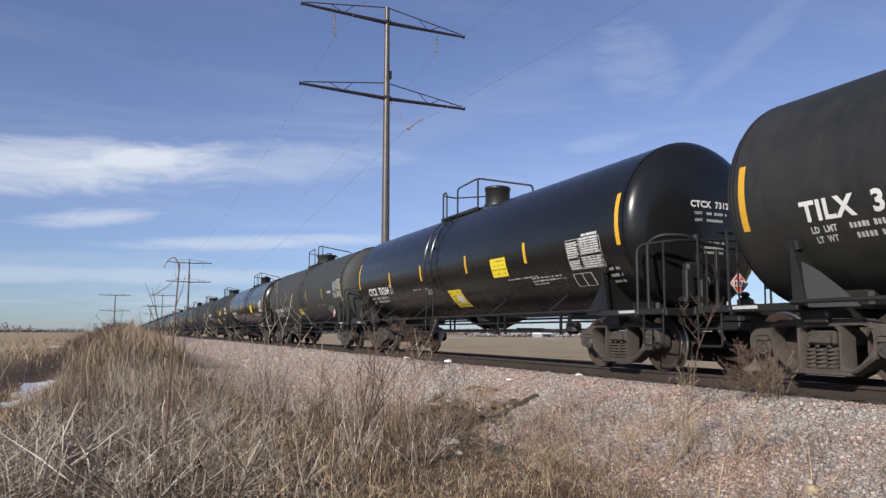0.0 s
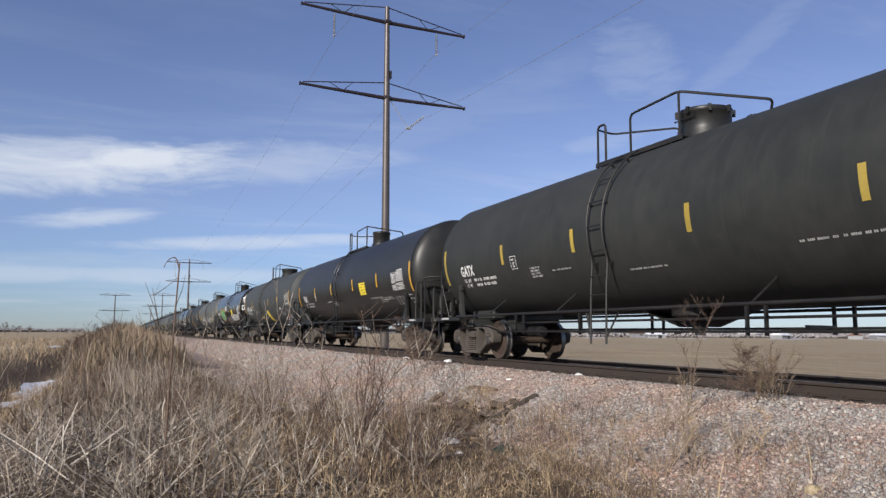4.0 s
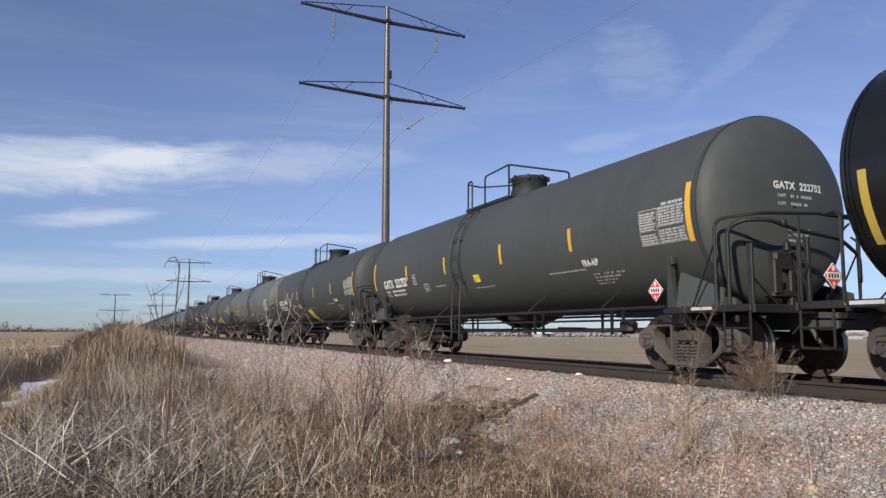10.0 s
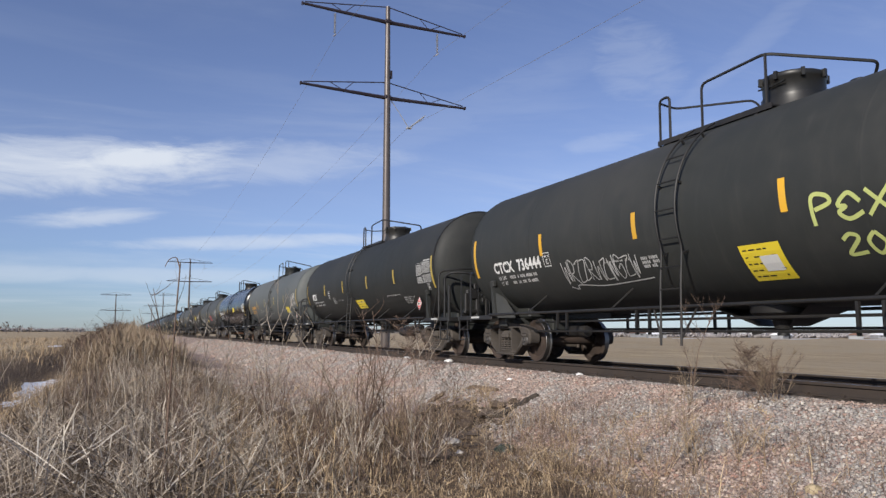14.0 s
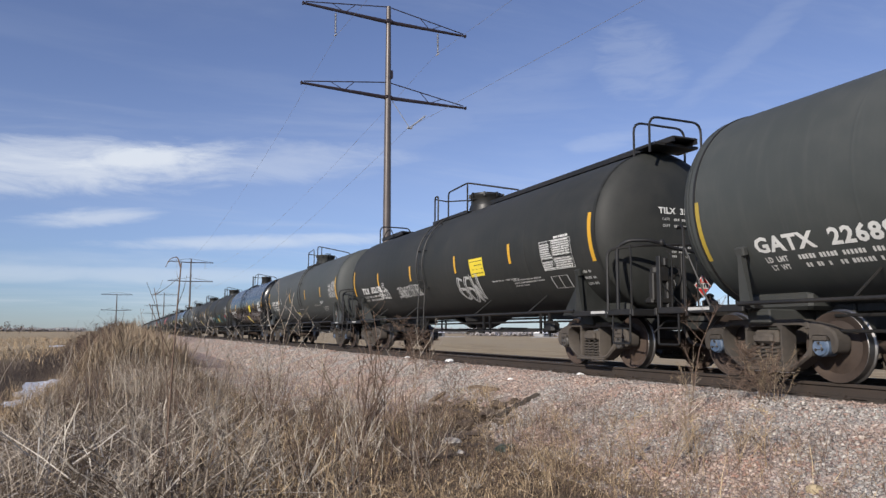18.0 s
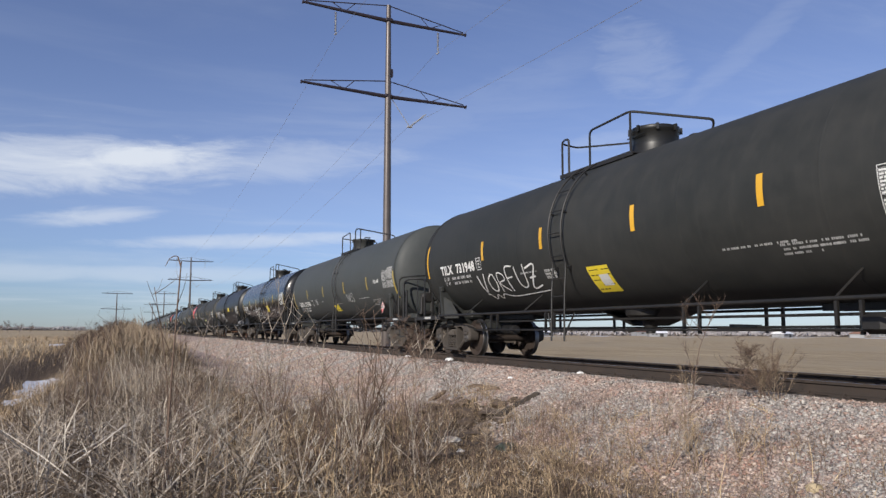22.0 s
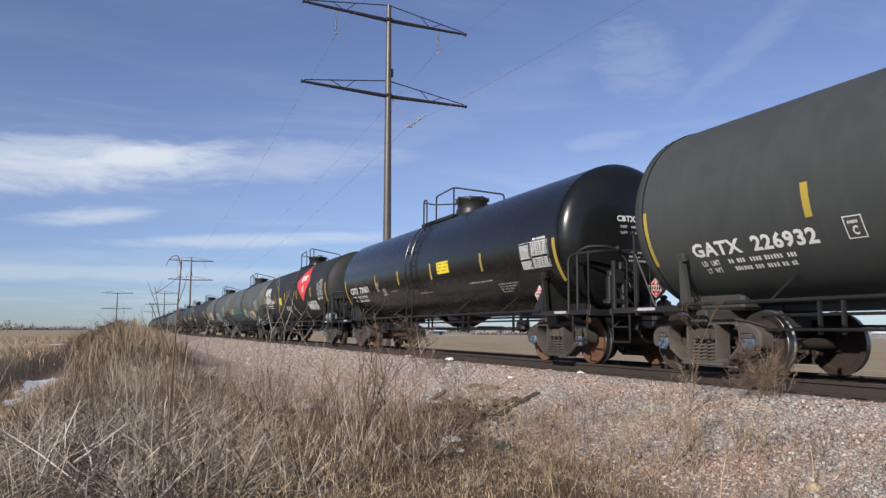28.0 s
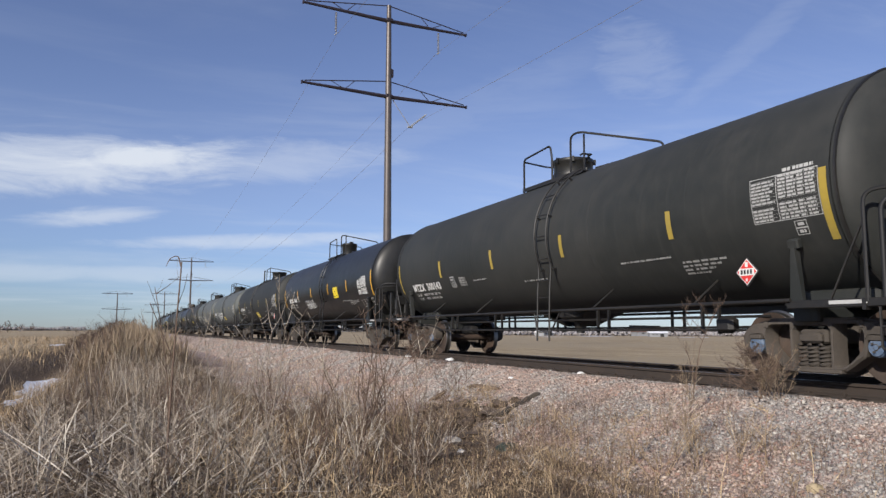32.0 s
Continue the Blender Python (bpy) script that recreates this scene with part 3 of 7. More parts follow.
def railing_mesh(kind):
    """Pipe railings round the hatch, by the ladder. kind 1: ladder at the rear of the hatch; -1: before it."""
    def make():
        s = Shape()
        if kind > 0:
            s.tube(round_path([(-0.62, 1.22, 3.80), (-0.62, 1.22, 4.76), (-0.62, 0.96, 4.76), (-0.62, 0.96, 3.86)], 0.10), 0.024, 6)
            s.tube(round_path([(-0.62, 1.22, 4.70), (-0.2, 1.3, 4.68), (0.55, 0.2, 4.62), (0.6, -0.2, 4.1)], 0.12), 0.02, 6)
            s.tube(round_path([(-0.62, 0.18, 3.80), (-0.62, 0.18, 4.73), (-0.62, -1.15, 4.78), (0.5, -2.12, 4.50), (0.58, -2.02, 4.38), (0.62, -1.7, 4.02)], 0.12), 0.024, 6)
            s.tube([(-0.62, -1.15, 3.84), (-0.62, -1.15, 4.78)], 0.024, 6)
            s.tube([(0.62, -0.9, 3.9), (0.6, -1.0, 4.35), (0.6, -2.05, 4.3)], 0.02, 6)
        else:
            s.tube(round_path([(-0.62, 2.37, 3.80), (-0.62, 2.37, 4.72), (-0.62, 1.18, 4.79), (-0.62, 1.10, 4.45), (-0.62, 1.10, 3.86)], 0.10), 0.024, 6)
            s.tube(round_path([(-0.62, 2.37, 4.66), (0.1, 2.4, 4.6), (0.62, 1.4, 4.5), (0.64, 1.2, 4.0)], 0.12), 0.02, 6)
            s.tube(round_path([(-0.62, 0.35, 3.78), (-0.62, 0.35, 4.81), (-0.62, 0.02, 4.82), (0.6, -1.2, 4.44), (0.62, -1.05, 4.02)], 0.14), 0.024, 6)
            s.tube([(-0.5, 0.02, 3.95), (-0.5, 0.02, 4.78)], 0.022, 6)
            s.tube(round_path([(-0.3, -0.1, 4.05), (0.2, -1.1, 4.18), (0.6, -0.9, 4.0)], 0.15), 0.02, 6)
        return s.mesh("platform_railing", STEEL, 50)
    return cached(("railing", kind), make)


def sill_mesh(colour):
    """Stub sill below the tank's end, at +y."""
    def make():
        s = Shape().box((0, 7.55, 0.86), (0.62, 2.9, 0.36), (0, 0, 0), 0, 0.02).box((0, 5.3, 0.98), (0.5, 2.6, 0.10))
        return s.mesh("stub_sill", PAINT[colour], 30)
    return cached(("sill", colour), make)


def body_bolster_mesh(colour):
    def make():
        s = Shape().box((0, 6.9, 0.86), (2.36, 0.40, 0.20), (0, 0, 0), 0, 0.02).box((0, 7.0, 1.08), (1.5, 1.2, 0.26), (0, 0, 0), 0, 0.05)
        return s.mesh("body_bolster", PAINT[colour], 30)
    return cached(("bolster", colour), make)


def gusset_mesh(colour, sx, plate):
    """Upright bracket between bolster and shell, with its pad; on some cars a sloping web behind it."""
    def make():
        s = Shape()
        x = 1.36 * sx
        s.add([(x, 6.83, 0.97), (x, 7.04, 0.97), (x * 1.05, 6.99, 1.70), (x * 1.05, 6.93, 1.70),
               (x - 0.05 * sx, 6.83, 0.97), (x - 0.05 * sx, 7.04, 0.97), (x * 0.98, 6.99, 1.70), (x * 0.98, 6.93, 1.70)],
              [(0, 1, 2, 3), (7, 6, 5, 4), (0, 4, 5, 1), (1, 5, 6, 2), (2, 6, 7, 3), (3, 7, 4, 0)])
        s.box((1.38 * sx, 6.96, 1.75), (0.10, 0.17, 0.14), (0, 14 * sx, 0), 0, 0.02)
        if plate:
            # web that runs down from the bracket towards the car's middle
            out = [(1.335 * sx, 6.85, 0.96), (1.36 * sx, 6.88, 1.54), (1.20 * sx, 6.78, 1.42), (1.20 * sx, 6.34, 1.08), (1.24 * sx, 6.18, 0.96)]
            back = [(px - 0.03 * sx, py, pz) for px, py, pz in out]
            s.add(out + back, [(0, 1, 2, 3, 4), (9, 8, 7, 6, 5)] + [(k, k + 5, (k + 1) % 5 + 5, (k + 1) % 5) for k in range(5)])
            # web of the saddle, across the car below the shell
            s.box((0.75 * sx, 6.93, 1.32), (1.25, 0.03, 0.74))
        return s.mesh("gusset", PAINT[colour], 30)
    return cached(("gusset", colour, sx, plate), make)


def saddle_plate_mesh(colour, sx):
    """Sloping plate that closes the saddle beside the shell, at -y."""
    def make():
        out = [(1.37 * sx, -6.98, 1.01), (1.37 * sx, -8.0, 1.01), (1.33 * sx, -8.0, 1.27), (1.20 * sx, -6.98, 1.58)]
        back = [(x - 0.04 * sx, y, z) for x, y, z in out]
        s = Shape().add(out + back, [(0, 1, 2, 3), (7, 6, 5, 4), (0, 4, 5, 1), (1, 5, 6, 2), (2, 6, 7, 3), (3, 7, 4, 0)])
        return s.mesh("saddle_plate", PAINT[colour], 0)
    return cached(("saddle_plate", colour, sx), make)


def reservoir_mesh():
    """Air tank on the deck beside the shell, at the brake end (-y)."""
    def make():
        s = Shape().lathe([(0.0, -0.52), (0.11, -0.51), (0.15, -0.47), (0.165, -0.42), (0.165, 0.42), (0.15, 0.47), (0.11, 0.51), (0.0, 0.52)], 18, "y", (-1.20, -7.55, 1.19))
        s.box((-1.18, -7.75, 1.06), (0.3, 0.06, 0.1)).box((-1.18, -7.35, 1.06), (0.3, 0.06, 0.1))
        return s.mesh("air_reservoir", CLAD, 40)
    return cached("reservoir", make)


def end_deck_mesh():
    def make():
        s = Shape()
        s.box((0, 8.33, 1.0), (2.92, 0.68, 0.04), (0, 0, 0), 0, 0.008)
        for sx in (-1, 1):
            s.box((1.455, 7.75, 0.975), (0.05, 1.75, 0.10), (0, 0, 0), 0, 0.01) if sx > 0 else s.box((-1.455, 7.75, 0.975), (0.05, 1.75, 0.10), (0, 0, 0), 0, 0.01)
            s.box((1.30 * sx, 7.4, 0.99), (0.34, 1.1, 0.04))
        s.box((0, 8.68, 0.965), (2.98, 0.06, 0.12), (0, 0, 0), 0, 0.01)
        s.box((0, 7.96, 0.95), (2.98, 0.05, 0.12))
        return s.mesh("end_deck", STEEL, 30)
    return cached("end_deck", make)


def step_mesh(sx):
    def make():
        s = Shape()
        s.tube(round_path([(1.48 * sx, 8.15, 0.92), (1.48 * sx, 8.15, 0.45), (1.48 * sx, 8.62, 0.45), (1.48 * sx, 8.62, 0.92)], 0.04), 0.017, 6)
        s.tube([(1.48 * sx, 8.15, 0.70), (1.48 * sx, 8.62, 0.70)], 0.015, 6)
        return s.mesh("step_iron", STEEL, 50)
    return cached(("step", sx), make)


def lever_mesh():
    return cached("lever", lambda: Shape().tube(round_path([(-1.45, 8.78, 0.62), (-1.2, 8.78, 0.82), (-0.2, 8.8, 0.82), (0.0, 8.82, 0.75)], 0.05), 0.014, 6).mesh("uncoupling_lever", STEEL, 50))


def end_railing_mesh(kind):
    """Arched handrail across the end of the tank, with corner posts, at +y."""
    def make():
        s = Shape()
        top = 2.3 if kind == "grey" else 2.12
        s.tube(round_path([(-1.47, 8.0, 0.98), (-1.47, 8.0, top - 0.04), (-1.15, 8.52, top), (0.0, 8.58, top + 0.06), (1.15, 8.52, top), (1.47, 8.0, top - 0.04), (1.47, 8.0, 0.98)], 0.16), 0.023, 6)
        if kind == "grey":
            for sx in (-1, 1):
                s.tube([(1.46 * sx, 7.5, 1.0), (1.47 * sx, 7.98, 1.9)], 0.016, 5)
        return s.mesh("end_railing", STEEL, 50)
    return cached(("end_railing", kind), make)


def corner_post_mesh(sx, tall, slim=False):
    def make():
        if slim:
            return Shape().tube([(1.44 * sx, 8.62, 0.98), (1.44 * sx, 8.62, tall)], 0.018, 6).mesh("corner_post", STEEL, 50)
        s = Shape().box((1.44 * sx, 8.62, (1.0 + tall) / 2), (0.05, 0.09, tall - 1.0), (0, 0, 0), 0, 0.008)
        if tall < 1.9:
            s.tube([(1.44 * sx, 8.62, 1.42), (0.95 * sx, 8.60, 1.02)], 0.016, 5)
        return s.mesh("corner_post", STEEL, 30)
    return cached(("corner_post", sx, tall, slim), make)


def grab_rod_mesh(sx):
    return cached(("grab_rod", sx), lambda: Shape().tube(round_path([(0.62 * sx, 8.66, 1.0), (0.62 * sx, 8.68, 1.95), (0.62 * sx, 8.55, 2.05)], 0.06), 0.016, 6).mesh("grab_rod", STEEL, 50))


def brake_meshes():
    """Hand-brake housing, its wheel, the valve and the small reservoir at the brake end (+y)."""
    def make():
        out = {}
        s = Shape().box((0.72, 8.46, 1.64), (0.34, 0.16, 0.30), (0, 0, 0), 0, 0.04).box((0.86, 8.50, 1.42), (0.16, 0.12, 0.5), (0, 0, 0), 0, 0.02)
        s.box((0.55, 8.48, 1.30), (0.12, 0.1, 0.6), (0, 0, 0), 0, 0.02).box((0.70, 8.44, 1.18), (0.5, 0.2, 0.12), (0, 0, 0), 0, 0.03)
        s.box((0.34, 8.6, 1.5), (0.07, 0.06, 1.0), (0, 0, 0), 0, 0.01).box((0.62, 8.5, 1.86), (0.10, 0.08, 0.16), (0, 0, 0), 0, 0.02)
        out["hand_brake"] = s.mesh("hand_brake", STEEL, 35)
        s = Shape().lathe([(0.0, 0.0), (0.05, 0.0), (0.05, 0.06), (0.0, 0.06)], 12, "x", (0.40, 8.46, 1.60))
        s.tube([(0.42, 8.46 + 0.19 * math.cos(k / 18 * 6.2832), 1.60 + 0.19 * math.sin(k / 18 * 6.2832)) for k in range(19)], 0.015, 6, 0, None, False)
        for k in range(4):
            a = k * math.pi / 2 + 0.4
            s.tube([(0.42, 8.46, 1.60), (0.42, 8.46 + 0.19 * math.cos(a), 1.60 + 0.19 * math.sin(a))], 0.012, 5)
        out["brake_wheel"] = s.mesh("brake_wheel", STEEL, 35)
        s = Shape().tube(round_path([(1.36, 8.14, 0.98), (1.36, 8.14, 2.12), (1.26, 8.34, 2.22), (0.95, 8.52, 2.22), (0.50, 8.56, 2.10), (-0.4, 8.54, 2.02), (-0.9, 8.46, 1.8), (-0.95, 8.42, 1.4)], 0.12), 0.030, 8)
        s.box((0.72, 8.55, 2.18), (0.09, 0.09, 0.12), (0, 20, 0), 0, 0.02)
        out["brake_hose"] = s.mesh("brake_hose", BLACKINK, 50)
        s = Shape().box((-0.45, 8.40, 1.14), (0.26, 0.22, 0.22), (0, 0, 0), 0, 0.05).box((-0.45, 8.40, 1.29), (0.13, 0.13, 0.10), (0, 0, 0), 0, 0.03)
        s.tube([(-0.45, 8.40, 1.16), (-0.95, 8.35, 1.10)], 0.022, 6)
        out["control_valve"] = s.mesh("control_valve", STEEL, 35)
        return out
    return cached("brake", make)


def coupler_mesh():
    def make():
        s = Shape()
        s.box((0, 8.55, 0.84), (0.16, 0.75, 0.2), (0, 0, 0), 0, 0.03)
        s.box((0, 8.70, 0.84), (0.44, 0.08, 0.36), (0, 0, 0), 0, 0.03)
        s.box((0.05, 8.98, 0.84), (0.34, 0.22, 0.28), (0, 0, 8), 0, 0.06)
        s.box((-0.14, 9.03, 0.84), (0.12, 0.26, 0.28), (0, 0, -14), 0, 0.05)
        s.tube(round_path([(0.35, 8.6, 0.72), (0.38, 8.8, 0.45), (0.3, 9.05, 0.42)], 0.15), 0.028, 7)
        return s.mesh("coupler", DUSTY, 40)
    return cached("coupler", make)


def outlet_mesh():
    def make():
        s = Shape()
        s.lathe([(0.48, 1.06), (0.46, 0.94), (0.34, 0.86), (0.16, 0.84), (0.12, 0.70), (0.09, 0.69), (0.09, 0.60), (0.0, 0.60)], 20, "z", (0, 0, 0))
        s.add([(-0.5, 0.9, 1.03), (0.5, 0.9, 1.03), (0.2, 0.28, 0.74), (-0.2, 0.28, 0.74)], [(0, 1, 2, 3)])
        s.add([(-0.5, -0.9, 1.03), (0.5, -0.9, 1.03), (0.2, -0.28, 0.74), (-0.2, -0.28, 0.74)], [(3, 2, 1, 0)])
        s.tube([(0, 0.12, 0.70), (-0.26, 0.36, 0.62)], 0.018, 6)
        return s.mesh("outlet_valve", STEEL, 40)
    return cached("outlet", make)


def rigging_mesh(kind):
    """Brake pipes, levers, hangers and the cylinder below the tank."""
    def make():
        s = Shape()
        for x, z in ((-0.95, 0.66), (-0.80, 0.86), (0.9, 0.72)):
            s.tube([(x, -6.0, z), (x, 6.0, z)], 0.022, 6)
        for y in (-5.1, -4.75, -2.3, -1.95, 2.0, 2.35, 4.6, 4.95):
            s.box((-0.9, y, 0.83), (0.045, 0.045, 0.46))
            s.box((0.88, y, 0.85), (0.045, 0.045, 0.46))
        s.tube([(-0.25, -5.9, 0.72), (-0.25, -2.0, 0.70)], 0.018, 6)
        s.tube([(0.2, 5.9, 0.72), (0.2, 1.4, 0.70)], 0.018, 6)
        s.box((-0.55, -2.9, 0.72), (0.9, 0.06, 0.05), (0, 0, 18))
        if kind:
            s.lathe([(0.0, -0.55), (0.12, -0.53), (0.16, -0.46), (0.16, 0.46), (0.12, 0.53), (0.0, 0.55)], 18, "y", (-0.85, -4.0, 0.66))
        else:
            s.lathe([(0.0, -0.36), (0.11, -0.34), (0.12, -0.30), (0.12, 0.30), (0.10, 0.34), (0.0, 0.36)], 16, "y", (-0.35, 5.0, 0.66))
        s.box((-0.98, -5.35, 0.74), (0.22, 0.34, 0.26), (0, 0, 0), 0, 0.06)
        return s.mesh("brake_rigging", STEEL, 40)
    return cached(("rigging", kind), make)


# -- trucks --
def sideframe_mesh():
    """Cast frame over two axles, one casting with its windows, on the plane of the near bearings."""
    def make():
        half = [(0.36, 0.15), (0.50, 0.175), (0.67, 0.29), (0.745, 0.345), (0.765, 0.50), (0.80, 0.585), (1.00, 0.585), (1.035, 0.50), (1.05, 0.39),
                (1.10, 0.39), (1.135, 0.45), (1.145, 0.56), (1.10, 0.655), (1.00, 0.715), (0.84, 0.765), (0.55, 0.81), (0.30, 0.825)]
        rim = flow(half + [(-y, z) for y, z in reversed(half)], 2, True)[:-1]
        side = [(0.335, 0.225), (0.42, 0.215), (0.52, 0.255), (0.65, 0.37), (0.725, 0.47), (0.73, 0.62), (0.67, 0.71), (0.52, 0.745), (0.36, 0.75), (0.335, 0.71)]
        side = flow(side, 2, True)[:-1]
        loops = [rim, side[::-1], [(-y, z) for y, z in side], [(-0.275, 0.20), (-0.275, 0.66), (-0.235, 0.715), (0.235, 0.715), (0.275, 0.66), (0.275, 0.20)]]
        # the front face is drawn in from the casting's edges all round, which leaves a chamfer
        front = []
        for loop in loops:
            turn = 1.0 if sum(p[0] * q[1] - q[0] * p[1] for p, q in zip(loop, loop[1:] + loop[:1])) > 0 else -1.0
            inset = -0.026 * turn if loop is rim else 0.014 * turn
            m = len(loop)
            near = []
            for i in range(m):
                (y0, z0), (y1, z1) = loop[i - 1], loop[(i + 1) % m]
                d = math.hypot(y1 - y0, z1 - z0) or 1.0
                near.append((loop[i][0] + (z1 - z0) / d * inset, loop[i][1] - (y1 - y0) / d * inset))
            front.append(near)
        tris = geometry.tessellate_polygon([[Vector((y, z, 0)) for y, z in loop] for loop in loops])
        flat, face = [p for loop in loops for p in loop], [p for loop in front for p in loop]
        k = len(flat)
        s = Shape()
        faces, base = [], 0
        for loop in loops:
            m = len(loop)
            for r in (0, k):
                faces += [(base + i + r, base + (i + 1) % m + r, base + (i + 1) % m + k + r, base + i + k + r) for i in range(m)]
            base += m
        s.add([(-0.115, y, z) for y, z in face] + [(-0.085, y, z) for y, z in flat] + [(0.13, y, z) for y, z in flat],
              [tuple(t) for t in tris] + [tuple(i + 2 * k for i in reversed(t)) for t in tris] + faces)
        # flanges along the bottom and the top, spring seat
        s.box((0, 0, 0.145), (0.27, 0.86, 0.05), (0, 0, 0), 0, 0.012)
        s.box((0, 0, 0.80), (0.23, 1.3, 0.035), (0, 0, 0), 0, 0.012)
        # wear plates beside the bolster, brake hanger lugs and the adapters over the bearings
        for d in (-1, 1):
            s.box((-0.05, d * 0.305, 0.46), (0.15, 0.035, 0.42), (0, 0, 0), 0, 0.01)
            s.box((-0.02, d * 0.9, 0.565), (0.24, 0.20, 0.07), (0, 0, 0), 0, 0.015)
            s.box((-0.105, d * 0.72, 0.735), (0.05, 0.07, 0.10), (d * 12, 0, 0), 0, 0.012)
        return s.mesh("sideframe", DUSTY, 30)
    return cached("sideframe", make)


def springs_mesh():
    def make():
        s = Shape()
        for x, y, r in ((-0.045, -0.155, 0.068), (-0.06, 0.0, 0.068), (-0.045, 0.155, 0.068)):
            pts = []
            for i in range(43):
                a = i / 42 * 5.5 * 2 * math.pi
                pts.append((x + r * math.cos(a), y + r * math.sin(a), 0.20 + 0.28 * i / 42))
            s.tube(pts, 0.019, 5)
        return s.mesh("spring_nest", DUSTY, 60)
    return cached("springs", make)


def bolster_mesh():
    def make():
        s = Shape()
        s.box((0, 0, 0.58), (2.14, 0.42, 0.19), (0, 0, 0), 0, 0.03)
        for x in (-1.09, 1.09):
            s.box((x, 0, 0.56), (0.10, 0.34, 0.13), (0, 0, 0), 0, 0.03)
        s.box((0, 0, 0.62), (1.1, 0.44, 0.2), (0, 0, 0), 0, 0.04)
        s.lathe([(0.0, 0.76), (0.2, 0.76), (0.2, 0.68)], 18, "z")
        for d in (-1, 1):
            s.box((0, d * 0.40, 0.36), (1.2, 0.08, 0.09))
            for x in (-0.6, 0.6):
                s.box((x, d * 0.41, 0.40), (0.07, 0.07, 0.26), (d * 10, 0, 0), 0, 0.02)
        return s.mesh("truck", DUSTY, 30)
    return cached("bolster", make)


def wheelset_mesh(cap, rusted=False):
    """Axle, two wheels and the bearing caps on its ends; its centre is the origin."""
    def make():
        s = Shape()
        prof = [(0.06, 0.075), (0.10, 0.085), (0.13, 0.06), (0.34, 0.015), (0.40, 0.045), (0.452, 0.06), (0.458, 0.055),
                (0.462, -0.04), (0.487, -0.052), (0.487, -0.072), (0.40, -0.078), (0.36, -0.03), (0.15, -0.03), (0.12, -0.09), (0.09, -0.09)]
        slots = [0, 0, 0, 0, 0, 1, 1, 1, 1, 0, 0, 0, 0, 0]
        for sx in (-1, 1):
            s.lathe([(r, -h) if sx < 0 else (r, h) for r, h in prof], 36, "x", (0.755 * sx, 0, 0), 0, slots)
            s.lathe([(0.0, 0.37 * sx), (0.03, 0.37 * sx), (0.04, 0.362 * sx), (0.102, 0.36 * sx), (0.11, 0.34 * sx), (0.12, 0.33 * sx), (0.12, 0.15 * sx), (0.08, 0.08 * sx)], 18, "x", (0.755 * sx, 0, 0), 0, [2, 3, 2, 2, 2, 2, 3])
            for k in range(3):
                a = 2 * math.pi * k / 3
                s.box((1.13 * sx, 0.055 * math.cos(a), 0.055 * math.sin(a)), (0.03, 0.022, 0.022), (0, 0, 0), 3)
        s.tube([(-0.75, 0, 0), (0.75, 0, 0)], 0.085, 14)
        return s.mesh("wheelset", [RUSTWHEEL if rusted else WHEEL, TREAD, BLUECAP if cap else DARKCAP, DARKCAP], 35)
    return cached(("wheelset", cap, rusted), make)


WHEELSETS = {1: [], -1: []}


def add_truck(car, end, cap, rusted):
    truck = part("truck", bolster_mesh(), car, "cast steel truck with coil springs", pose(0, end * TRUCK, 0))
    for x in (-0.99, 0.99):
        part("sideframe", sideframe_mesh(), truck, "", pose(x, 0, 0, 0, 0, 0 if x < 0 else 180))
        part("spring_nest", springs_mesh(), truck, "", pose(x, 0, 0))
    for d in (-1, 1):
        ws = part("wheelset", wheelset_mesh(cap, rusted), truck, "", pose(0, d * 0.9, 0.458))
        WHEELSETS[d].append(ws)


# -- lettering and marks on the shell --
def lettering(words):
    """Flat outlines of the built-in font for each word: points and faces, one unit of capital height."""
    made = {}
    for word in words:
        data = bpy.data.curves.new("lettering", "FONT")
        data.body, data.size, data.offset, data.resolution_u, data.space_character = word.replace(" ", "  "), 1.4, 0.05, 2, 1.08
        made[word] = new("lettering", data)
    bpy.context.view_layer.update()
    graph = bpy.context.evaluated_depsgraph_get()
    flat = {}
    for word, ob in made.items():
        me = bpy.data.meshes.new_from_object(ob.evaluated_get(graph))
        flat[word] = ([(v.co.x, v.co.y) for v in me.vertices], [tuple(p.vertices) for p in me.polygons])
        bpy.data.objects.remove(ob)
        bpy.data.meshes.remove(me)
    return flat


FONT = {}


def write(word, y0, width, deg, height, ink, lift=0.005):
    """A word on the shell; it starts at y0 and runs towards -y, with its foot at deg."""
    pts, faces = FONT[word]
    wide = max(p[0] for p in pts)
    s = Shape()
    s.add([skin(y0 - p[0] / wide * width, deg + math.degrees(p[1] * height / R), lift) for p in pts], faces)
    return s.mesh("lettering", ink, 0)


def head_point(x, z, lift=0.006):
    r = min(math.hypot(x, z), R - 0.02)
    return (x, -HALF + head_depth(r) - lift, ZC + z)


def write_head(word, x0, width, z, height, ink):
    pts, faces = FONT[word]
    wide = max(p[0] for p in pts)
    s = Shape()
    s.add([head_point(x0 + p[0] / wide * width, z + p[1] * height) for p in pts], faces)
    return s.mesh("lettering", ink, 0)


def bars(s, y0, width, deg, height, rng, dense=0.7, slot=0):
    """A line of writing too small to read: one short bar for each character, in groups."""
    y, left = y0, rng.randint(3, 6)
    step = max(0.022, height * 0.55)
    while y > y0 - width + step:
        w = step * rng.uniform(0.75, 1.0)
        if rng.random() < 0.5 + dense / 2:
            patch(s, y, y - w, deg, deg + math.degrees(height * rng.uniform(0.86, 1.0) / R), 0.005, slot)
        y -= step * 1.28
        left -= 1
        if left == 0:
            y -= step * rng.uniform(0.9, 2.0)
            left = rng.randint(2, 6)


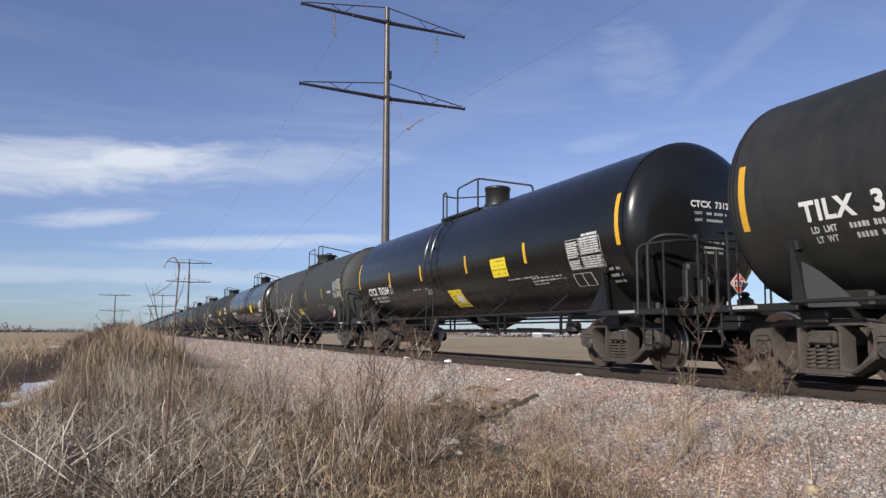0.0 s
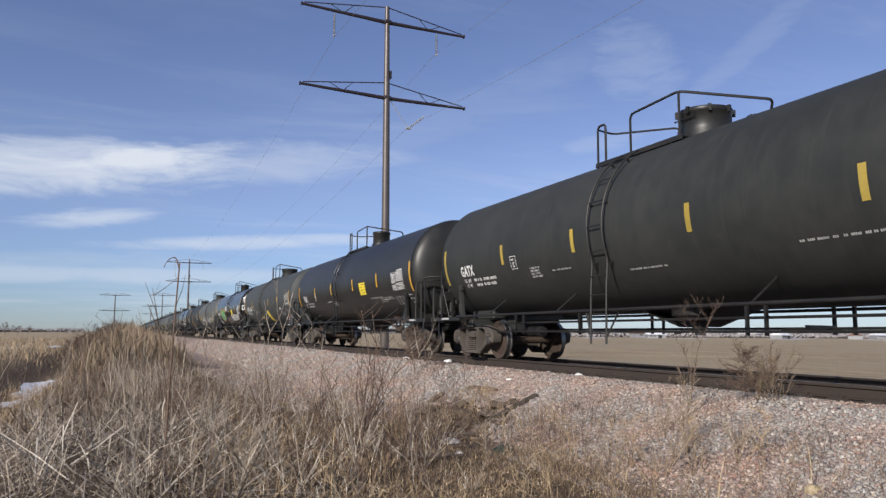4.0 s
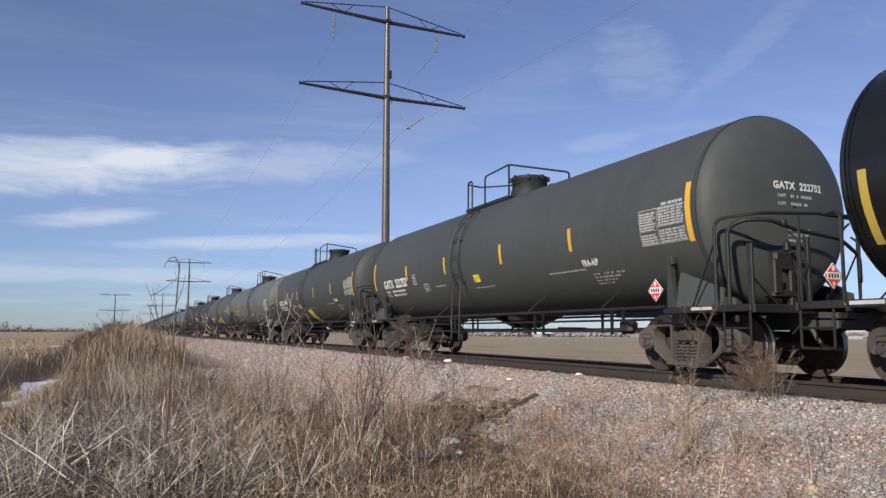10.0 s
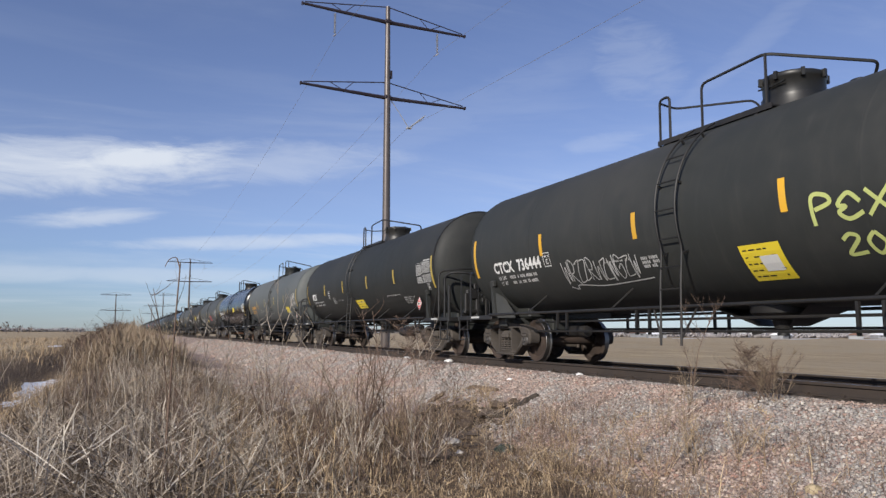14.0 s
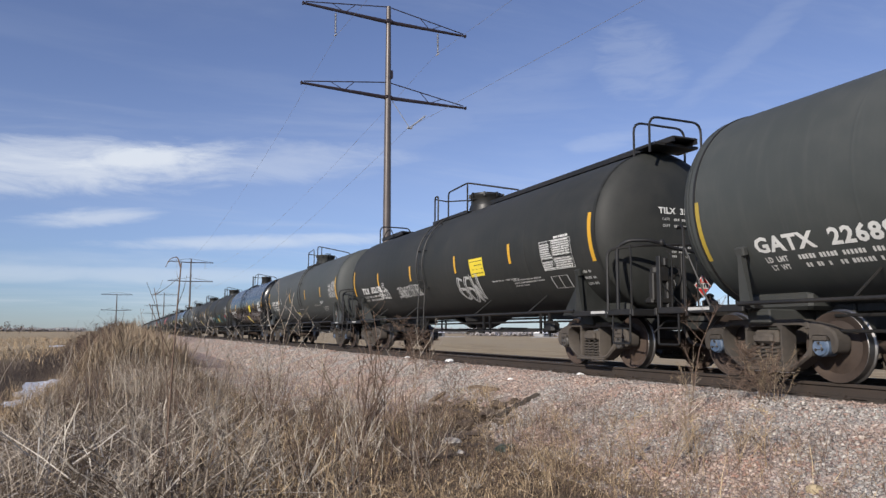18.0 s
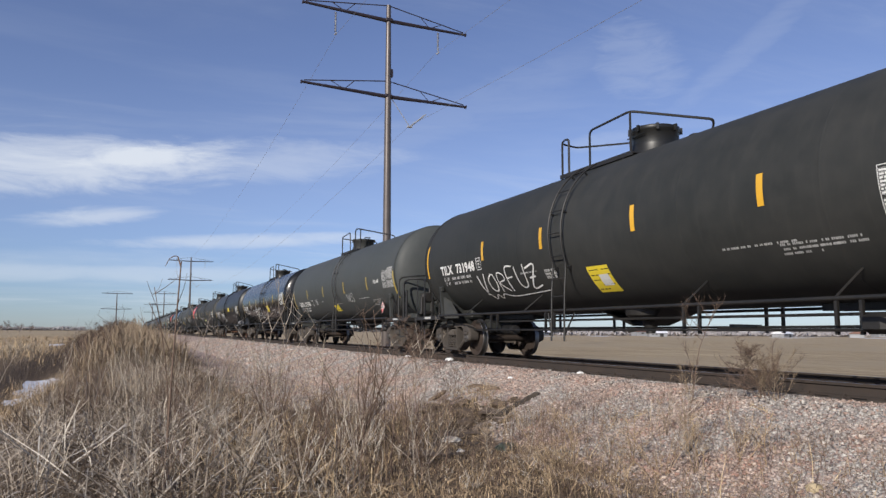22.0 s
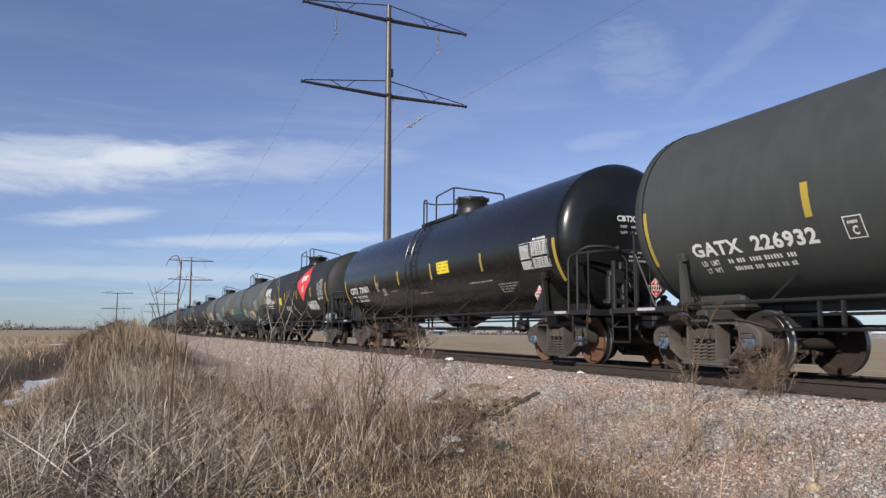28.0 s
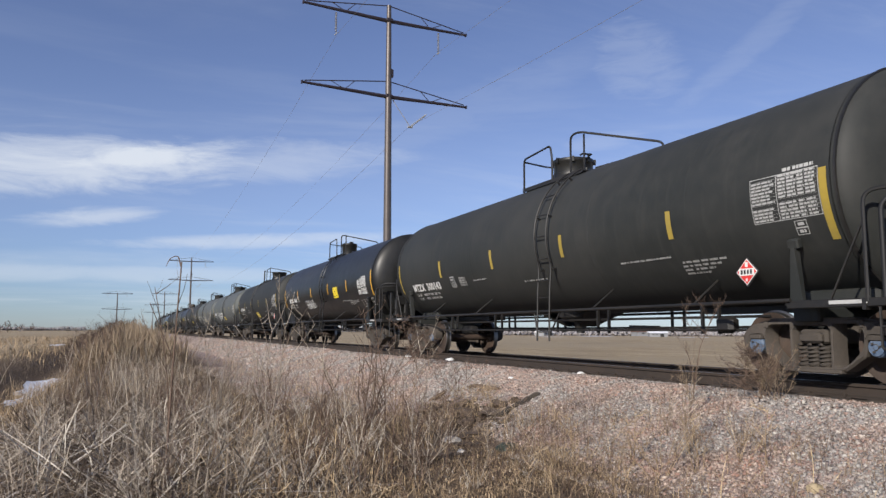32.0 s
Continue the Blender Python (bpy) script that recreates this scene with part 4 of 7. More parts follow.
def head_bars(s, x0, width, z, height, rng):
    x = x0
    while x < x0 + width:
        w = rng.uniform(0.022, 0.034)
        s.add([head_point(x, z), head_point(x + w, z), head_point(x + w, z + height), head_point(x, z + height)], [(0, 1, 2, 3)])
        x += w + (0.012 if rng.random() < 0.8 else 0.06)


def data_table(y0, y1, a0, a1, seed, ink, boxed=False):
    """Ruled table of test dates: close rows of writing, two dark headings, a title over it."""
    rng = random.Random(seed)
    s = Shape()
    wide, t, d = y0 - y1, 0.009, 0.34
    for a in (a0, a1):
        patch(s, y0, y1, a, a - d, 0.005)
    for y in (y0, y1 + t, y0 - wide * 0.40):
        patch(s, y, y - t, a0, a1, 0.0052)
    rows = 13
    step = (a1 - a0) / rows

    def run(u0, u1, a, high):
        u = u0
        while u < u1:
            long = rng.uniform(0.03, 0.10)
            patch(s, y0 - wide * u, y0 - wide * min(u1, u + long), a, a - math.degrees(high / R), 0.0052)
            u += long + 0.012
    for i in range(rows):
        a = a0 + step * (i + 0.22)
        if i not in (0, 8):
            run(0.02, rng.uniform(0.30, 0.385), a, 0.024)
        if i != 7:
            for c0, c1 in ((0.43, 0.53), (0.56, 0.68), (0.71, 0.79), (0.82, 0.93)):
                run(c0, c1 + rng.uniform(0.0, 0.03), a, 0.025)
        patch(s, y0, y1, a0 + step * i, a0 + step * i - 0.10, 0.0051)
    run(0.50, 0.62, a0 + 2.6, 0.045)
    run(0.65, 0.94, a0 + 2.6, 0.045)
    if boxed:
        for k in range(2):
            top = a1 - 1.5 - 3.6 * k
            for low in (top, top - 3.3):
                patch(s, y0 - 0.58 * wide, y0 - 0.75 * wide, low, low - d, 0.005)
            for y in (y0 - 0.58 * wide, y0 - 0.74 * wide):
                patch(s, y, y - t, top, top - 3.5, 0.0052)
            run(0.62, 0.71, top - 1.0, 0.04)
    return s.mesh("data_panel", ink, 0)


def notice(y0, y1, a0, a1, seed, inner=False):
    rng = random.Random(seed)
    s = Shape()
    patch(s, y0, y1, a0, a1, 0.004, 0)
    rows = max(3, int(abs(a1 - a0) / 4))
    for i in range(rows):
        y = y0 - 0.05
        a = a0 + (a1 - a0) * (i + 0.8) / (rows + 0.5)
        while y > y1 + 0.1:
            w = rng.uniform(0.04, 0.12)
            if rng.random() < 0.7:
                patch(s, y, y - w, a, a + 0.75, 0.006, 1)
            y -= w + 0.03
    if inner:
        patch(s, y0 + (y1 - y0) * 0.42, y0 + (y1 - y0) * 0.86, a0 + (a1 - a0) * 0.3, a0 + (a1 - a0) * 0.72, 0.007, 2)
    return s.mesh("notice", [LEMON, BLACKINK, WHITE], 0)


def placard_mesh():
    """Red and white diamond on its holder, facing -x, centre at the origin; dark strokes stand for its number."""
    def make():
        s = Shape()
        s.box((0.012, 0, 0), (0.012, 0.30, 0.30), (45, 0, 0), 3)
        s.box((0.0, 0, 0), (0.01, 0.262, 0.262), (45, 0, 0), 1)
        s.box((-0.005, 0, 0), (0.006, 0.24, 0.24), (45, 0, 0), 0)
        s.box((-0.009, 0, 0), (0.006, 0.27, 0.10), (0, 0, 0), 1)
        s.box((-0.009, 0, 0.105), (0.006, 0.05, 0.07), (0, 0, 0), 1)
        for k in range(4):
            s.box((-0.013, 0.085 - 0.056 * k, 0), (0.004, 0.032, 0.06), (0, 0, 0), 2)
        s.box((-0.009, 0, -0.11), (0.006, 0.03, 0.045), (0, 0, 0), 1)
        return s.mesh("placard", [RED, WHITE, BLACKINK, STEEL], 0)
    return cached("placard", make)


def ribbon(s, pts, width, lift=0.006, slot=0):
    """A sprayed stroke through (y, degrees) points on the shell."""
    verts, faces = [], []
    k = len(pts)
    for i, (y, a) in enumerate(pts):
        y2, a2 = pts[min(i + 1, k - 1)]
        y1, a1 = pts[max(i - 1, 0)]
        dy, da = y2 - y1, radians(a2 - a1) * R
        d = math.hypot(dy, da) or 1.0
        oy, oa = -da / d * width / 2, math.degrees(dy / d * width / 2 / R)
        verts += [skin(y + oy, a + oa, lift), skin(y - oy, a - oa, lift)]
    for i in range(k - 1):
        faces.append((2 * i, 2 * i + 1, 2 * i + 3, 2 * i + 2))
    s.add(verts, faces, slot)


def flow(points, steps=6, closed=False):
    """A smooth line through the points."""
    n = len(points)
    out = []
    for i in range(n if closed else n - 1):
        p = [points[(i + k) % n] if closed else points[max(0, min(n - 1, i + k))] for k in (-1, 0, 1, 2)]
        for j in range(steps):
            t = j / steps
            out.append(tuple(0.5 * (2 * p[1][c] + (p[2][c] - p[0][c]) * t + (2 * p[0][c] - 5 * p[1][c] + 4 * p[2][c] - p[3][c]) * t * t
                                    + (3 * p[1][c] - p[0][c] - 3 * p[2][c] + p[3][c]) * t ** 3) for c in (0, 1)))
    out.append(out[0] if closed else points[-1])
    return out


# strokes of sprayed capitals, in a cell one unit wide and high
STROKES = {
    "A": [[(0, 0), (0.45, 1), (0.9, 0)], [(0.2, 0.4), (0.75, 0.4)]], "C": [[(0.9, 0.85), (0.45, 1), (0.05, 0.55), (0.4, 0.02), (0.95, 0.15)]],
    "E": [[(0.9, 0.6), (0.5, 1), (0.05, 0.6), (0.35, 0.5), (0.05, 0.3), (0.4, 0), (0.95, 0.2)]], "N": [[(0.02, 0), (0.1, 1), (0.75, 0.05), (0.9, 1)]],
    "S": [[(0.95, 0.8), (0.5, 1), (0.1, 0.75), (0.5, 0.5), (0.85, 0.25), (0.45, 0), (0.02, 0.15)]], "P": [[(0.1, -0.1), (0.15, 1), (0.7, 1), (0.85, 0.7), (0.2, 0.5)]],
    "X": [[(0.05, 1), (0.9, 0)], [(0.9, 1), (0.05, 0)]], "V": [[(0, 1), (0.35, 0), (0.8, 1.05)]], "O": [[(0.5, 1), (0.1, 0.7), (0.15, 0.15), (0.6, 0.02), (0.9, 0.45), (0.75, 0.95), (0.45, 1)]],
    "R": [[(0.1, 0), (0.15, 1), (0.75, 0.95), (0.8, 0.65), (0.2, 0.5), (0.95, -0.05)]], "U": [[(0.05, 1), (0.1, 0.2), (0.5, 0), (0.85, 0.25), (0.95, 1.05)]],
    "Z": [[(0.02, 0.95), (0.95, 1.05), (0.1, 0.02), (1.0, 0.1)], [(0.2, 0.5), (0.8, 0.55)]], "F": [[(0.1, -0.1), (0.12, 1), (0.9, 1.05)], [(0.1, 0.55), (0.7, 0.6)]],
    "2": [[(0.05, 0.75), (0.45, 1), (0.8, 0.75), (0.1, 0.02), (0.95, 0.05)]], "0": [[(0.5, 1), (0.12, 0.6), (0.4, 0), (0.85, 0.45), (0.5, 1)]],
}


def sprayed_word(word, y0, y1, a0, a1, ink, width, seed, crown=False, under=False):
    """A tag whose letters can be told apart: one rounded stroke after another."""
    rng = random.Random(seed)
    s = Shape()
    cell = (y0 - y1) / len(word)
    lift = 0.006
    for i, letter in enumerate(word):
        shift, size = rng.uniform(-0.06, 0.06), rng.uniform(0.9, 1.12)
        for line in STROKES[letter]:
            pts = [(y0 - cell * (i + 0.02 + u * 0.92), a1 + (a0 - a1) * (shift + v * size)) for u, v in line]
            ribbon(s, flow(pts, 6), width * rng.uniform(0.85, 1.15), lift)
            lift += 0.0005
    if crown:
        ring = [(y0 - cell * 1.9 + 0.07 * math.cos(k / 8 * 6.283), a0 + 5 + 2.6 * math.sin(k / 8 * 6.283)) for k in range(9)]
        ribbon(s, flow(ring, 3), width * 0.8, lift)
    if under:
        a = a1 - 3
        zig = [(y0 - 0.1, a + 1)] + [(y0 - 0.25 - 0.16 * k, a - (5.5 if k % 2 else 0.5)) for k in range(5)] + [((y0 + y1) / 2, a - 4), (y1 - 0.15, a - 1)]
        ribbon(s, flow(zig, 4), width * 0.8, lift + 0.0005)
    return s.mesh("graffiti", ink, 0)


# number in the train, word, place on the shell, ink, stroke, ring over it, line below it
WORDS = [(8, "ACE", 4.78, 4.0, -24, -37, WHITE, 0.04, False, False), (15, "PEXE", -1.8, -3.3, -9, -21, LIME, 0.05, False, False), (15, "202", -2.1, -3.0, -28, -39, LIME, 0.045, False, False),
         (24, "VORFUZ", 4.7, 1.9, -21, -39, WHITE, 0.035, False, True), (25, "NES", -1.8, -2.7, -20, -32, GREYWHITE, 0.03, False, False),
         (26, "VOREUZ", 2.65, 0.25, -20, -40, WHITE, 0.05, True, True), (27, "VOREUZ", 3.6, 1.5, -19, -40, WHITE, 0.055, False, True)]


def scrawl(y0, y1, a0, a1, ink, seed, width=0.035, letters=None, double=False, tail=False):
    """A sprayed tag that cannot be read: looping strokes, letter by letter."""
    rng = random.Random(seed)
    s = Shape()
    tall = abs(radians(a0 - a1) * R)
    letters = letters or max(2, int(abs(y0 - y1) / max(0.12, tall * 0.45)))
    cell = (y0 - y1) / letters
    for i in range(letters):
        cy = y0 - cell * (i + 0.5)
        pts = []
        kind = rng.randrange(4)
        if kind == 0:
            seq = [(-0.4, 1), (-0.3, 0.0), (0.0, 0.7), (0.25, 0.05), (0.45, 0.95)]
        elif kind == 1:
            seq = [(0.35, 0.85), (-0.2, 1.0), (-0.42, 0.5), (-0.1, 0.02), (0.38, 0.2), (0.2, 0.55), (-0.15, 0.5)]
        elif kind == 2:
            seq = [(-0.38, 0.0), (-0.3, 1.0), (0.3, 0.85), (0.1, 0.5), (-0.25, 0.48), (0.42, 0.0)]
        else:
            seq = [(-0.4, 0.9), (0.4, 1.0), (-0.1, 0.5), (-0.35, 0.05), (0.45, 0.1)]
        for u, v in seq:
            u, v = u + rng.uniform(-0.12, 0.12), v + rng.uniform(-0.1, 0.1)
            pts.append((cy - u * cell * 1.08, a1 + (a0 - a1) * v))
        ribbon(s, flow(pts, 6), width * rng.uniform(0.8, 1.2), 0.006 + 0.0006 * i)
        if double:
            ribbon(s, flow([(y + width * 1.6, a + 1.3) for y, a in pts], 6), width * 0.6, 0.0055 + 0.0006 * i)
    if tail:
        a = a1 - 3
        ribbon(s, flow([(y0, a), (y0 - cell, a - 2.5), (y0 - cell * 1.5, a + 1), ((y0 + y1) / 2, a - 1.5), (y1 - 0.2, a + 1)], 6), width)
    return s.mesh("graffiti", ink, 0)


def blob(s, cy, ca, ry, ra, seed, slot, lift, slant=0.0):
    rng = random.Random(seed)
    ring = [(1 + rng.uniform(-0.10, 0.10)) for _ in range(12)]
    pts = flow([(ring[k] * math.cos(2 * math.pi * k / 12), ring[k] * math.sin(2 * math.pi * k / 12)) for k in range(12)], 3, True)[:-1]
    pts = [(math.copysign(abs(u) ** 0.75, u), math.copysign(abs(v) ** 0.75, v)) for u, v in pts]
    pts = [(u + slant * v, v) for u, v in pts]
    k = len(pts)
    verts, faces = [skin(cy, ca, lift)], []
    for q in (0.25, 0.5, 0.75, 1.0):
        verts += [skin(cy + u * ry * q, ca + v * ra * q, lift) for u, v in pts]
    faces += [(0, 1 + (i + 1) % k, 1 + i) for i in range(k)]
    for r in range(3):
        faces += [(1 + r * k + i, 1 + r * k + (i + 1) % k, 1 + (r + 1) * k + (i + 1) % k, 1 + (r + 1) * k + i) for i in range(k)]
    s.add(verts, faces, slot)
    return [(cy + u * ry, ca + v * ra) for u, v in pts] + [(cy + pts[0][0] * ry, ca + pts[0][1] * ra)]


# fat sprayed letters: centre lines in metres from the letter's start and foot, and where an eye is left
BUBBLES = {
    "D": ([[(0.12, 0.80), (0.17, 0.50), (0.30, 0.20)], [(0.12, 0.80), (0.42, 0.60), (0.63, 0.17)], [(0.30, 0.20), (0.63, 0.17)], [(0.25, 0.42), (0.48, 0.38)]], (0.17, 0.50)),
    "R": ([[(0.15, 0.78), (0.42, 0.80)], [(0.15, 0.78), (0.36, 0.45), (0.68, 0.16)], [(0.36, 0.45), (0.50, 0.60)]], None),
    "N": ([[(0.10, 0.78), (0.42, 0.80), (0.58, 0.45), (0.80, 0.17)], [(0.12, 0.76), (0.30, 0.42), (0.48, 0.22)]], None),
    "A": ([[(0.12, 0.80), (0.45, 0.72), (0.76, 0.18)], [(0.14, 0.78), (0.34, 0.45), (0.56, 0.22), (0.76, 0.18)]], (0.36, 0.58)),
    "E": ([[(0.10, 0.78), (0.45, 0.80)], [(0.28, 0.52), (0.60, 0.58)], [(0.10, 0.78), (0.38, 0.40), (0.78, 0.17)]], None),
}


def bubble_piece(word, y0, a1, pitch, fat, fill, ink, rim, drop, spray, seed, step=0.01):
    """Swollen sprayed letters, each lapping over the next: fill, thin ink line, a rim on the low side, and bands of spray round them all."""
    rng = np.random.default_rng(seed)
    wide, tall = pitch * len(word) + 0.75, 1.36
    nu, nv = int(wide / step), int(tall / step)
    u, v = np.meshgrid((np.arange(nu) + 0.5) * step - 0.3, (np.arange(nv) + 0.5) * step - 0.2, indexing="ij")
    wave = np.sin(u * 9 + v * 5 + seed) * np.sin(v * 11 - u * 4) * 0.008

    def reach(lines, du, dv):
        best = np.full(u.shape, 9.0)
        for line in lines:
            pts = flow(line, 4)
            for (p, q), (r, t) in zip(pts, pts[1:]):
                e, f = r - p, t - q
                k = np.clip(((u - du - p) * e + (v - dv - q) * f) / (e * e + f * f + 1e-9), 0, 1)
                best = np.minimum(best, np.hypot(u - du - p - k * e, v - dv - q - k * f))
        return best - fat + wave
    slot = np.full(u.shape, -1)
    bodies = [reach(BUBBLES[c][0], pitch * i, 0) for i, c in enumerate(word)]
    around = np.minimum.reduce(bodies)
    for k, (paint, width, cover) in enumerate(spray):
        slot[(around < width + rng.normal(0, 0.008, u.shape)) & (rng.random(u.shape) < cover)] = 3 + k
    for i in range(len(word) - 1, -1, -1):
        lines, eye = BUBBLES[word[i]]
        slot[reach(lines, pitch * i + drop[0], drop[1]) < 0.012] = 2
        slot[bodies[i] < 0.012] = 1
        slot[bodies[i] < -0.006] = 0
        if eye:
            slot[np.hypot(u - pitch * i - eye[0], (v - eye[1]) * 1.2) < 0.055] = 1
    ys = y0 - (np.arange(nu + 1) * step - 0.3)
    an = np.radians(a1) + (np.arange(nv + 1) * step - 0.2) / R
    verts = np.zeros((nu + 1, nv + 1, 3))
    verts[..., 0], verts[..., 1], verts[..., 2] = -(R + 0.006) * np.cos(an)[None], ys[:, None], ZC + (R + 0.006) * np.sin(an)[None]
    i, j = np.nonzero(slot >= 0)
    a = i * (nv + 1) + j
    faces = np.stack([a, a + nv + 1, a + nv + 2, a + 1], 1)
    used, faces = np.unique(faces, return_inverse=True)
    me = bpy.data.meshes.new("graffiti")
    me.from_pydata(verts.reshape(-1, 3)[used].tolist(), [], faces.reshape(-1, 4).tolist())
    for mat in [fill, ink, rim] + [p for p, _, _ in spray]:
        me.materials.append(mat)
    me.polygons.foreach_set("material_index", slot[i, j].astype(np.int32))
    me.update()
    return me


# number in the train: where its middle is at the start (m), paint, mark, decal style, ladder's place
CARS = {
    -2: (-18.2, "charcoal", "", "T", 0.9), -1: (-0.17, "coal", "TILX 3", "T", 0.9), 0: (17.83, "black", "CTCX 731264", "T", 0.9),
    1: (35.71, "slate", "GATX 226963", "H", -0.5), 2: (53.77, "black", "TILX 192751", "T", -0.7), 3: (71.77, "charcoal", "TILX 195343", "T", 0.7),
    4: (89.7, "charcoal", "GATX", "H", 0.8), 5: (107.6, "satin", "TILX", "T", 0.8), 6: (125.45, "grey", "GATX 224815", "G", 0.93),
    7: (143.37, "black", "TILX 192131", "T", -0.5), 8: (161.26, "pale", "UTLX 210554", "U", -0.5), 9: (179.2, "coal", "TILX 730084", "T", 0.9),
    10: (197.2, "black", "CBTX 736842", "C", -0.5), 11: (215.24, "grey", "GATX 222752", "G", 0.9), 12: (233.2, "grey", "GATX 224946", "G", 1.04),
    13: (251.31, "pale", "NATX 354033", "U", -0.52), 14: (269.33, "dusty", "GATX 226941", "G", 0.52), 15: (287.1, "lead", "CTCX 736444", "T", 0.7),
    16: (305.1, "charcoal", "MTZX", "M", 0.6), 17: (323.0, "pale", "", "U", -0.5), 18: (340.92, "black", "CBTX 739583", "C", 0.5),
    19: (359.23, "grey", "GATX 226893", "G", -0.6), 20: (377.18, "charcoal", "TILX 352178", "T", 0.8), 21: (395.13, "grey", "GATX 224848", "G", -0.93),
    22: (413.3, "black", "TILX 191367", "T", 0.85), 23: (431.36, "charcoal", "MTZX 300105", "M", 0.62), 24: (449.54, "charcoal", "TILX 731948", "T", 0.83),
    25: (467.7, "grey", "GATX 226938", "G", -0.5), 26: (485.8, "black", "TAEX 2709", "C", -0.53), 27: (503.97, "satin", "CBTX 739667", "C", 0.13),
    28: (522.13, "charcoal", "CBTX", "C", 0.5), 29: (540.8, "charcoal", "MWTX", "W", -0.8), 30: (559.59, "grey", "GATX 226932", "G", 0.5),
    31: (577.6, "black", "CBTX 739601", "C", 0.5), 32: (596.02, "charcoal", "MWTX 112666", "W", -0.9), 33: (614.12, "pale", "UTLX 207718", "U", -0.7),
    34: (632.61, "pale", "NATX 364052", "U", -0.75), 35: (651.09, "charcoal", "MTZX 300143", "M", -1.0),
}
for k, paint in enumerate(["satin", "charcoal", "pale", "pale", "charcoal", "satin", "grey", "charcoal", "black", "grey", "charcoal", "pale", "charcoal"]):
    CARS[36 + k] = (669.25 + 18.1 * k, paint, "", "T" if paint in ("satin", "black") else "M", 0.7 if k % 2 else -0.6)
SPEED = 19.916

FONT.update(lettering(sorted({c[2] for c in CARS.values() if c[2]} | {"C", "FRA-AIP", "LD LMT", "LT WT", "LB", "KG", "AAR ST-464", "196400 LB 89100 KG", "89500 LB 40650 KG", "196500 LB 89150 KG", "196600 LB 89200 KG", "89400 LB 40550 KG", "CAPY"})))

# sprayed tags: number in the train, place on the shell (y, y, degrees, degrees), ink, stroke, doubled, with a tail
TAGS = [
    (3, 4.34, 3.07, -23, -39, WHITE, 0.035, False, False),
    (7, 6.84, 5.39, -35, -52, WHITE, 0.035, True, False), (7, 1.2, -0.3, 8, -8, WHITE, 0.05, False, False), (7, 0.88, -0.32, 22, -8, WHITE, 0.04, False, False),
    (7, -1.81, -6.14, -22, -40, WHITE, 0.06, False, False),
    (8, 4.05, 0.23, -13, -31, WHITE, 0.03, False, False), (8, -0.69, -2.4, -18, -44, WHITE, 0.035, True, False), (8, -2.42, -3.94, -18, -37, WHITE, 0.035, False, False),
    (8, -4.7, -5.79, -21, -37, WHITE, 0.035, False, False), (8, 5.63, 4.91, -20, -26, LIME, 0.025, False, True),
    (8, 6.25, 5.31, -39, -48, GREYWHITE, 0.06, True, False), (8, -6.5, -7.3, -21, -41, WHITE, 0.03, False, False),
    (10, 1.74, 0.35, -9, -32, WHITE, 0.035, True, False), (10, 3.24, 1.34, -28, -48, GREYWHITE, 0.035, False, True), (10, -1.6, -4.6, -8, -48, WHITE, 0.035, True, False),
    (10, -0.47, -1.72, -29, -40, WHITE, 0.035, True, False), (10, -4.64, -5.17, -23, -34, GREYWHITE, 0.03, False, False),
    (15, 4.0, 1.7, -21, -38, GREYWHITE, 0.024, False, True), 
    (19, -1.67, -2.97, -14, -34, PINK, 0.045, True, False),
    (20, -1.4, -2.6, -20, -46, GREYWHITE, 0.05, True, False), (20, 5.0, 4.0, -20, -32, WHITE, 0.03, False, False), (20, 3.2, 1.2, -20, -33, GREYWHITE, 0.03, False, False),
    (23, 3.93, 1.15, -24, -44, TEAL, 0.035, True, False), (23, -0.89, -2.35, -20, -43, TEAL, 0.04, True, False), (23, -4.75, -5.4, -29, -40, TEAL, 0.07, True, False),
    (28, 2.6, 1.4, -30, -40, LIME, 0.03, False, False),
    (32, -3.77, -5.6, -24, -38, WHITE, 0.04, True, False), (32, 7.4, 5.7, 19, 5, WHITE, 0.045, True, False), (32, 7.3, 5.5, 2, -13, WHITE, 0.045, False, False), (32, 1.6, 0.4, -26, -36, GREYWHITE, 0.03, False, False),
    (33, 4.4, -0.8, -12, -42, TEAL, 0.04, True, False), (33, 5.6, 4.7, -14, -26, WHITE, 0.035, False, False), (33, -0.84, -2.18, -17, -27, LIME, 0.035, False, False),
    (33, -0.9, -2.3, -29, -41, GREYWHITE, 0.035, True, False), (33, -2.64, -5.03, -25, -56, WHITE, 0.04, True, False),
    (34, 4.72, 1.89, -11, -37, WHITE, 0.04, True, False), (34, 1.76, 0.11, -14, -32, BLACKINK, 0.045, True, False), (34, -6.28, -7.85, -23, -30, PALELIME, 0.03, False, False),
    (36, 3.0, 1.5, -20, -35, WHITE, 0.035, False, False), (38, 4.0, 0.5, -15, -40, WHITE, 0.04, True, False), (39, 3.0, -2.0, -12, -44, GREYWHITE, 0.04, True, False),
]


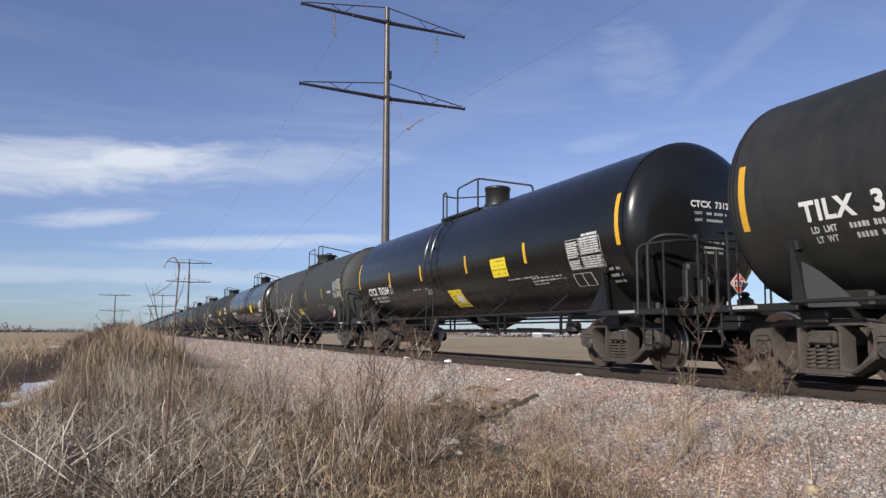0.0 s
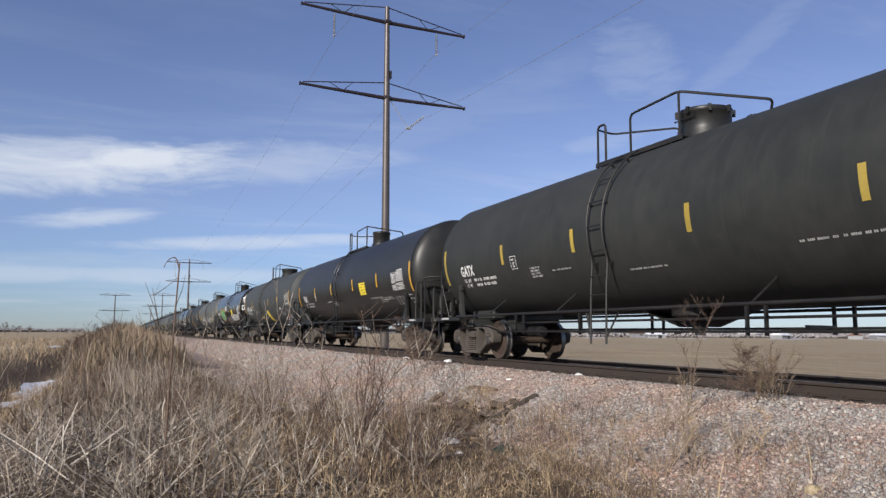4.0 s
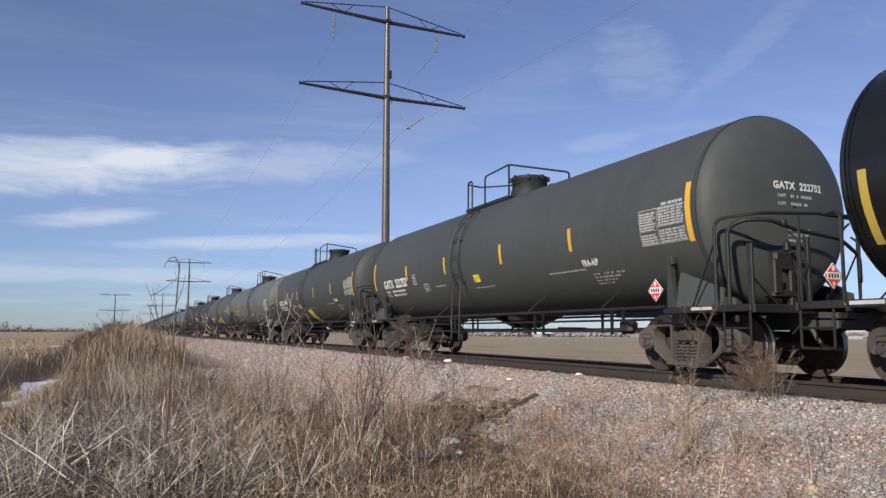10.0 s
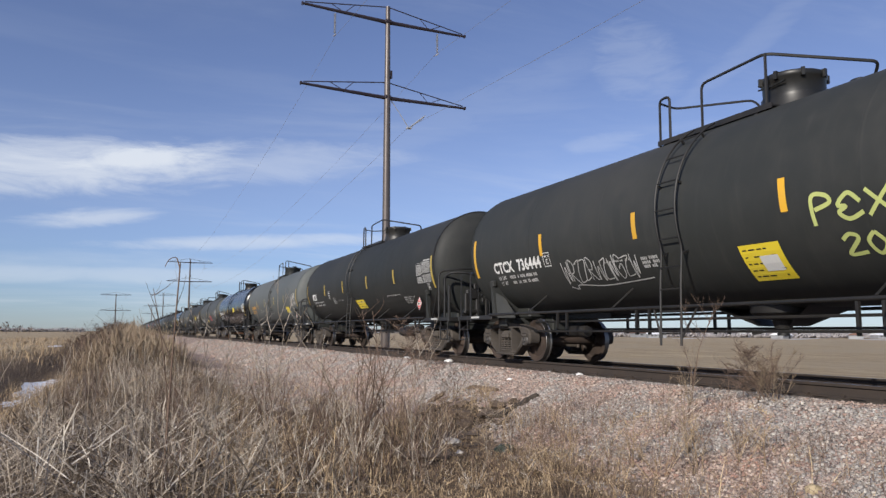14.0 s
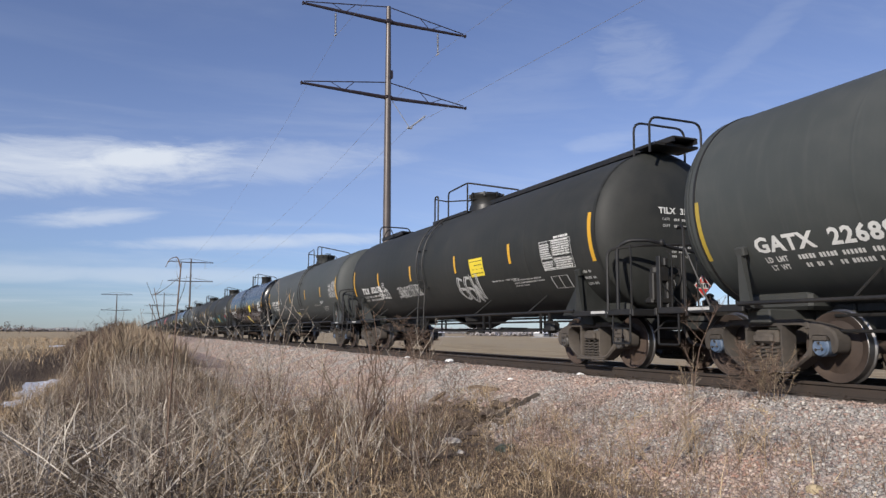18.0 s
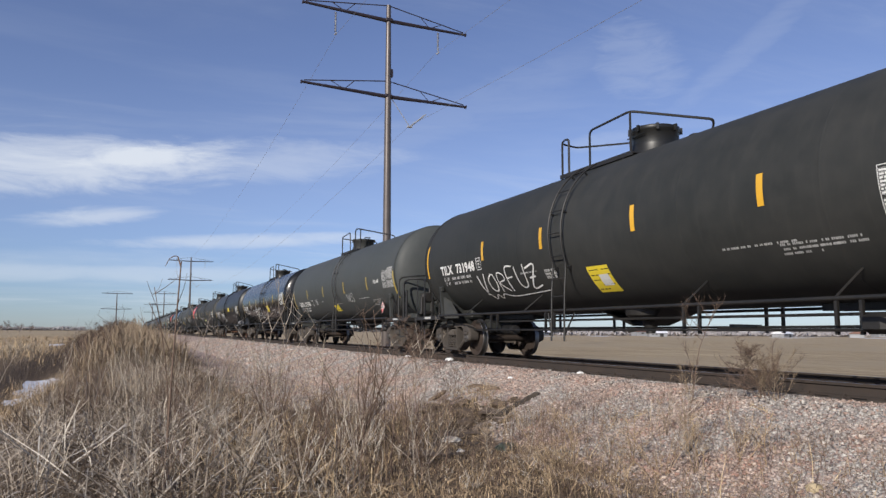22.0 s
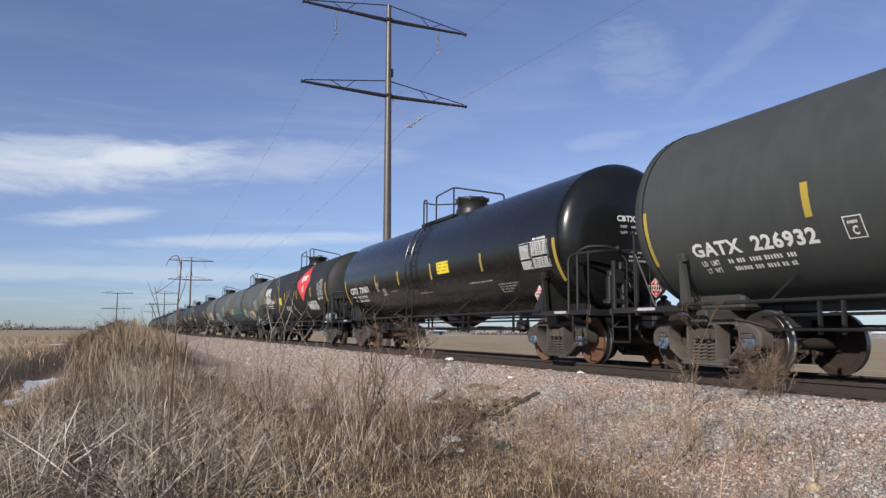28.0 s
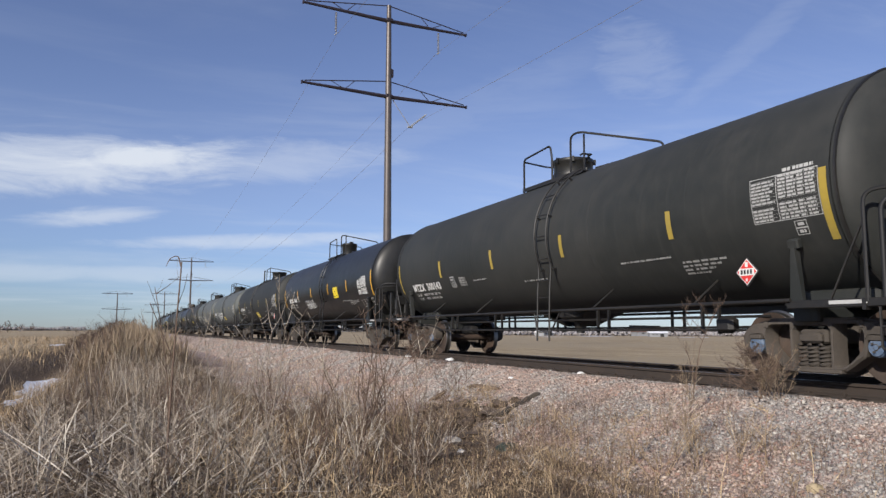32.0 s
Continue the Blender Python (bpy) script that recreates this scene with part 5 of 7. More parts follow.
# how high the mark stands on the shell: degrees of its foot, metres of its capitals
MARK_AT = {1: (-32.3, 0.20), 14: (-31.8, 0.22), 19: (-32.2, 0.22), 25: (-30.0, 0.22), 30: (-31.0, 0.21), 23: (-27.6, 0.23), 35: (-29.2, 0.21), 0: (-25.0, 0.24),
           2: (-23.8, 0.21), 10: (-22.1, 0.23), 22: (-21.9, 0.22), 15: (-21.6, 0.24), 3: (-15.6, 0.22), 24: (-16.2, 0.23), 9: (-15.4, 0.22), 33: (-15.6, 0.16),
           34: (-17.0, 0.16), 32: (-15.3, 0.22), 20: (-22.1, 0.20), 31: (-21.9, 0.22), 13: (-18.5, 0.17), 17: (-18.0, 0.16), 21: (-17.2, 0.21), 8: (-17.7, 0.22)}


# upper ends of the long and the short reflective strips, degrees above the axis
STRIPS = {-1: (14.5, 4), 0: (19.5, 0), 1: (0.6, -1.5), 2: (21.4, 4), 3: (16, 8), 6: (10.2, 2.4), 7: (21.7, 4.8), 8: (13, 2), 9: (17, 6), 10: (-1.0, -2), 11: (14, 2.6), 12: (12.6, 3), 13: (11, 1.7),
          14: (0.8, -1), 15: (11, 3.5), 18: (-1.6, -0.4), 19: (0.6, -1), 20: (11, 1.5), 21: (11.2, 1.5), 22: (21.2, 4), 23: (6.5, -1.7), 24: (16.4, 7.8), 25: (0, -1), 26: (3.4, 4.5), 27: (-2.2, -1),
          28: (3, 2), 30: (0.2, -1.6), 31: (-2.2, -2), 32: (4.2, 2), 33: (10.6, 1.5), 34: (14, 0.8), 35: (3.8, -1.1)}
# where the short strips stand along the shell
MIDS = {0: (4.4, 1.7, -1.35, -4.3), 1: (4.62, 1.75, -1.44, -4.48), 2: (4.59, 1.73, -1.55, -4.42), 3: (4.45, 1.65, -1.42, -4.26), 6: (4.35, 1.6, -1.45, -4.3), 7: (4.76, 1.6, -1.45, -4.3), 8: (4.37, 1.6, -1.45, -4.4),
        9: (4.24, 1.54, -1.47, -4.2), 10: (4.3, 1.78, -1.55, -4.42), 11: (4.6, 1.72, -1.46, -4.3), 12: (4.43, 2.1, -1.28, -4.32), 13: (4.6, 1.6, -1.52, -4.62), 14: (4.51, 1.75, -1.58, -4.79), 15: (4.6, 1.59, -1.44, -4.3),
        19: (4.4, 1.5, -1.61, -4.64), 20: (4.85, 1.8, -1.47, -4.42), 21: (4.69, 1.67, -1.85, -4.87), 22: (4.5, 1.75, -1.5, -4.27), 23: (4.75, 1.67, -1.08, -4.51), 24: (4.2, 1.51, -1.47, -4.18), 25: (4.7, 1.72, -1.62, -4.64),
        26: (4.42, 1.7, -1.38, -4.4), 27: (4.15, 1.81, -1.3, -4.4), 28: (4.5, 1.78, -1.8, -4.65), 30: (4.58, 1.7, -1.6, -4.64), 31: (3.97, 1.69, -1.03, -4.22), 32: (4.46, 1.33, -1.63, -4.68), 33: (4.59, 1.83, -1.57, -4.31), 34: (4.7, 1.66, -1.45, -4.58), 35: (4.48, 1.42, -1.6, -4.73)}
# notices: y, y, degrees, degrees, words, whether a pale panel lies in it
NOTICES = {
    0: [(-2.68, -3.42, -8.3, -24.7, "square yellow notice", False), (0.2, -0.6, -31, -53, "pale yellow notice", True)],
    2: [(-2.32, -3.06, -4.5, -22.8, "square yellow notice", False)],
    3: [(-2.67, -3.43, -3.2, -16.8, "square yellow notice", False), (0.05, -0.7, -27.2, -50, "pale yellow notice", True)],
    9: [(0.4, -0.45, -27.2, -50.4, "pale yellow notice", True)],
    15: [(-0.5, -1.2, -26.8, -49.8, "pale yellow notice", True)],
    20: [(-2.34, -3.08, -4.8, -21.4, "square yellow notice", False)],
    22: [(-2.12, -2.86, -4.9, -22.3, "square yellow notice", False), (-0.28, -1.05, -33.2, -56.2, "pale yellow notice", True)],
    24: [(0.15, -0.5, -27.5, -50, "pale yellow notice", True)],
    1: [(1.0, 0.18, -30.5, -42.5, "small yellow notice", False)], 6: [(2.0, 1.6, -36.2, -43.5, "small yellow notice", False), (-0.33, -1.06, -24.5, -54.5, "large yellow notice", False)],
    11: [(0.12, -0.2, -19.5, -26.7, "small yellow notice", False)], 12: [(2.2, 1.68, -22.8, -30, "small yellow notice", False), (0.78, 0.05, -35, -68.5, "large yellow notice", False)],
    14: [(1.82, 1.02, -34, -46, "small yellow notice", False), (-0.33, -1.12, -25.2, -55.6, "large yellow notice", False)],
    19: [(1.28, 0.45, -26.2, -38.2, "small yellow notice", False)], 21: [(1.03, 0.55, -37, -44.3, "small yellow notice", False)], 25: [(0.66, -0.05, -33.4, -45.8, "small yellow notice", False)],
    30: [(1.5, 0.8, -34, -44, "small yellow notice", False), (-0.33, -1.06, -25, -55, "large yellow notice", False)],
    10: [(-5.58, -6.0, -23.3, -30.5, "square yellow notice", False)], 26: [(-1.92, -2.6, -16.5, -30.2, "square yellow notice", False)],
    13: [(-0.84, -1.3, -26.4, -33.8, "small yellow notice", False)], 32: [(3.05, 2.32, -6, -20, "orange-yellow notice", False)],
    34: [(0.9, 0.46, -39, -48, "small faded notice", False)], 28: [], 35: [],
}
PANELS = {0: (-5.9, -7.0, -5.5, -27), 2: (-5.77, -6.88, -1, -23.2), 3: (-6.03, -7.13, 4, -15), 9: (-6.37, -7.47, 1, -20), 20: (-5.74, -6.88, -3, -25), 22: (-5.83, -6.93, -2.5, -23), 1: (-6.4, -7.5, 5.5, -18.6),
          23: (-6.4, -7.5, 5.4, -19), 32: (-6.0, -7.05, 9, -14.2), 33: (-6.03, -7.12, -0.8, -22.6), 34: (-6.15, -7.26, 0.8, -22.4), 27: (-6.15, -7.26, -2.5, -23.3), 28: (-6.28, -7.42, -2.8, -24.5), 31: (-6.15, -7.3, -2, -22.8),
          10: (-6.31, -7.38, 3.6, -18), 35: (-6.4, -7.47, 5, -17.3)}


def add_decals(car, n, paint, mark, style):
    rng = random.Random(100 + n)
    ink = ORANGE if style == "U" else WHITE
    later = n in (1, 14, 19, 25, 30)
    mids = MIDS.get(n, (4.15, 1.78, -1.45, -4.35) if style == "C" else (4.55, 1.72, -1.6, -4.64) if later else (4.5, 1.66, -1.47, -4.35))
    high = STRIPS.get(n, (8, 2))
    old = style in "UHCM" or n in (14, 19, 25, 30)
    for y, long in [(7.66, True)] + [(q, False) for q in mids] + [(-7.53, True)]:
        top = high[0] if long else high[1]

        def strip():
            s = Shape()
            patch(s, 0.055, -0.055, top, top - (34.2 if long else 16.6), 0.005)
            return s.mesh("reflective_strip", OLDTAPE if old else YELLOW, 0)
        part("reflective_strip", cached(("strip", long, top, old), strip), car, "", pose(0, y, 0))
    foot, tall = MARK_AT.get(n, (-19.4, 0.25))
    if mark:
        width = (1.85 if n == 7 else 2.25 if style == "C" or later else 2.1) * (len(mark) - 0.2) / 11.0
        part("car_mark", write(mark, 7.1 if style == "C" else 6.76, width, foot, tall, ink), car)
    else:
        s = Shape()
        bars(s, 6.6, 1.9, foot, 0.22, rng, 1.0)
        part("car_mark", s.mesh("car_mark", ink, 0), car)
    if mark == "TILX 3":
        s = Shape()
        bars(s, 5.45, 0.9, foot, 0.22, rng, 1.0)
        part("car_mark", s.mesh("car_mark", ink, 0), car)
    if n in (18, 27, 31):
        part("load_limit", write("LD LMT", 7.05, 0.40, foot - 7.0, 0.095, ink), car)
        part("load_limit", write({18: "196400 LB 89100 KG", 27: "196600 LB 89200 KG"}.get(n, "196500 LB 89150 KG"), 6.45, 1.18, foot - 7.0, 0.095, ink), car)
        part("light_weight", write("LT WT", 7.0, 0.34, foot - 13.0, 0.095, ink), car)
        part("light_weight", write("89400 LB 40550 KG" if n == 27 else "89500 LB 40650 KG", 6.35, 1.08, foot - 13.0, 0.095, ink), car)
    else:
        s = Shape()
        tone = ink if style == "U" else GREYWHITE if style in "TM" else WHITE
        if style == "U" or not mark:
            bars(s, 6.7, 1.75, foot - 6.0, 0.066, rng, 0.85)
            bars(s, 6.65, 1.6, foot - 10.6, 0.066, rng, 0.8)
        else:
            part("load_limit", write("LD LMT", 6.68, 0.36, foot - 6.2, 0.085, tone), car)
            part("light_weight", write("LT WT", 6.65, 0.30, foot - 11.2, 0.085, tone), car)
            bars(s, 6.15, 1.2, foot - 6.0, 0.075, rng, 0.95)
            bars(s, 6.1, 1.1, foot - 11.0, 0.075, rng, 0.95)
        tagged(part("load_limit", s.mesh("load_limit", tone, 0), car), kind="stuff")
    # clearance letter in its box
    s = Shape()
    y, a = (3.95 if style in "CM" else 4.58 if style == "T" else 4.15), foot + 10.5
    for u0, u1, v0, v1 in ((0, 0.25, 0, 0.014), (0, 0.25, 0.276, 0.29), (0, 0.014, 0, 0.29), (0.236, 0.25, 0, 0.29)):
        patch(s, y - u0, y - u1, a - math.degrees(v0 / R), a - math.degrees(v1 / R), 0.005)
    bars(s, y - 0.05, 0.17, a - 3.6, 0.04, rng, 1.0)
    part("clearance_box", s.mesh("clearance_box", ink, 0), car)
    part("clearance_letter", write("C", y - 0.085, 0.08, a - 9.0, 0.11, ink), car)
    # table of tests
    far = {"T": -5.85, "U": -6.15}.get(style, -6.38)
    part("data_panel", data_table(*PANELS.get(n, (far, far - 1.1, 2.8 if style in "GHMWC" else -1.0, -18.6 if style in "GHMWC" else -22.0)), n, WHITE if style in "TC" else GREYWHITE, style == "M"), car)
    # small lines along the side
    s = Shape()
    bars(s, -3.3, 1.3, -29.0, 0.036, rng, 0.85)
    bars(s, -4.6 if style == "T" else 0.2, 1.0, -33.0, 0.036, rng, 0.85)
    bars(s, 2.6, 0.7, -26.0, 0.036, rng, 0.8)
    if style == "T":
        for k in range(3):
            bars(s, -4.3, 1.2 - 0.3 * k, -30.5 - 2.6 * k, 0.036, rng, 0.85)
            bars(s, -7.0, 0.35, -31.0 - 5 * k, 0.06, rng, 1.0)
            bars(s, 1.6, 0.45, -27.0 - 2.8 * k, 0.06, rng, 1.0)
    else:
        for k in range(4):
            bars(s, -4.75, 0.95 - 0.15 * k, -33.5 - 2.6 * k, 0.036, rng, 0.8)
            bars(s, 3.4, 0.4, -22.0 - 2.4 * k, 0.045, rng, 0.9)
    tagged(part("fine_print", s.mesh("fine_print", GREYWHITE, 0), car), kind="stuff")
    if style in "GH":
        part("notice_lettering", write("FRA-AIP", -5.44, 0.57, -11.0, 0.12, WHITE) if later else write("FRA-AIP", -4.55, 0.5, -26.0, 0.12, WHITE), car)
    if style == "T":
        s = Shape()
        for u0, u1, v0, v1 in ((0, 0.62, 0, 0.02), (0, 0.62, 0.28, 0.30), (0, 0.02, 0, 0.3), (0.6, 0.62, 0, 0.3), (0.30, 0.32, 0, 0.3)):
            patch(s, -5.85 - u0, -5.85 - u1, -30.5 - math.degrees(v0 / R), -30.0 - math.degrees(v1 / R), 0.005)
        if n != 24:
            part("inspection_frame", s.mesh("inspection_frame", WHITE, 0), car)
    usual = {"T": [(-2.3, -3.0, -5.5, -22.0, "square yellow notice", False)], "C": [(-1.5, -2.3, -2.4, -14.4, "square yellow notice", False)], "M": [(0.35, -0.62, -28.6, -42.5, "yellow notice", False)],
             "U": [(-4.5, -5.34, -23.2, -35.8, "faded yellow notice", False)]}.get(style, [])
    for y0, y1, a0, a1, words, pale in NOTICES.get(n, usual):
        part("notice", notice(y0, y1, a0, a1, n + int(a0), pale), car, words)
    if style == "W":
        s = Shape()
        k = 16
        verts, faces = [], []
        cy, ca, ry, ra = -3.05, 16.0, 1.42, 36.5
        for i in range(k + 1):
            for j in range(k + 1):
                u, v = i / k, j / k
                verts.append(skin(cy + (u - v) * ry, ca + (1 - u - v) * ra, 0.005))
        for i in range(k):
            for j in range(k):
                q = i * (k + 1) + j
                faces.append((q, q + 1, q + k + 2, q + k + 1))
        s.add(verts, faces, 0)

        def stroke(line, width, lift):
            fine = [(p[0] + (q[0] - p[0]) * i / 6, p[1] + (q[1] - p[1]) * i / 6) for p, q in zip(line, line[1:]) for i in range(6)] + [line[-1]]
            ribbon(s, fine, width, lift, 1)
        for at, wide in ((0.32, 0.34), (-0.12, 0.22), (-0.46, 0.20)):
            stroke([(cy + at + 0.05, ca + 0.5 - at * 2), (cy + at - 0.05, ca + 12 - at * 2)], wide, 0.008)
        for i in range(4):
            stroke([(cy + 0.2 - 0.02 * i, ca - 10 - 3.2 * i), (cy - 0.22 - 0.02 * i, ca - 8.5 - 3.2 * i)], 0.04, 0.007)
        part("emblem", s.mesh("emblem", [RED, WHITE], 0), car, "red diamond emblem with white shapes")
        part("standard_lettering", write("AAR ST-464", -6.0, 0.85, -21.0, 0.13, WHITE), car)
    # hazard diamonds on the side and at the brake end
    y, a = {"T": (-6.5, -50), "C": (-6.48, -44), "M": (-6.05, -41), "U": (-6.37, -45)}.get(style, (-5.72, -43) if n in (1, 14, 19, 25, 30) else (-6.3, -47.5))
    p = skin(y, a, 0.10)
    part("placard", placard_mesh(), car, "red and white hazard diamond", pose(p[0] - 0.05, p[1], p[2]))
    part("placard", placard_mesh(), car, "red and white hazard diamond", pose(0.02, -8.70, 1.45, 0, 0, 90))
    # end of the tank
    foot = 0.58 if style == "U" else 0.27
    if mark and mark in FONT:
        part("end_mark", write_head(mark, -0.40, 0.092 * len(mark), foot, 0.112, ink), car)
    s = Shape()
    for k in range(2):
        part("end_capacity", write_head("CAPY", -0.33, 0.17, foot - 0.13 - 0.12 * k, 0.05, ORANGE if style == "U" else GREYWHITE), car)
        head_bars(s, -0.07, 0.46 - 0.1 * k, foot - 0.13 - 0.12 * k, 0.046, rng)
    for k in range(3):
        head_bars(s, -0.13, 0.42, -0.36 - 0.085 * k, 0.038, rng)
    tagged(part("end_print", s.mesh("end_print", ORANGE if style == "U" else GREYWHITE, 0), car), kind="stuff")


def build_car(n, y, paint, mark, style, ladder):
    rng = random.Random(n)
    car = new("tank_car")
    words = {"black": "gloss black", "satin": "satin black", "charcoal": "charcoal", "coal": "coal black", "slate": "slate grey", "dusty": "dusty grey", "lead": "lead grey", "grey": "dark grey", "pale": "weathered grey"}[paint]
    extra = {"U": " with orange stencilled marks", "W": " with a red diamond emblem"}.get(style, " with white stencilled marks")
    sprayed = " and sprayed graffiti" if any(t[0] == n for t in TAGS + WORDS) or n in (7, 34) else ""
    tagged(car, words + " railway tank car" + extra + sprayed, "tank car", "cars of the train")
    part("tank", tank_mesh(paint), car)
    for end in (1, -1):
        turn = pose(0, 0, 0) if end > 0 else pose(0, 0, 0, 0, 0, 180)
        dark = {"black": "satin", "pale": "slate", "grey": "slate", "dusty": "slate"}.get(paint, paint)
        part("stub_sill", sill_mesh(dark), car, "", turn)
        part("body_bolster", body_bolster_mesh(dark), car, "", turn)
        for sx in (-1, 1):
            part("gusset", gusset_mesh(dark, sx, style in "TCW"), car, "", turn)
            part("corner_post", corner_post_mesh(sx, 1.85 if style in "GHM" else 2.1, style in "UTC"), car, "", turn)
            part("grab_rod", grab_rod_mesh(sx), car, "", turn)
        part("end_deck", end_deck_mesh(), car, "", turn)
        stripe = lambda: Shape().box((0, 0, 0), (0.006, 0.5, 0.045)).mesh("deck_stripe", GREYWHITE, 0)
        part("deck_stripe", cached("deck_stripe", stripe), car, "", pose(-1.484, end * 7.75, 0.985))
        part("uncoupling_lever", lever_mesh(), car, "", turn)
        for sx in (-1, 1):
            part("step_iron", step_mesh(sx), car, "", turn)
        part("end_railing", end_railing_mesh("grey" if style in "GHM" else "black"), car, "", turn)
        part("coupler", coupler_mesh(), car, "", turn)
    flip = pose(0, 0, 0, 0, 0, 180)
    for name, me in brake_meshes().items():
        if style == "U" and name in ("hand_brake", "brake_wheel"):
            continue
        part(name, me, car, "", flip)
    if n in (13, 27, 32, 33, 34):
        part("air_reservoir", reservoir_mesh(), car)
    elif style == "G" and n not in (14, 19, 25, 30):
        for end in (0, 180):
            for sx in (-1, 1):
                part("saddle_plate", saddle_plate_mesh(paint, sx), car, "", pose(0, 0, 0, 0, 0, end))
    add_ladder(car, ladder, paint in ("black", "satin"))
    for side in (-1, 1):
        add_side_rail(car, side)
    kind = 1 if ladder > 0.2 else -1
    part("manway", manway_mesh(paint, style == "T" and paint in ("black", "satin")), car, "", pose(0, ladder - 1.1 if kind > 0 else ladder + 1.2, 0, 0, 0, 0 if kind > 0 else 180))
    for x in (-0.52, 0.52):
        part("walkway", walkway_mesh(2.5), car, "", pose(x, ladder + (-0.05 if kind > 0 else 1.05), 0, 0, 0, 0 if x < 0 else 180))
    part("platform_railing", railing_mesh(kind), car, "", pose(0, ladder, 0))
    part("outlet_valve", outlet_mesh(), car)
    part("brake_rigging", rigging_mesh((style == "M" and n != 35) or n in (14, 30)), car)
    cap = n in (1, 6, 7, 9, 18, 19, 21, 22, 23, 30, 31, 32, 33, 34, 35)
    for end in (1, -1):
        add_truck(car, end, cap, n in (14, 18, 27, 31))
    add_decals(car, n, paint, mark, style)
    for i, (k, y0, y1, a0, a1, ink, width, double, tail) in enumerate(TAGS):
        if k == n:
            part("graffiti", scrawl(y0, y1, a0, a1, ink, 40 + i, width, None, double, tail), car, "sprayed tag")
    for i, (k, word, y0, y1, a0, a1, ink, width, crown, under) in enumerate(WORDS):
        if k == n:
            part("graffiti", sprayed_word(word, y0, y1, a0, a1, ink, width, 60 + i, crown, under), car, "sprayed tag in large strokes")
    if n in (1, 16, 19, 23, 24, 30, 35):
        ring = lambda: Shape().lathe([(R - 0.01, 7.68), (R + 0.014, 7.685), (R + 0.014, 7.715), (R - 0.01, 7.72)], 64, "y", (0, 0, ZC)).mesh("head_seam", STEEL, 30)
        for turn in (0, 180):
            part("head_seam", cached("ring", ring), car, "", pose(0, 0, 0, 0, 0, turn))
    if n == 7:
        part("graffiti", bubble_piece("DRNAE", 4.24, -38, 0.43, 0.135, GREEN, BLACKINK, WHITE, (0.045, -0.014), [(MIST, 0.20, 1.0), (DIM, 0.155, 1.0), (OCHRE, 0.12, 1.0), (GLOW, 0.095, 1.0), (FLAME, 0.05, 1.0)], 3), car, "green bubble letters with white edges")
        rng = random.Random(7)
        s = Shape()
        for row, (x0, x1, z1, z0) in enumerate(((-1.24, -0.6, 0.50, 0.14), (-1.38, -0.48, 0.04, -0.32))):
            count = 4 + 2 * row
            for i in range(count):
                x = x0 + (x1 - x0) * (i + 0.5) / count
                w, h = (x1 - x0) / count * 0.42, z1 - z0
                turn = rng.choice(([(-1, 0), (-0.9, 1), (0.9, 0.75), (0.8, 0.2), (-0.9, 0)], [(0.9, 0.9), (-0.8, 0.8), (-0.9, 0.2), (0.2, 0), (0.9, 0.3)], [(-0.8, 0.5), (0.9, 0.6), (0.2, 1), (-0.9, 0.6), (-0.5, 0.05), (0.9, 0.1)]))
                line = flow([(x + u * w, z0 + v * h) for u, v in turn], 6)
                verts, faces = [], []
                for j, (a, b) in enumerate(line):
                    c, d = line[min(j + 1, len(line) - 1)]
                    e, f = line[max(j - 1, 0)]
                    g = math.hypot(c - e, d - f) or 1
                    ox, oz = -(d - f) / g * 0.02, (c - e) / g * 0.02
                    verts += [head_point(a + ox, b + oz, 0.007), head_point(a - ox, b - oz, 0.007)]
                s.add(verts, [(2 * j, 2 * j + 1, 2 * j + 3, 2 * j + 2) for j in range(len(line) - 1)])
        part("graffiti", s.mesh("graffiti", WHITE, 0), car, "white tag sprayed on the tank's end")
    if n == 34:
        part("graffiti", bubble_piece("NDRAE", -1.15, -51, 0.50, 0.14, TAGGREY, BLACKINK, WHITE, (0.03, -0.012), [(GREYWHITE, 0.05, 1.0)], 8), car, "white bubble letters with black outline")
    if n == 23:
        s = Shape()
        blob(s, -5.6, -24.5, 0.13, 5.0, 4, 0, 0.006)
        blob(s, -5.8, -23.5, 0.13, 5.0, 5, 0, 0.0062)
        ribbon(s, [(-5.55, -26), (-5.74, -34)], 0.13, 0.0064)
        ribbon(s, [(-5.86, -26), (-5.74, -34)], 0.13, 0.0066)
        part("graffiti", s.mesh("graffiti", PINK, 0), car, "sprayed red heart")
    if n == 20:
        # long walkway along the top with hoops at its ends
        s = Shape()
        for sx in (-1, 1):
            s.box((0.26 * sx, -4.75, ZC + R + 0.08), (0.05, 7.3, 0.10))
        for k in range(9):
            s.box((0, -1.2 - 0.78 * k, ZC + R + 0.05), (0.56, 0.05, 0.06))
        s.box((0, -4.75, ZC + R + 0.12), (0.5, 7.3, 0.03))
        part("roof_walkway", s.mesh("roof_walkway", STEEL, 40), car)
        s = Shape().box((0, 6.6, ZC + R + 0.10), (0.9, 2.2, 0.04))
        s.box((-0.42, 6.6, ZC + R + 0.06), (0.05, 2.2, 0.12))
        s.tube(round_path([(-0.5, 6.2, ZC + R), (-0.5, 6.5, ZC + R + 0.3), (-0.5, 7.0, ZC + R + 0.3), (-0.5, 7.3, ZC + R + 0.1)], 0.12), 0.02, 6)
        part("roof_platform", s.mesh("roof_platform", STEEL, 40), car)
        for y in (7.45, -7.7, -8.15):
            s = Shape().tube(round_path([(-0.6, y, ZC + R - 0.15), (-0.6, y, ZC + R + 0.52), (0.6, y, ZC + R + 0.52), (0.6, y, ZC + R - 0.15)], 0.2), 0.024, 6)
            part("roof_hoop", s.mesh("roof_hoop", STEEL, 40), car)
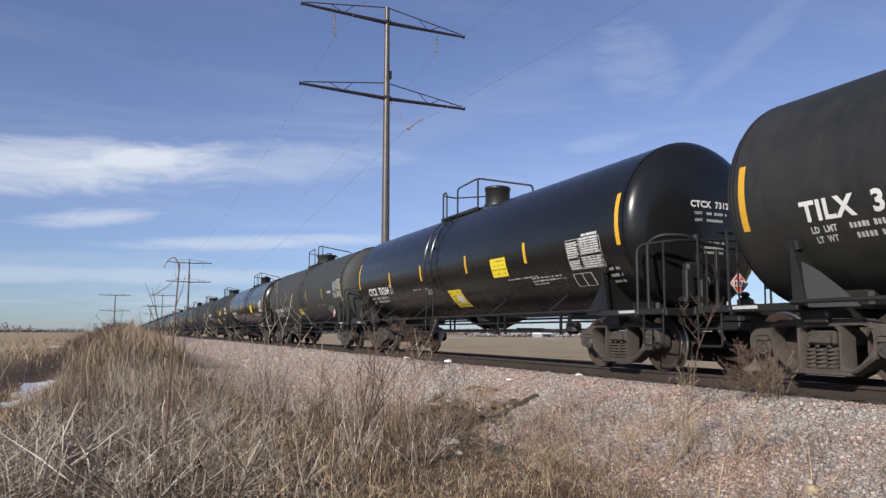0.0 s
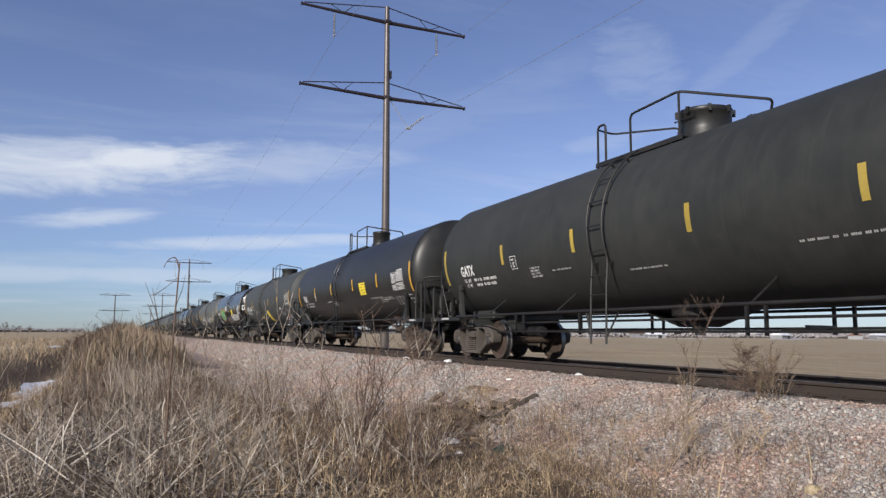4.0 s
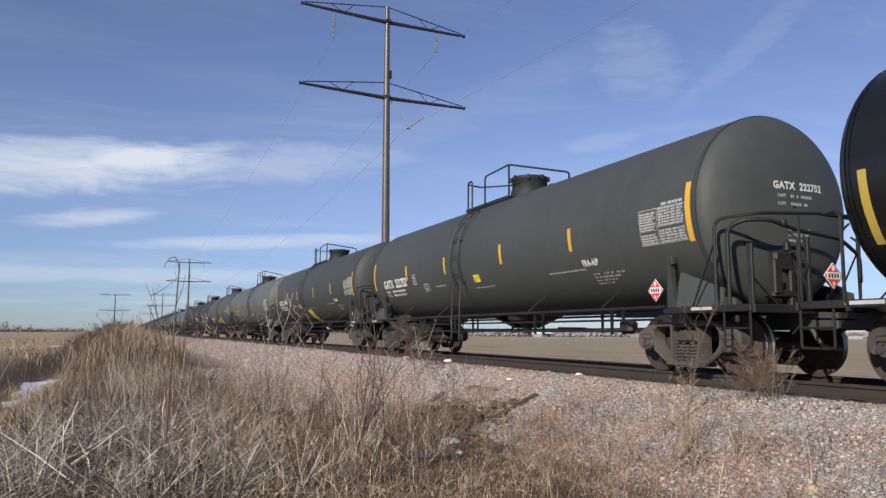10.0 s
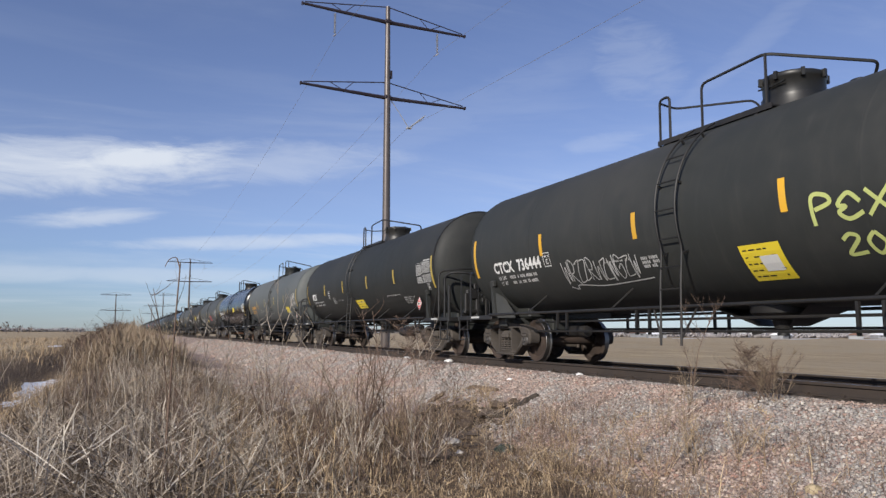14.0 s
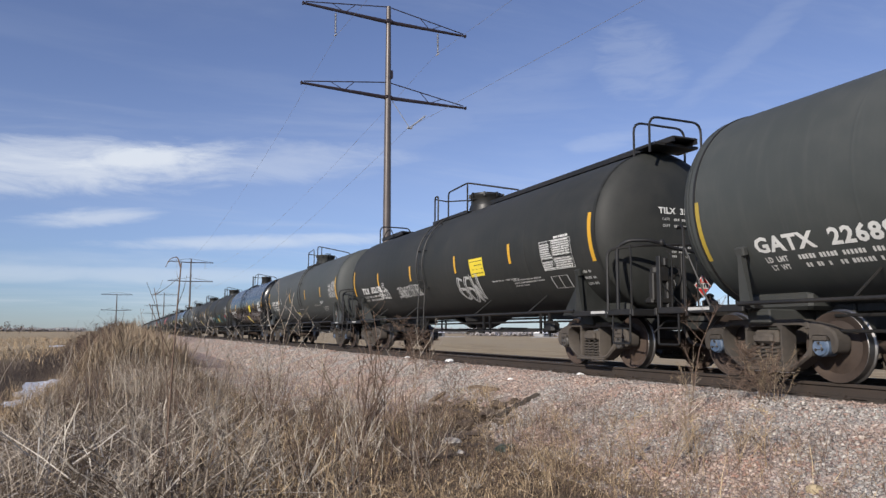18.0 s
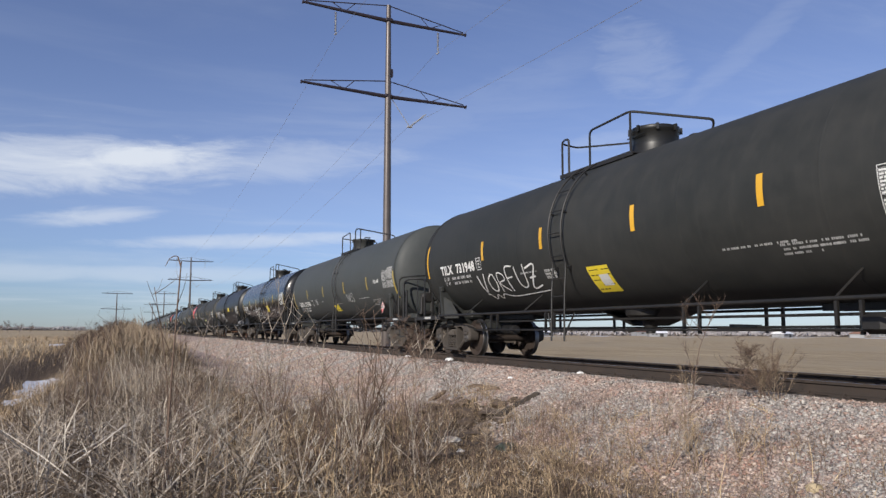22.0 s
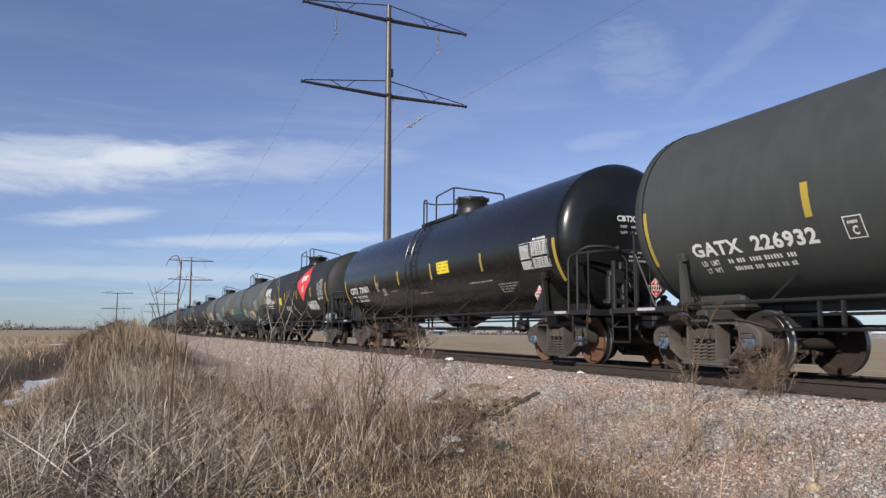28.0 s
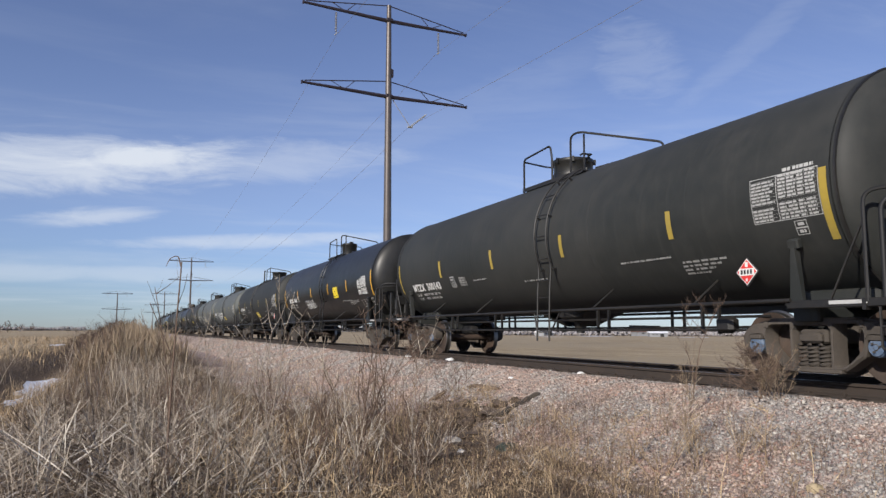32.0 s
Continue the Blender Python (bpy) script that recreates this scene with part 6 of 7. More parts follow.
        part("roof_platform", Shape().box((0, -7.9, ZC + R + 0.03), (1.0, 0.55, 0.05)).mesh("roof_platform", STEEL, 40), car)
    return car


TRAIN = [(build_car(n, *CARS[n]), CARS[n][0]) for n in sorted(CARS)]


# ---- power line ----
def steel_pole(x, y, top, arms, name="transmission_pole"):
    """Tapered steel pole with two long trussed arms across the line."""
    base = lie(x, y)
    pole = new(name)
    pole.matrix_basis = pose(x + 0.25, y, base, 0, -0.4, 4.1)
    tagged(pole, "tall weathered steel transmission pole with two trussed crossarms", "power pole", "poles of the power line")
    h = top - base
    s = Shape().lathe([(0.46, -0.3), (0.46, 0.0), (0.40, h * 0.35), (0.33, h * 0.7), (0.235, h), (0.0, h + 0.02)], 12, "z")
    part("shaft", s.mesh("shaft", GALV, 40), pole)
    for z, half in arms:
        z -= base
        s = Shape()
        for sx in (-1, 1):
            s.tube([(0.2 * sx, 0, z - 0.05), (half * sx, 0, z + 0.12)], 0.21, 8, 0, 0.13)
            # tension rod and its braces
            up = z + 1.55
            s.tube([(0.2 * sx, 0, up), (half * 0.97 * sx, 0, z + 0.32)], 0.055, 6)
            q = lambda f: (f * half * sx, 0, up + (z + 0.32 - up) * f)
            b = lambda f: (f * half * sx, 0, z + 0.05 * f)
            s.tube([q(0.40), b(0.52)], 0.04, 5)
            s.tube([q(0.68), b(0.52)], 0.04, 5)
            s.box((half * sx, 0, z + 0.12), (0.12, 0.3, 0.3))
        s.box((0, 0, z), (0.72, 0.62, 0.36), (0, 0, 0), 0, 0.05)
        part("crossarm", s.mesh("crossarm", DARKSTEEL, 40), pole)
    for z, half in arms:
        z -= base
        for sx in (-1, 1):
            s = Shape()
            prof = []
            if z == arms[0][0] - base:
                zz = z - 0.25
                for k in range(14):
                    prof += [(0.05, zz - 0.15 * k), (0.13, zz - 0.15 * k - 0.06), (0.05, zz - 0.15 * k - 0.08)]
                s.lathe(prof, 8, "z", (half * 0.63 * sx, 0, 0))
                s.box((half * 0.63 * sx, 0, zz - 2.25), (0.1, 0.6, 0.1))
                part("insulator", s.mesh("insulator", GLASSY, 0), pole)
            elif sx > 0:
                a, b, c = Vector((0.4, 0, z - 0.2)), Vector((half * 0.27, 0, z - 2.9)), Vector((half * 0.48, 0, z - 1.3))
                s.tube([a, b], 0.04, 6)
                for k in range(12):
                    p = c.lerp(b, 0.1 + k / 14)
                    q = c.lerp(b, 0.13 + k / 14)
                    s.tube([p, q], 0.10, 8)
                s.tube([c, b], 0.035, 6)
                s.box(tuple(b), (0.5, 0.4, 0.12))
                part("insulator", s.mesh("insulator", GLASSY, 0), pole)
    part("marker_box", Shape().box((0.36, 0.0, h - 7.2), (0.26, 0.4, 0.85), (0, 0, 0), 0, 0.04).mesh("marker_box", DARKSTEEL, 0), pole)
    return pole


LINE = [(14.0, -190.0, 34.1), (14.0, 69.2, 34.1), (14.0, 327.6, 31.2), (14.0, 577.0, 28.6), (14.0, 853.0, 28.9)]
for x, y, top in LINE:
    steel_pole(x, y, top, [(top - 1.6, 9.05), (top - 9.65, 9.05)])
steel_pole(-16.6, 500.0, 23.4, [(22.8, 8.8), (13.2, 8.8)])


def cable(points_from, points_to, sag, radius, label):
    a, b = Vector(points_from), Vector(points_to)
    s = Shape()
    s.tube([a.lerp(b, k / 24) - Vector((0, 0, 4 * sag * (k / 24) * (1 - k / 24))) for k in range(25)], radius, 4)
    ob = new("power_cable", s.mesh("power_cable", WIRE, 60))
    tagged(ob, label, "cable", "cables of the power line")


for (x0, y0, t0), (x1, y1, t1) in zip(LINE, LINE[1:]):
    for dx, dz in ((-5.5, -4.1), (5.5, -4.1), (2.4, -12.5)):
        cable((x0 + dx, y0 + 0.07 * dx, t0 + dz), (x1 + dx, y1 + 0.07 * dx, t1 + dz), 5.0, 0.014, "thin aluminium conductor strung between steel poles")


# ---- ballast, grass and weeds ----
def loose_mesh(name, verts, faces, mats, label, category, smooth=False):
    me = bpy.data.meshes.new(name)
    me.vertices.add(len(verts))
    me.vertices.foreach_set("co", np.asarray(verts, dtype=np.float32).ravel())
    k = faces.shape[1]
    me.loops.add(faces.size)
    me.loops.foreach_set("vertex_index", faces.astype(np.int32).ravel())
    me.polygons.add(len(faces))
    me.polygons.foreach_set("loop_start", np.arange(0, faces.size, k, dtype=np.int32))
    me.materials.append(mats)
    me.update(calc_edges=True)
    ob = new(name, me)
    return tagged(ob, label, category, "", "stuff")


LIE = np.vectorize(lie)


def scatter_stones(count, x0, x1, y0, y1, size, seed, name="ballast_stones"):
    rng = np.random.default_rng(seed)
    x, y = rng.uniform(x0, x1, count), y0 + (y1 - y0) * rng.random(count) ** 1.25
    clear = dug(x, y)
    x, y = x[clear], y[clear]
    count = len(x)
    r = rng.uniform(0.6, 1.25, count) ** 1.5 * size
    z = LIE(x, y) + r * rng.uniform(-0.35, 0.3, count)
    corner = np.array([(i, j, k) for k in (-1, 1) for j in (-1, 1) for i in (-1, 1)], float)
    v = corner[None] * rng.uniform(0.45, 1.0, (count, 8, 3)) * np.stack([rng.uniform(0.7, 1.3, count), rng.uniform(0.7, 1.3, count), rng.uniform(0.5, 0.95, count)], 1)[:, None]
    a, b = rng.uniform(0, 6.28, count), rng.uniform(-0.9, 0.9, count)
    ca, sa, cb, sb = np.cos(a), np.sin(a), np.cos(b), np.sin(b)
    vx, vy, vz = v[..., 0], v[..., 1], v[..., 2]
    vy, vz = vy * cb[:, None] - vz * sb[:, None], vy * sb[:, None] + vz * cb[:, None]
    vx, vy = vx * ca[:, None] - vy * sa[:, None], vx * sa[:, None] + vy * ca[:, None]
    v = np.stack([vx, vy, vz], -1) * r[:, None, None] + np.stack([x, y, z], 1)[:, None]
    q = np.array([(0, 2, 3, 1), (4, 5, 7, 6), (0, 1, 5, 4), (2, 6, 7, 3), (0, 4, 6, 2), (1, 3, 7, 5)])
    f = (q[None] + 8 * np.arange(count)[:, None, None]).reshape(-1, 4)
    loose_mesh(name, v.reshape(-1, 3), f, STONE, "loose pink and grey crushed ballast stones on the slope", "ballast")


def weedy_edge(y):
    """How far up the slope soil and weeds reach beside the hollow."""
    return np.interp(y, (8.1, 10.95, 14.5, 16.0), (-4.76, -3.75, -3.65, -4.3))


def dug(x, y):
    """True where the ballast lies undisturbed round the dug-out hollow."""
    fray = np.array([noise.noise((float(a) * 1.7, float(b) * 1.3, 5.0)) + 0.7 * noise.noise((float(a) * 4.5, float(b) * 3.5, 6.0)) for a, b in zip(x, y)])
    soil = (x < weedy_edge(y) + 0.25 * fray) & (y > 8.2) & (y < 15.5)
    return (((x + 3.75) / 0.75) ** 2 + ((y - 12.1) / 1.7) ** 2 + fray * 1.6 > 1.0) & ~soil



scatter_stones(60000, -4.6, -1.15, 2.5, 15, 0.0195, 1)
scatter_stones(32000, -4.4, -1.15, 13, 34, 0.026, 2)
scatter_stones(9000, -6.4, -4.3, 13, 34, 0.022, 6)
scatter_stones(9000, -4.2, -1.15, 30, 80, 0.045, 3)
scatter_stones(2500, -0.6, 0.6, 4, 30, 0.03, 4)


def stalks(name, count, x0, x1, y0, y1, tall, width, tilt, kink, mat, label, seed, near=1.2, patch_low=0.15, keep=None, twigs=0, flat=False):
    """Many thin dry stalks: each leans its own way, and a share of them is snapped and folded over."""
    rng = np.random.default_rng(seed)
    x, y = rng.uniform(x0, x1, count), y0 + (y1 - y0) * rng.random(count) ** near
    patchy = np.array([noise.noise((float(a) * 1.1, float(b) * 0.7, seed)) + 0.6 * noise.noise((float(a) * 3.1, float(b) * 2.3, seed)) for a, b in zip(x, y)])
    ok = (rng.random(count) < np.clip(0.62 + patchy * 1.5, patch_low, 1.0)) & (np.hypot(x + 9.16, y) > 3.0)
    if keep is not None:
        ok &= keep(x, y, rng)
    # few weeds take root on the gravel beyond the near grass
    ok &= ~((x > -6.7 + 0.4 * patchy) & (y > 12.0) & (x < -3.0) & (rng.random(count) > 0.35))
    x, y, patchy = x[ok], y[ok], patchy[ok]
    count = len(x)
    length = rng.uniform(tall[0], tall[1], count) * (1 + 0.4 * np.clip(patchy, -0.7, 0.7))
    # a trodden strip where the grass stays short
    length *= np.where((np.abs((x + 6.9) - 0.47 * (y - 4.8)) < 0.55) & (y < 11), 0.35, 1.0)
    lean, way = np.minimum(np.abs(rng.normal(0, tilt, count)), 1.5), rng.uniform(0, 6.283, count)
    if flat:
        lean = rng.uniform(0.9, 1.5, count)
    snapped = rng.random(count) < kink
    cut = np.where(snapped, rng.uniform(0.2, 0.7, count), 0.55)
    lean2 = np.where(snapped, rng.uniform(0.9, 2.2, count), lean + rng.normal(0.12, 0.16, count))
    way2 = np.where(snapped, rng.uniform(0, 6.283, count), way + rng.normal(0, 0.25, count))
    aim3 = lambda l, w: np.stack([np.sin(l) * np.cos(w), np.sin(l) * np.sin(w), np.cos(l)], 1)
    ground = LIE(x, y)
    # fallen stalks rest on the mat of grass
    p0 = np.stack([x, y, ground - 0.02 + (rng.random(count) ** 2 * 0.28 if flat else 0.0)], 1)
    p1 = p0 + aim3(lean, way) * (length * cut)[:, None]
    p2 = p1 + aim3(lean2, way2) * (length * (1 - cut))[:, None]
    for p in (p1, p2):
        p[:, 2] = np.maximum(p[:, 2], ground + 0.012 + 0.03 * rng.random(count))
    turn = rng.uniform(0, 6.283, count)
    side = np.stack([np.cos(turn), np.sin(turn), np.zeros(count)], 1) * (rng.uniform(width[0], width[1], count) / 2)[:, None]
    verts = np.stack([p0 - side, p0 + side, p1 - side * 0.85, p1 + side * 0.85, p2 - side * 0.4, p2 + side * 0.4], 1)
    f = (np.array([(0, 1, 3, 2), (2, 3, 5, 4)])[None] + 6 * np.arange(count)[:, None, None]).reshape(-1, 4)
    verts = verts.reshape(-1, 3)
    for k in range(twigs):
        # a side shoot from somewhere along the stalk
        t = rng.uniform(0.25, 0.95, count)[:, None]
        start = np.where(t < 0.55, p0 + (p1 - p0) * t / 0.55, p1 + (p2 - p1) * (t - 0.55) / 0.45)
        d = aim3(rng.uniform(0.45, 1.5, count), rng.uniform(0, 6.283, count))
        size = (length * rng.uniform(0.15, 0.45, count))[:, None]
        mid = start + d * size * 0.55
        end = mid + (d + rng.normal(0, 0.35, (count, 3))) * size * 0.5
        end[:, 2] = np.maximum(end[:, 2], ground + 0.01)
        more = np.stack([start - side * 0.5, start + side * 0.5, mid - side * 0.45, mid + side * 0.45, end - side * 0.25, end + side * 0.25], 1)
        f = np.concatenate([f, (np.array([(0, 1, 3, 2), (2, 3, 5, 4)])[None] + 6 * np.arange(count)[:, None, None]).reshape(-1, 4) + len(verts)])
        verts = np.concatenate([verts, more.reshape(-1, 3)])
    loose_mesh(name, verts, f, mat, label, "grass")


toe = lambda x, y, rng: rng.random(len(x)) < np.clip((-x - 3.1) / 1.4, 0.03, 1)
stalks("dry_grass", 6500, -8.3, -4.0, 5.5, 18, (0.05, 0.18), (0.006, 0.011), 1.0, 0.35, STRAW, "dense dry tan grass along the verge", 11, twigs=1)
stalks("dry_grass", 4500, -11.5, -8.0, 6.5, 19, (0.05, 0.22), (0.006, 0.012), 1.0, 0.5, DULL, "dull brown matted grass along the verge", 41, twigs=2)
stalks("dry_grass", 500, -11.5, -7.2, 8.0, 18, (0.15, 0.50), (0.008, 0.014), 0.75, 0.5, GREYSTALK, "bleached grey-tan weed stalks", 12, twigs=4)
stalks("dry_grass", 520, -9.2, -4.6, 7.0, 18, (0.2, 0.7), (0.008, 0.014), 0.4, 0.3, BARK, "thin brown branching stems", 24, twigs=5)
stalks("dry_grass", 380, -9.0, -4.6, 7.0, 17, (0.2, 0.6), (0.008, 0.013), 0.45, 0.35, PALESTALK, "thin pale branching stems", 26, twigs=5)
stalks("dry_grass", 450, -8.6, -6.6, 7.0, 13, (0.2, 0.6), (0.007, 0.013), 0.6, 0.5, STRAW, "upright tan grass stalks", 37, twigs=1)
stalks("dry_grass", 340, -11.0, -7.3, 9.0, 26, (0.5, 1.2), (0.008, 0.014), 0.28, 0.35, GREYSTALK, "tall upright bleached stalks", 13, twigs=2)
stalks("fallen_stalks", 2100, -11.2, -7.2, 7.0, 14.5, (0.3, 1.0), (0.008, 0.020), 1.35, 0.35, GREYSTALK, "broken bleached stalks lying over one another", 14, flat=True)
stalks("fallen_stalks", 210, -10.9, -7.4, 7.2, 13.0, (0.5, 1.2), (0.014, 0.026), 1.3, 0.3, PALESTALK, "thick bleached stalks lying on the grass", 34, 1.0, 0.3, flat=True)
stalks("fallen_stalks", 110, -10.9, -7.6, 7.2, 12.0, (0.4, 0.9), (0.012, 0.022), 0.3, 0.6, PALESTALK, "thick bleached stubs", 35, 1.0, 0.3)
stalks("fallen_stalks", 330, -11.5, -7.4, 6.6, 12.5, (0.35, 0.8), (0.009, 0.018), 0.4, 0.75, GREYSTALK, "snapped bleached stalks", 27)
stalks("weed_litter", 9000, -8.6, -4.2, 6.6, 17, (0.06, 0.26), (0.006, 0.011), 0.9, 0.95, STRAW, "curled bits of dry weed over dark soil", 38, 1.1, twigs=1)
stalks("weed_litter", 3200, -8.6, -4.2, 6.6, 17, (0.06, 0.30), (0.006, 0.011), 0.8, 0.95, BARK, "curled brown bits of dry weed", 39, 1.1, twigs=2)
stalks("weed_litter", 1100, -8.6, -4.2, 6.6, 15, (0.08, 0.30), (0.007, 0.012), 0.8, 0.95, PALESTALK, "curled pale bits of dry weed", 40, 1.1)
stalks("fallen_stalks", 3000, -8.4, -4.0, 6.0, 18, (0.15, 0.45), (0.007, 0.013), 1.1, 0.3, STRAW, "matted broken dry grass", 15, twigs=1, flat=True)
stalks("fallen_stalks", 3000, -11.5, -8.0, 6.5, 18, (0.2, 0.6), (0.008, 0.015), 1.1, 0.4, DULL, "matted brown broken stems", 42, twigs=1, flat=True)
stalks("dry_grass", 14000, -6.4, -3.1, 3.0, 14, (0.04, 0.17), (0.005, 0.010), 0.9, 0.3, STRAW, "short dry grass at the foot of the ballast", 16, 1.0, 0.1, toe)
stalks("dry_grass", 1500, -5.8, -2.3, 3.8, 10, (0.12, 0.45), (0.004, 0.007), 0.5, 0.25, BARK, "thin brown stems standing in the gravel", 25, 1.0, 0.1, None, 7)
stalks("dry_grass", 900, -5.6, -2.8, 3.6, 10, (0.12, 0.42), (0.004, 0.007), 0.6, 0.3, STRAW, "thin tan stems standing in the gravel", 28, 1.0, 0.1, None, 6)
weedy = lambda x, y, rng: x < weedy_edge(y)
stalks("weed_litter", 5200, -6.3, -3.6, 8.2, 15.5, (0.06, 0.28), (0.007, 0.013), 1.0, 0.9, DULL, "dark brown weed litter on bare soil", 45, 1.0, 0.3, weedy, 2)
stalks("weed_litter", 3200, -6.3, -3.6, 8.2, 15.5, (0.08, 0.32), (0.006, 0.012), 0.9, 0.9, BARK, "dark curled weed stems on bare soil", 46, 1.0, 0.3, weedy, 3)
heap = lambda x, y, rng: ((x + 3.15) / 0.55) ** 2 + ((y - 13.0) / 0.95) ** 2 < rng.uniform(0.3, 1.2, len(x))
stalks("dry_grass", 3600, -3.8, -2.5, 11.9, 14.2, (0.08, 0.24), (0.005, 0.010), 1.0, 0.6, STRAW, "heap of matted tan grass beside rotten timber", 47, 1.0, 0.5, heap, 1)
stalks("dry_reeds", 6500, -11.4, -4.6, 16, 48, (0.12, 0.40), (0.007, 0.012), 0.8, 0.45, STRAW, "dry grass along the verge", 17, twigs=2)
stalks("dry_reeds", 8000, -11.4, -5.6, 16, 48, (0.12, 0.45), (0.008, 0.014), 0.8, 0.5, DULL, "brown dry weeds along the verge", 43, twigs=3)
stalks("dry_reeds", 650, -9.2, -8.2, 12.5, 22, (0.3, 0.8), (0.007, 0.011), 0.35, 0.4, GREYSTALK, "stand of upright bleached reeds", 44)
stalks("dry_reeds", 2200, -11.2, -6.0, 16, 42, (0.2, 0.6), (0.008, 0.014), 0.7, 0.5, BARK, "brown weeds along the verge", 29, twigs=4)
stalks("dry_reeds", 1200, -9.6, -7.2, 20, 46, (0.4, 0.95), (0.008, 0.013), 0.4, 0.4, GREYSTALK, "tall dry reeds along the verge", 18, twigs=1)
stalks("dry_reeds", 12000, -11.2, -6.7, 34, 140, (0.5, 1.5), (0.022, 0.045), 0.4, 0.25, REED, "thick stand of dry reeds up the line", 19, 1.4, twigs=1)
stalks("low_brush", 1300, -12.0, -9.6, 40, 120, (0.8, 1.9), (0.016, 0.03), 0.45, 0.1, BARK, "bare brown brush up the line", 30, 1.4, twigs=9)
stalks("dry_grass", 9000, -20, -13.2, 12, 70, (0.12, 0.42), (0.010, 0.020), 0.8, 0.4, DULL, "brown dry grass beyond the ditch", 20)
stalks("dry_grass", 5000, -30, -13.0, 50, 180, (0.2, 0.6), (0.03, 0.07), 0.5, 0.3, STRAW, "dry grass at the edge of the field", 21)
stalks("dry_grass", 6000, 3.6, 8.0, 2, 70, (0.1, 0.3), (0.01, 0.02), 0.6, 0.3, STRAW, "short dry grass beyond the track", 22)
stalks("dry_grass", 1300, -4.8, -3.0, 10.4, 14.2, (0.05, 0.18), (0.004, 0.008), 0.9, 0.4, STRAW, "dry grass round bare soil on the slope", 23, 1.0, twigs=2)


stalks("dry_grass", 3200, -5.4, -3.3, 9, 40, (0.15, 0.5), (0.005, 0.010), 0.5, 0.3, STRAW, "thin tan weeds at the ballast foot", 31, 1.3, 0.1, None, 5)
stalks("dry_grass", 1500, -5.2, -3.0, 8, 34, (0.2, 0.55), (0.005, 0.009), 0.45, 0.3, BARK, "thin brown weeds at the ballast foot", 32, 1.3, 0.1, None, 6)
stalks("dry_grass", 2600, -13.2, -11.2, 17, 34, (0.15, 0.45), (0.008, 0.014), 0.6, 0.4, STRAW, "dry grass on the ditch bank", 33, 1.0, 0.1, None, 2)


stalks("dry_grass", 7000, -12.0, -4.2, -9, 6, (0.05, 0.25), (0.006, 0.011), 0.9, 0.35, STRAW, "dry tan grass on the verge", 36, 1.0)


def weed(seed, tall, spread, limbs, twigs, mat, curl=0.0, thick=0.009):
    """A dead branching weed: stem, side shoots and twigs."""
    rng = random.Random(seed)
    s = Shape()

    def shoot(p, way, length, r, depth):
        pts, q = [p], p
        d = way.normalized()
        k = 5 if depth < 2 else 3
        for i in range(k):
            d = (d + Vector((rng.uniform(-1, 1), rng.uniform(-1, 1), rng.uniform(-0.5, 0.8))) * (0.13 + 0.06 * depth)).normalized()
            if curl and i > 2 and depth < 2:
                d = (d + Vector((curl * 0.8, -curl * 0.4, -0.55 * abs(curl)))).normalized()
            q = q + d * length / k
            pts.append(q)
        s.tube(pts, r, 4 if depth < 2 else 3, 0, r * 0.35, False)
        if depth >= 3:
            return
        n = (limbs, twigs, max(1, twigs // 2))[depth]
        for i in range(n):
            t = rng.uniform(0.22 if depth == 0 else 0.3, 1.0)
            j = min(k - 1, int(t * k))
            base = pts[j].lerp(pts[j + 1], t * k - j)
            a = rng.uniform(0, 6.283)
            out = Vector((math.cos(a), math.sin(a), rng.uniform(0.3, 1.3) / max(0.2, spread)))
            shoot(base, out, length * rng.uniform(0.28, 0.55) * (1.1 - 0.45 * t), max(0.0020, r * 0.55), depth + 1)
    shoot(Vector((0, 0, -0.05)), Vector((rng.uniform(-0.15, 0.15), rng.uniform(-0.15, 0.15), 1)), tall, thick, 0)
    return s.mesh("dry_weed", mat, 0)


def shrub(seed, stems, tall, spread, mat, thick=0.009, shoots=5, fine=2):
    """A dead many-stemmed weed: curved stems that fan out from one root, with forked side shoots."""
    rng = random.Random(seed)
    s = Shape()
    for i in range(stems):
        a, lean = rng.uniform(0, 6.283), spread * rng.uniform(0.25, 1.0)
        long = tall * rng.uniform(0.6, 1.05)
        p, pts = Vector((rng.uniform(-0.04, 0.04), rng.uniform(-0.04, 0.04), -0.05)), []
        bend = rng.uniform(-0.5, 0.3)
        for k in range(8):
            pts.append(p.copy())
            tilt = lean * (1 + bend * k / 7)
            p = p + Vector((math.cos(a) * math.sin(tilt), math.sin(a) * math.sin(tilt), math.cos(tilt))) * long / 7 + Vector((rng.uniform(-1, 1), rng.uniform(-1, 1), 0)) * 0.02 * tall
            a += rng.uniform(-0.12, 0.12)
        s.tube(pts, thick * rng.uniform(0.7, 1.1), 5, 0, thick * 0.3, False)
        for j in range(shoots):
            t = rng.uniform(2.0, 6.6)
            q = pts[int(t)].lerp(pts[int(t) + 1], t % 1)
            b = a + rng.uniform(-1.6, 1.6)
            size = long * rng.uniform(0.12, 0.34) * (1.15 - t / 9)
            d = Vector((math.cos(b) * 0.7, math.sin(b) * 0.7, rng.uniform(0.4, 1.1))).normalized()
            mid, end = q + d * size * 0.5, q + d * size + Vector((0, 0, size * rng.uniform(0.0, 0.3)))
            s.tube([q, mid, end], thick * 0.5, 4, 0, thick * 0.2, False)
            for f in range(fine):
                c = rng.uniform(0, 6.283)
                g = mid.lerp(end, rng.uniform(-0.4, 1.0))
                s.tube([g, g + Vector((math.cos(c) * 0.6, math.sin(c) * 0.6, rng.uniform(0.1, 0.8))) * size * rng.uniform(0.25, 0.5)], thick * 0.32, 3, 0, thick * 0.15, False)
    return s.mesh("dry_weed", mat, 0)


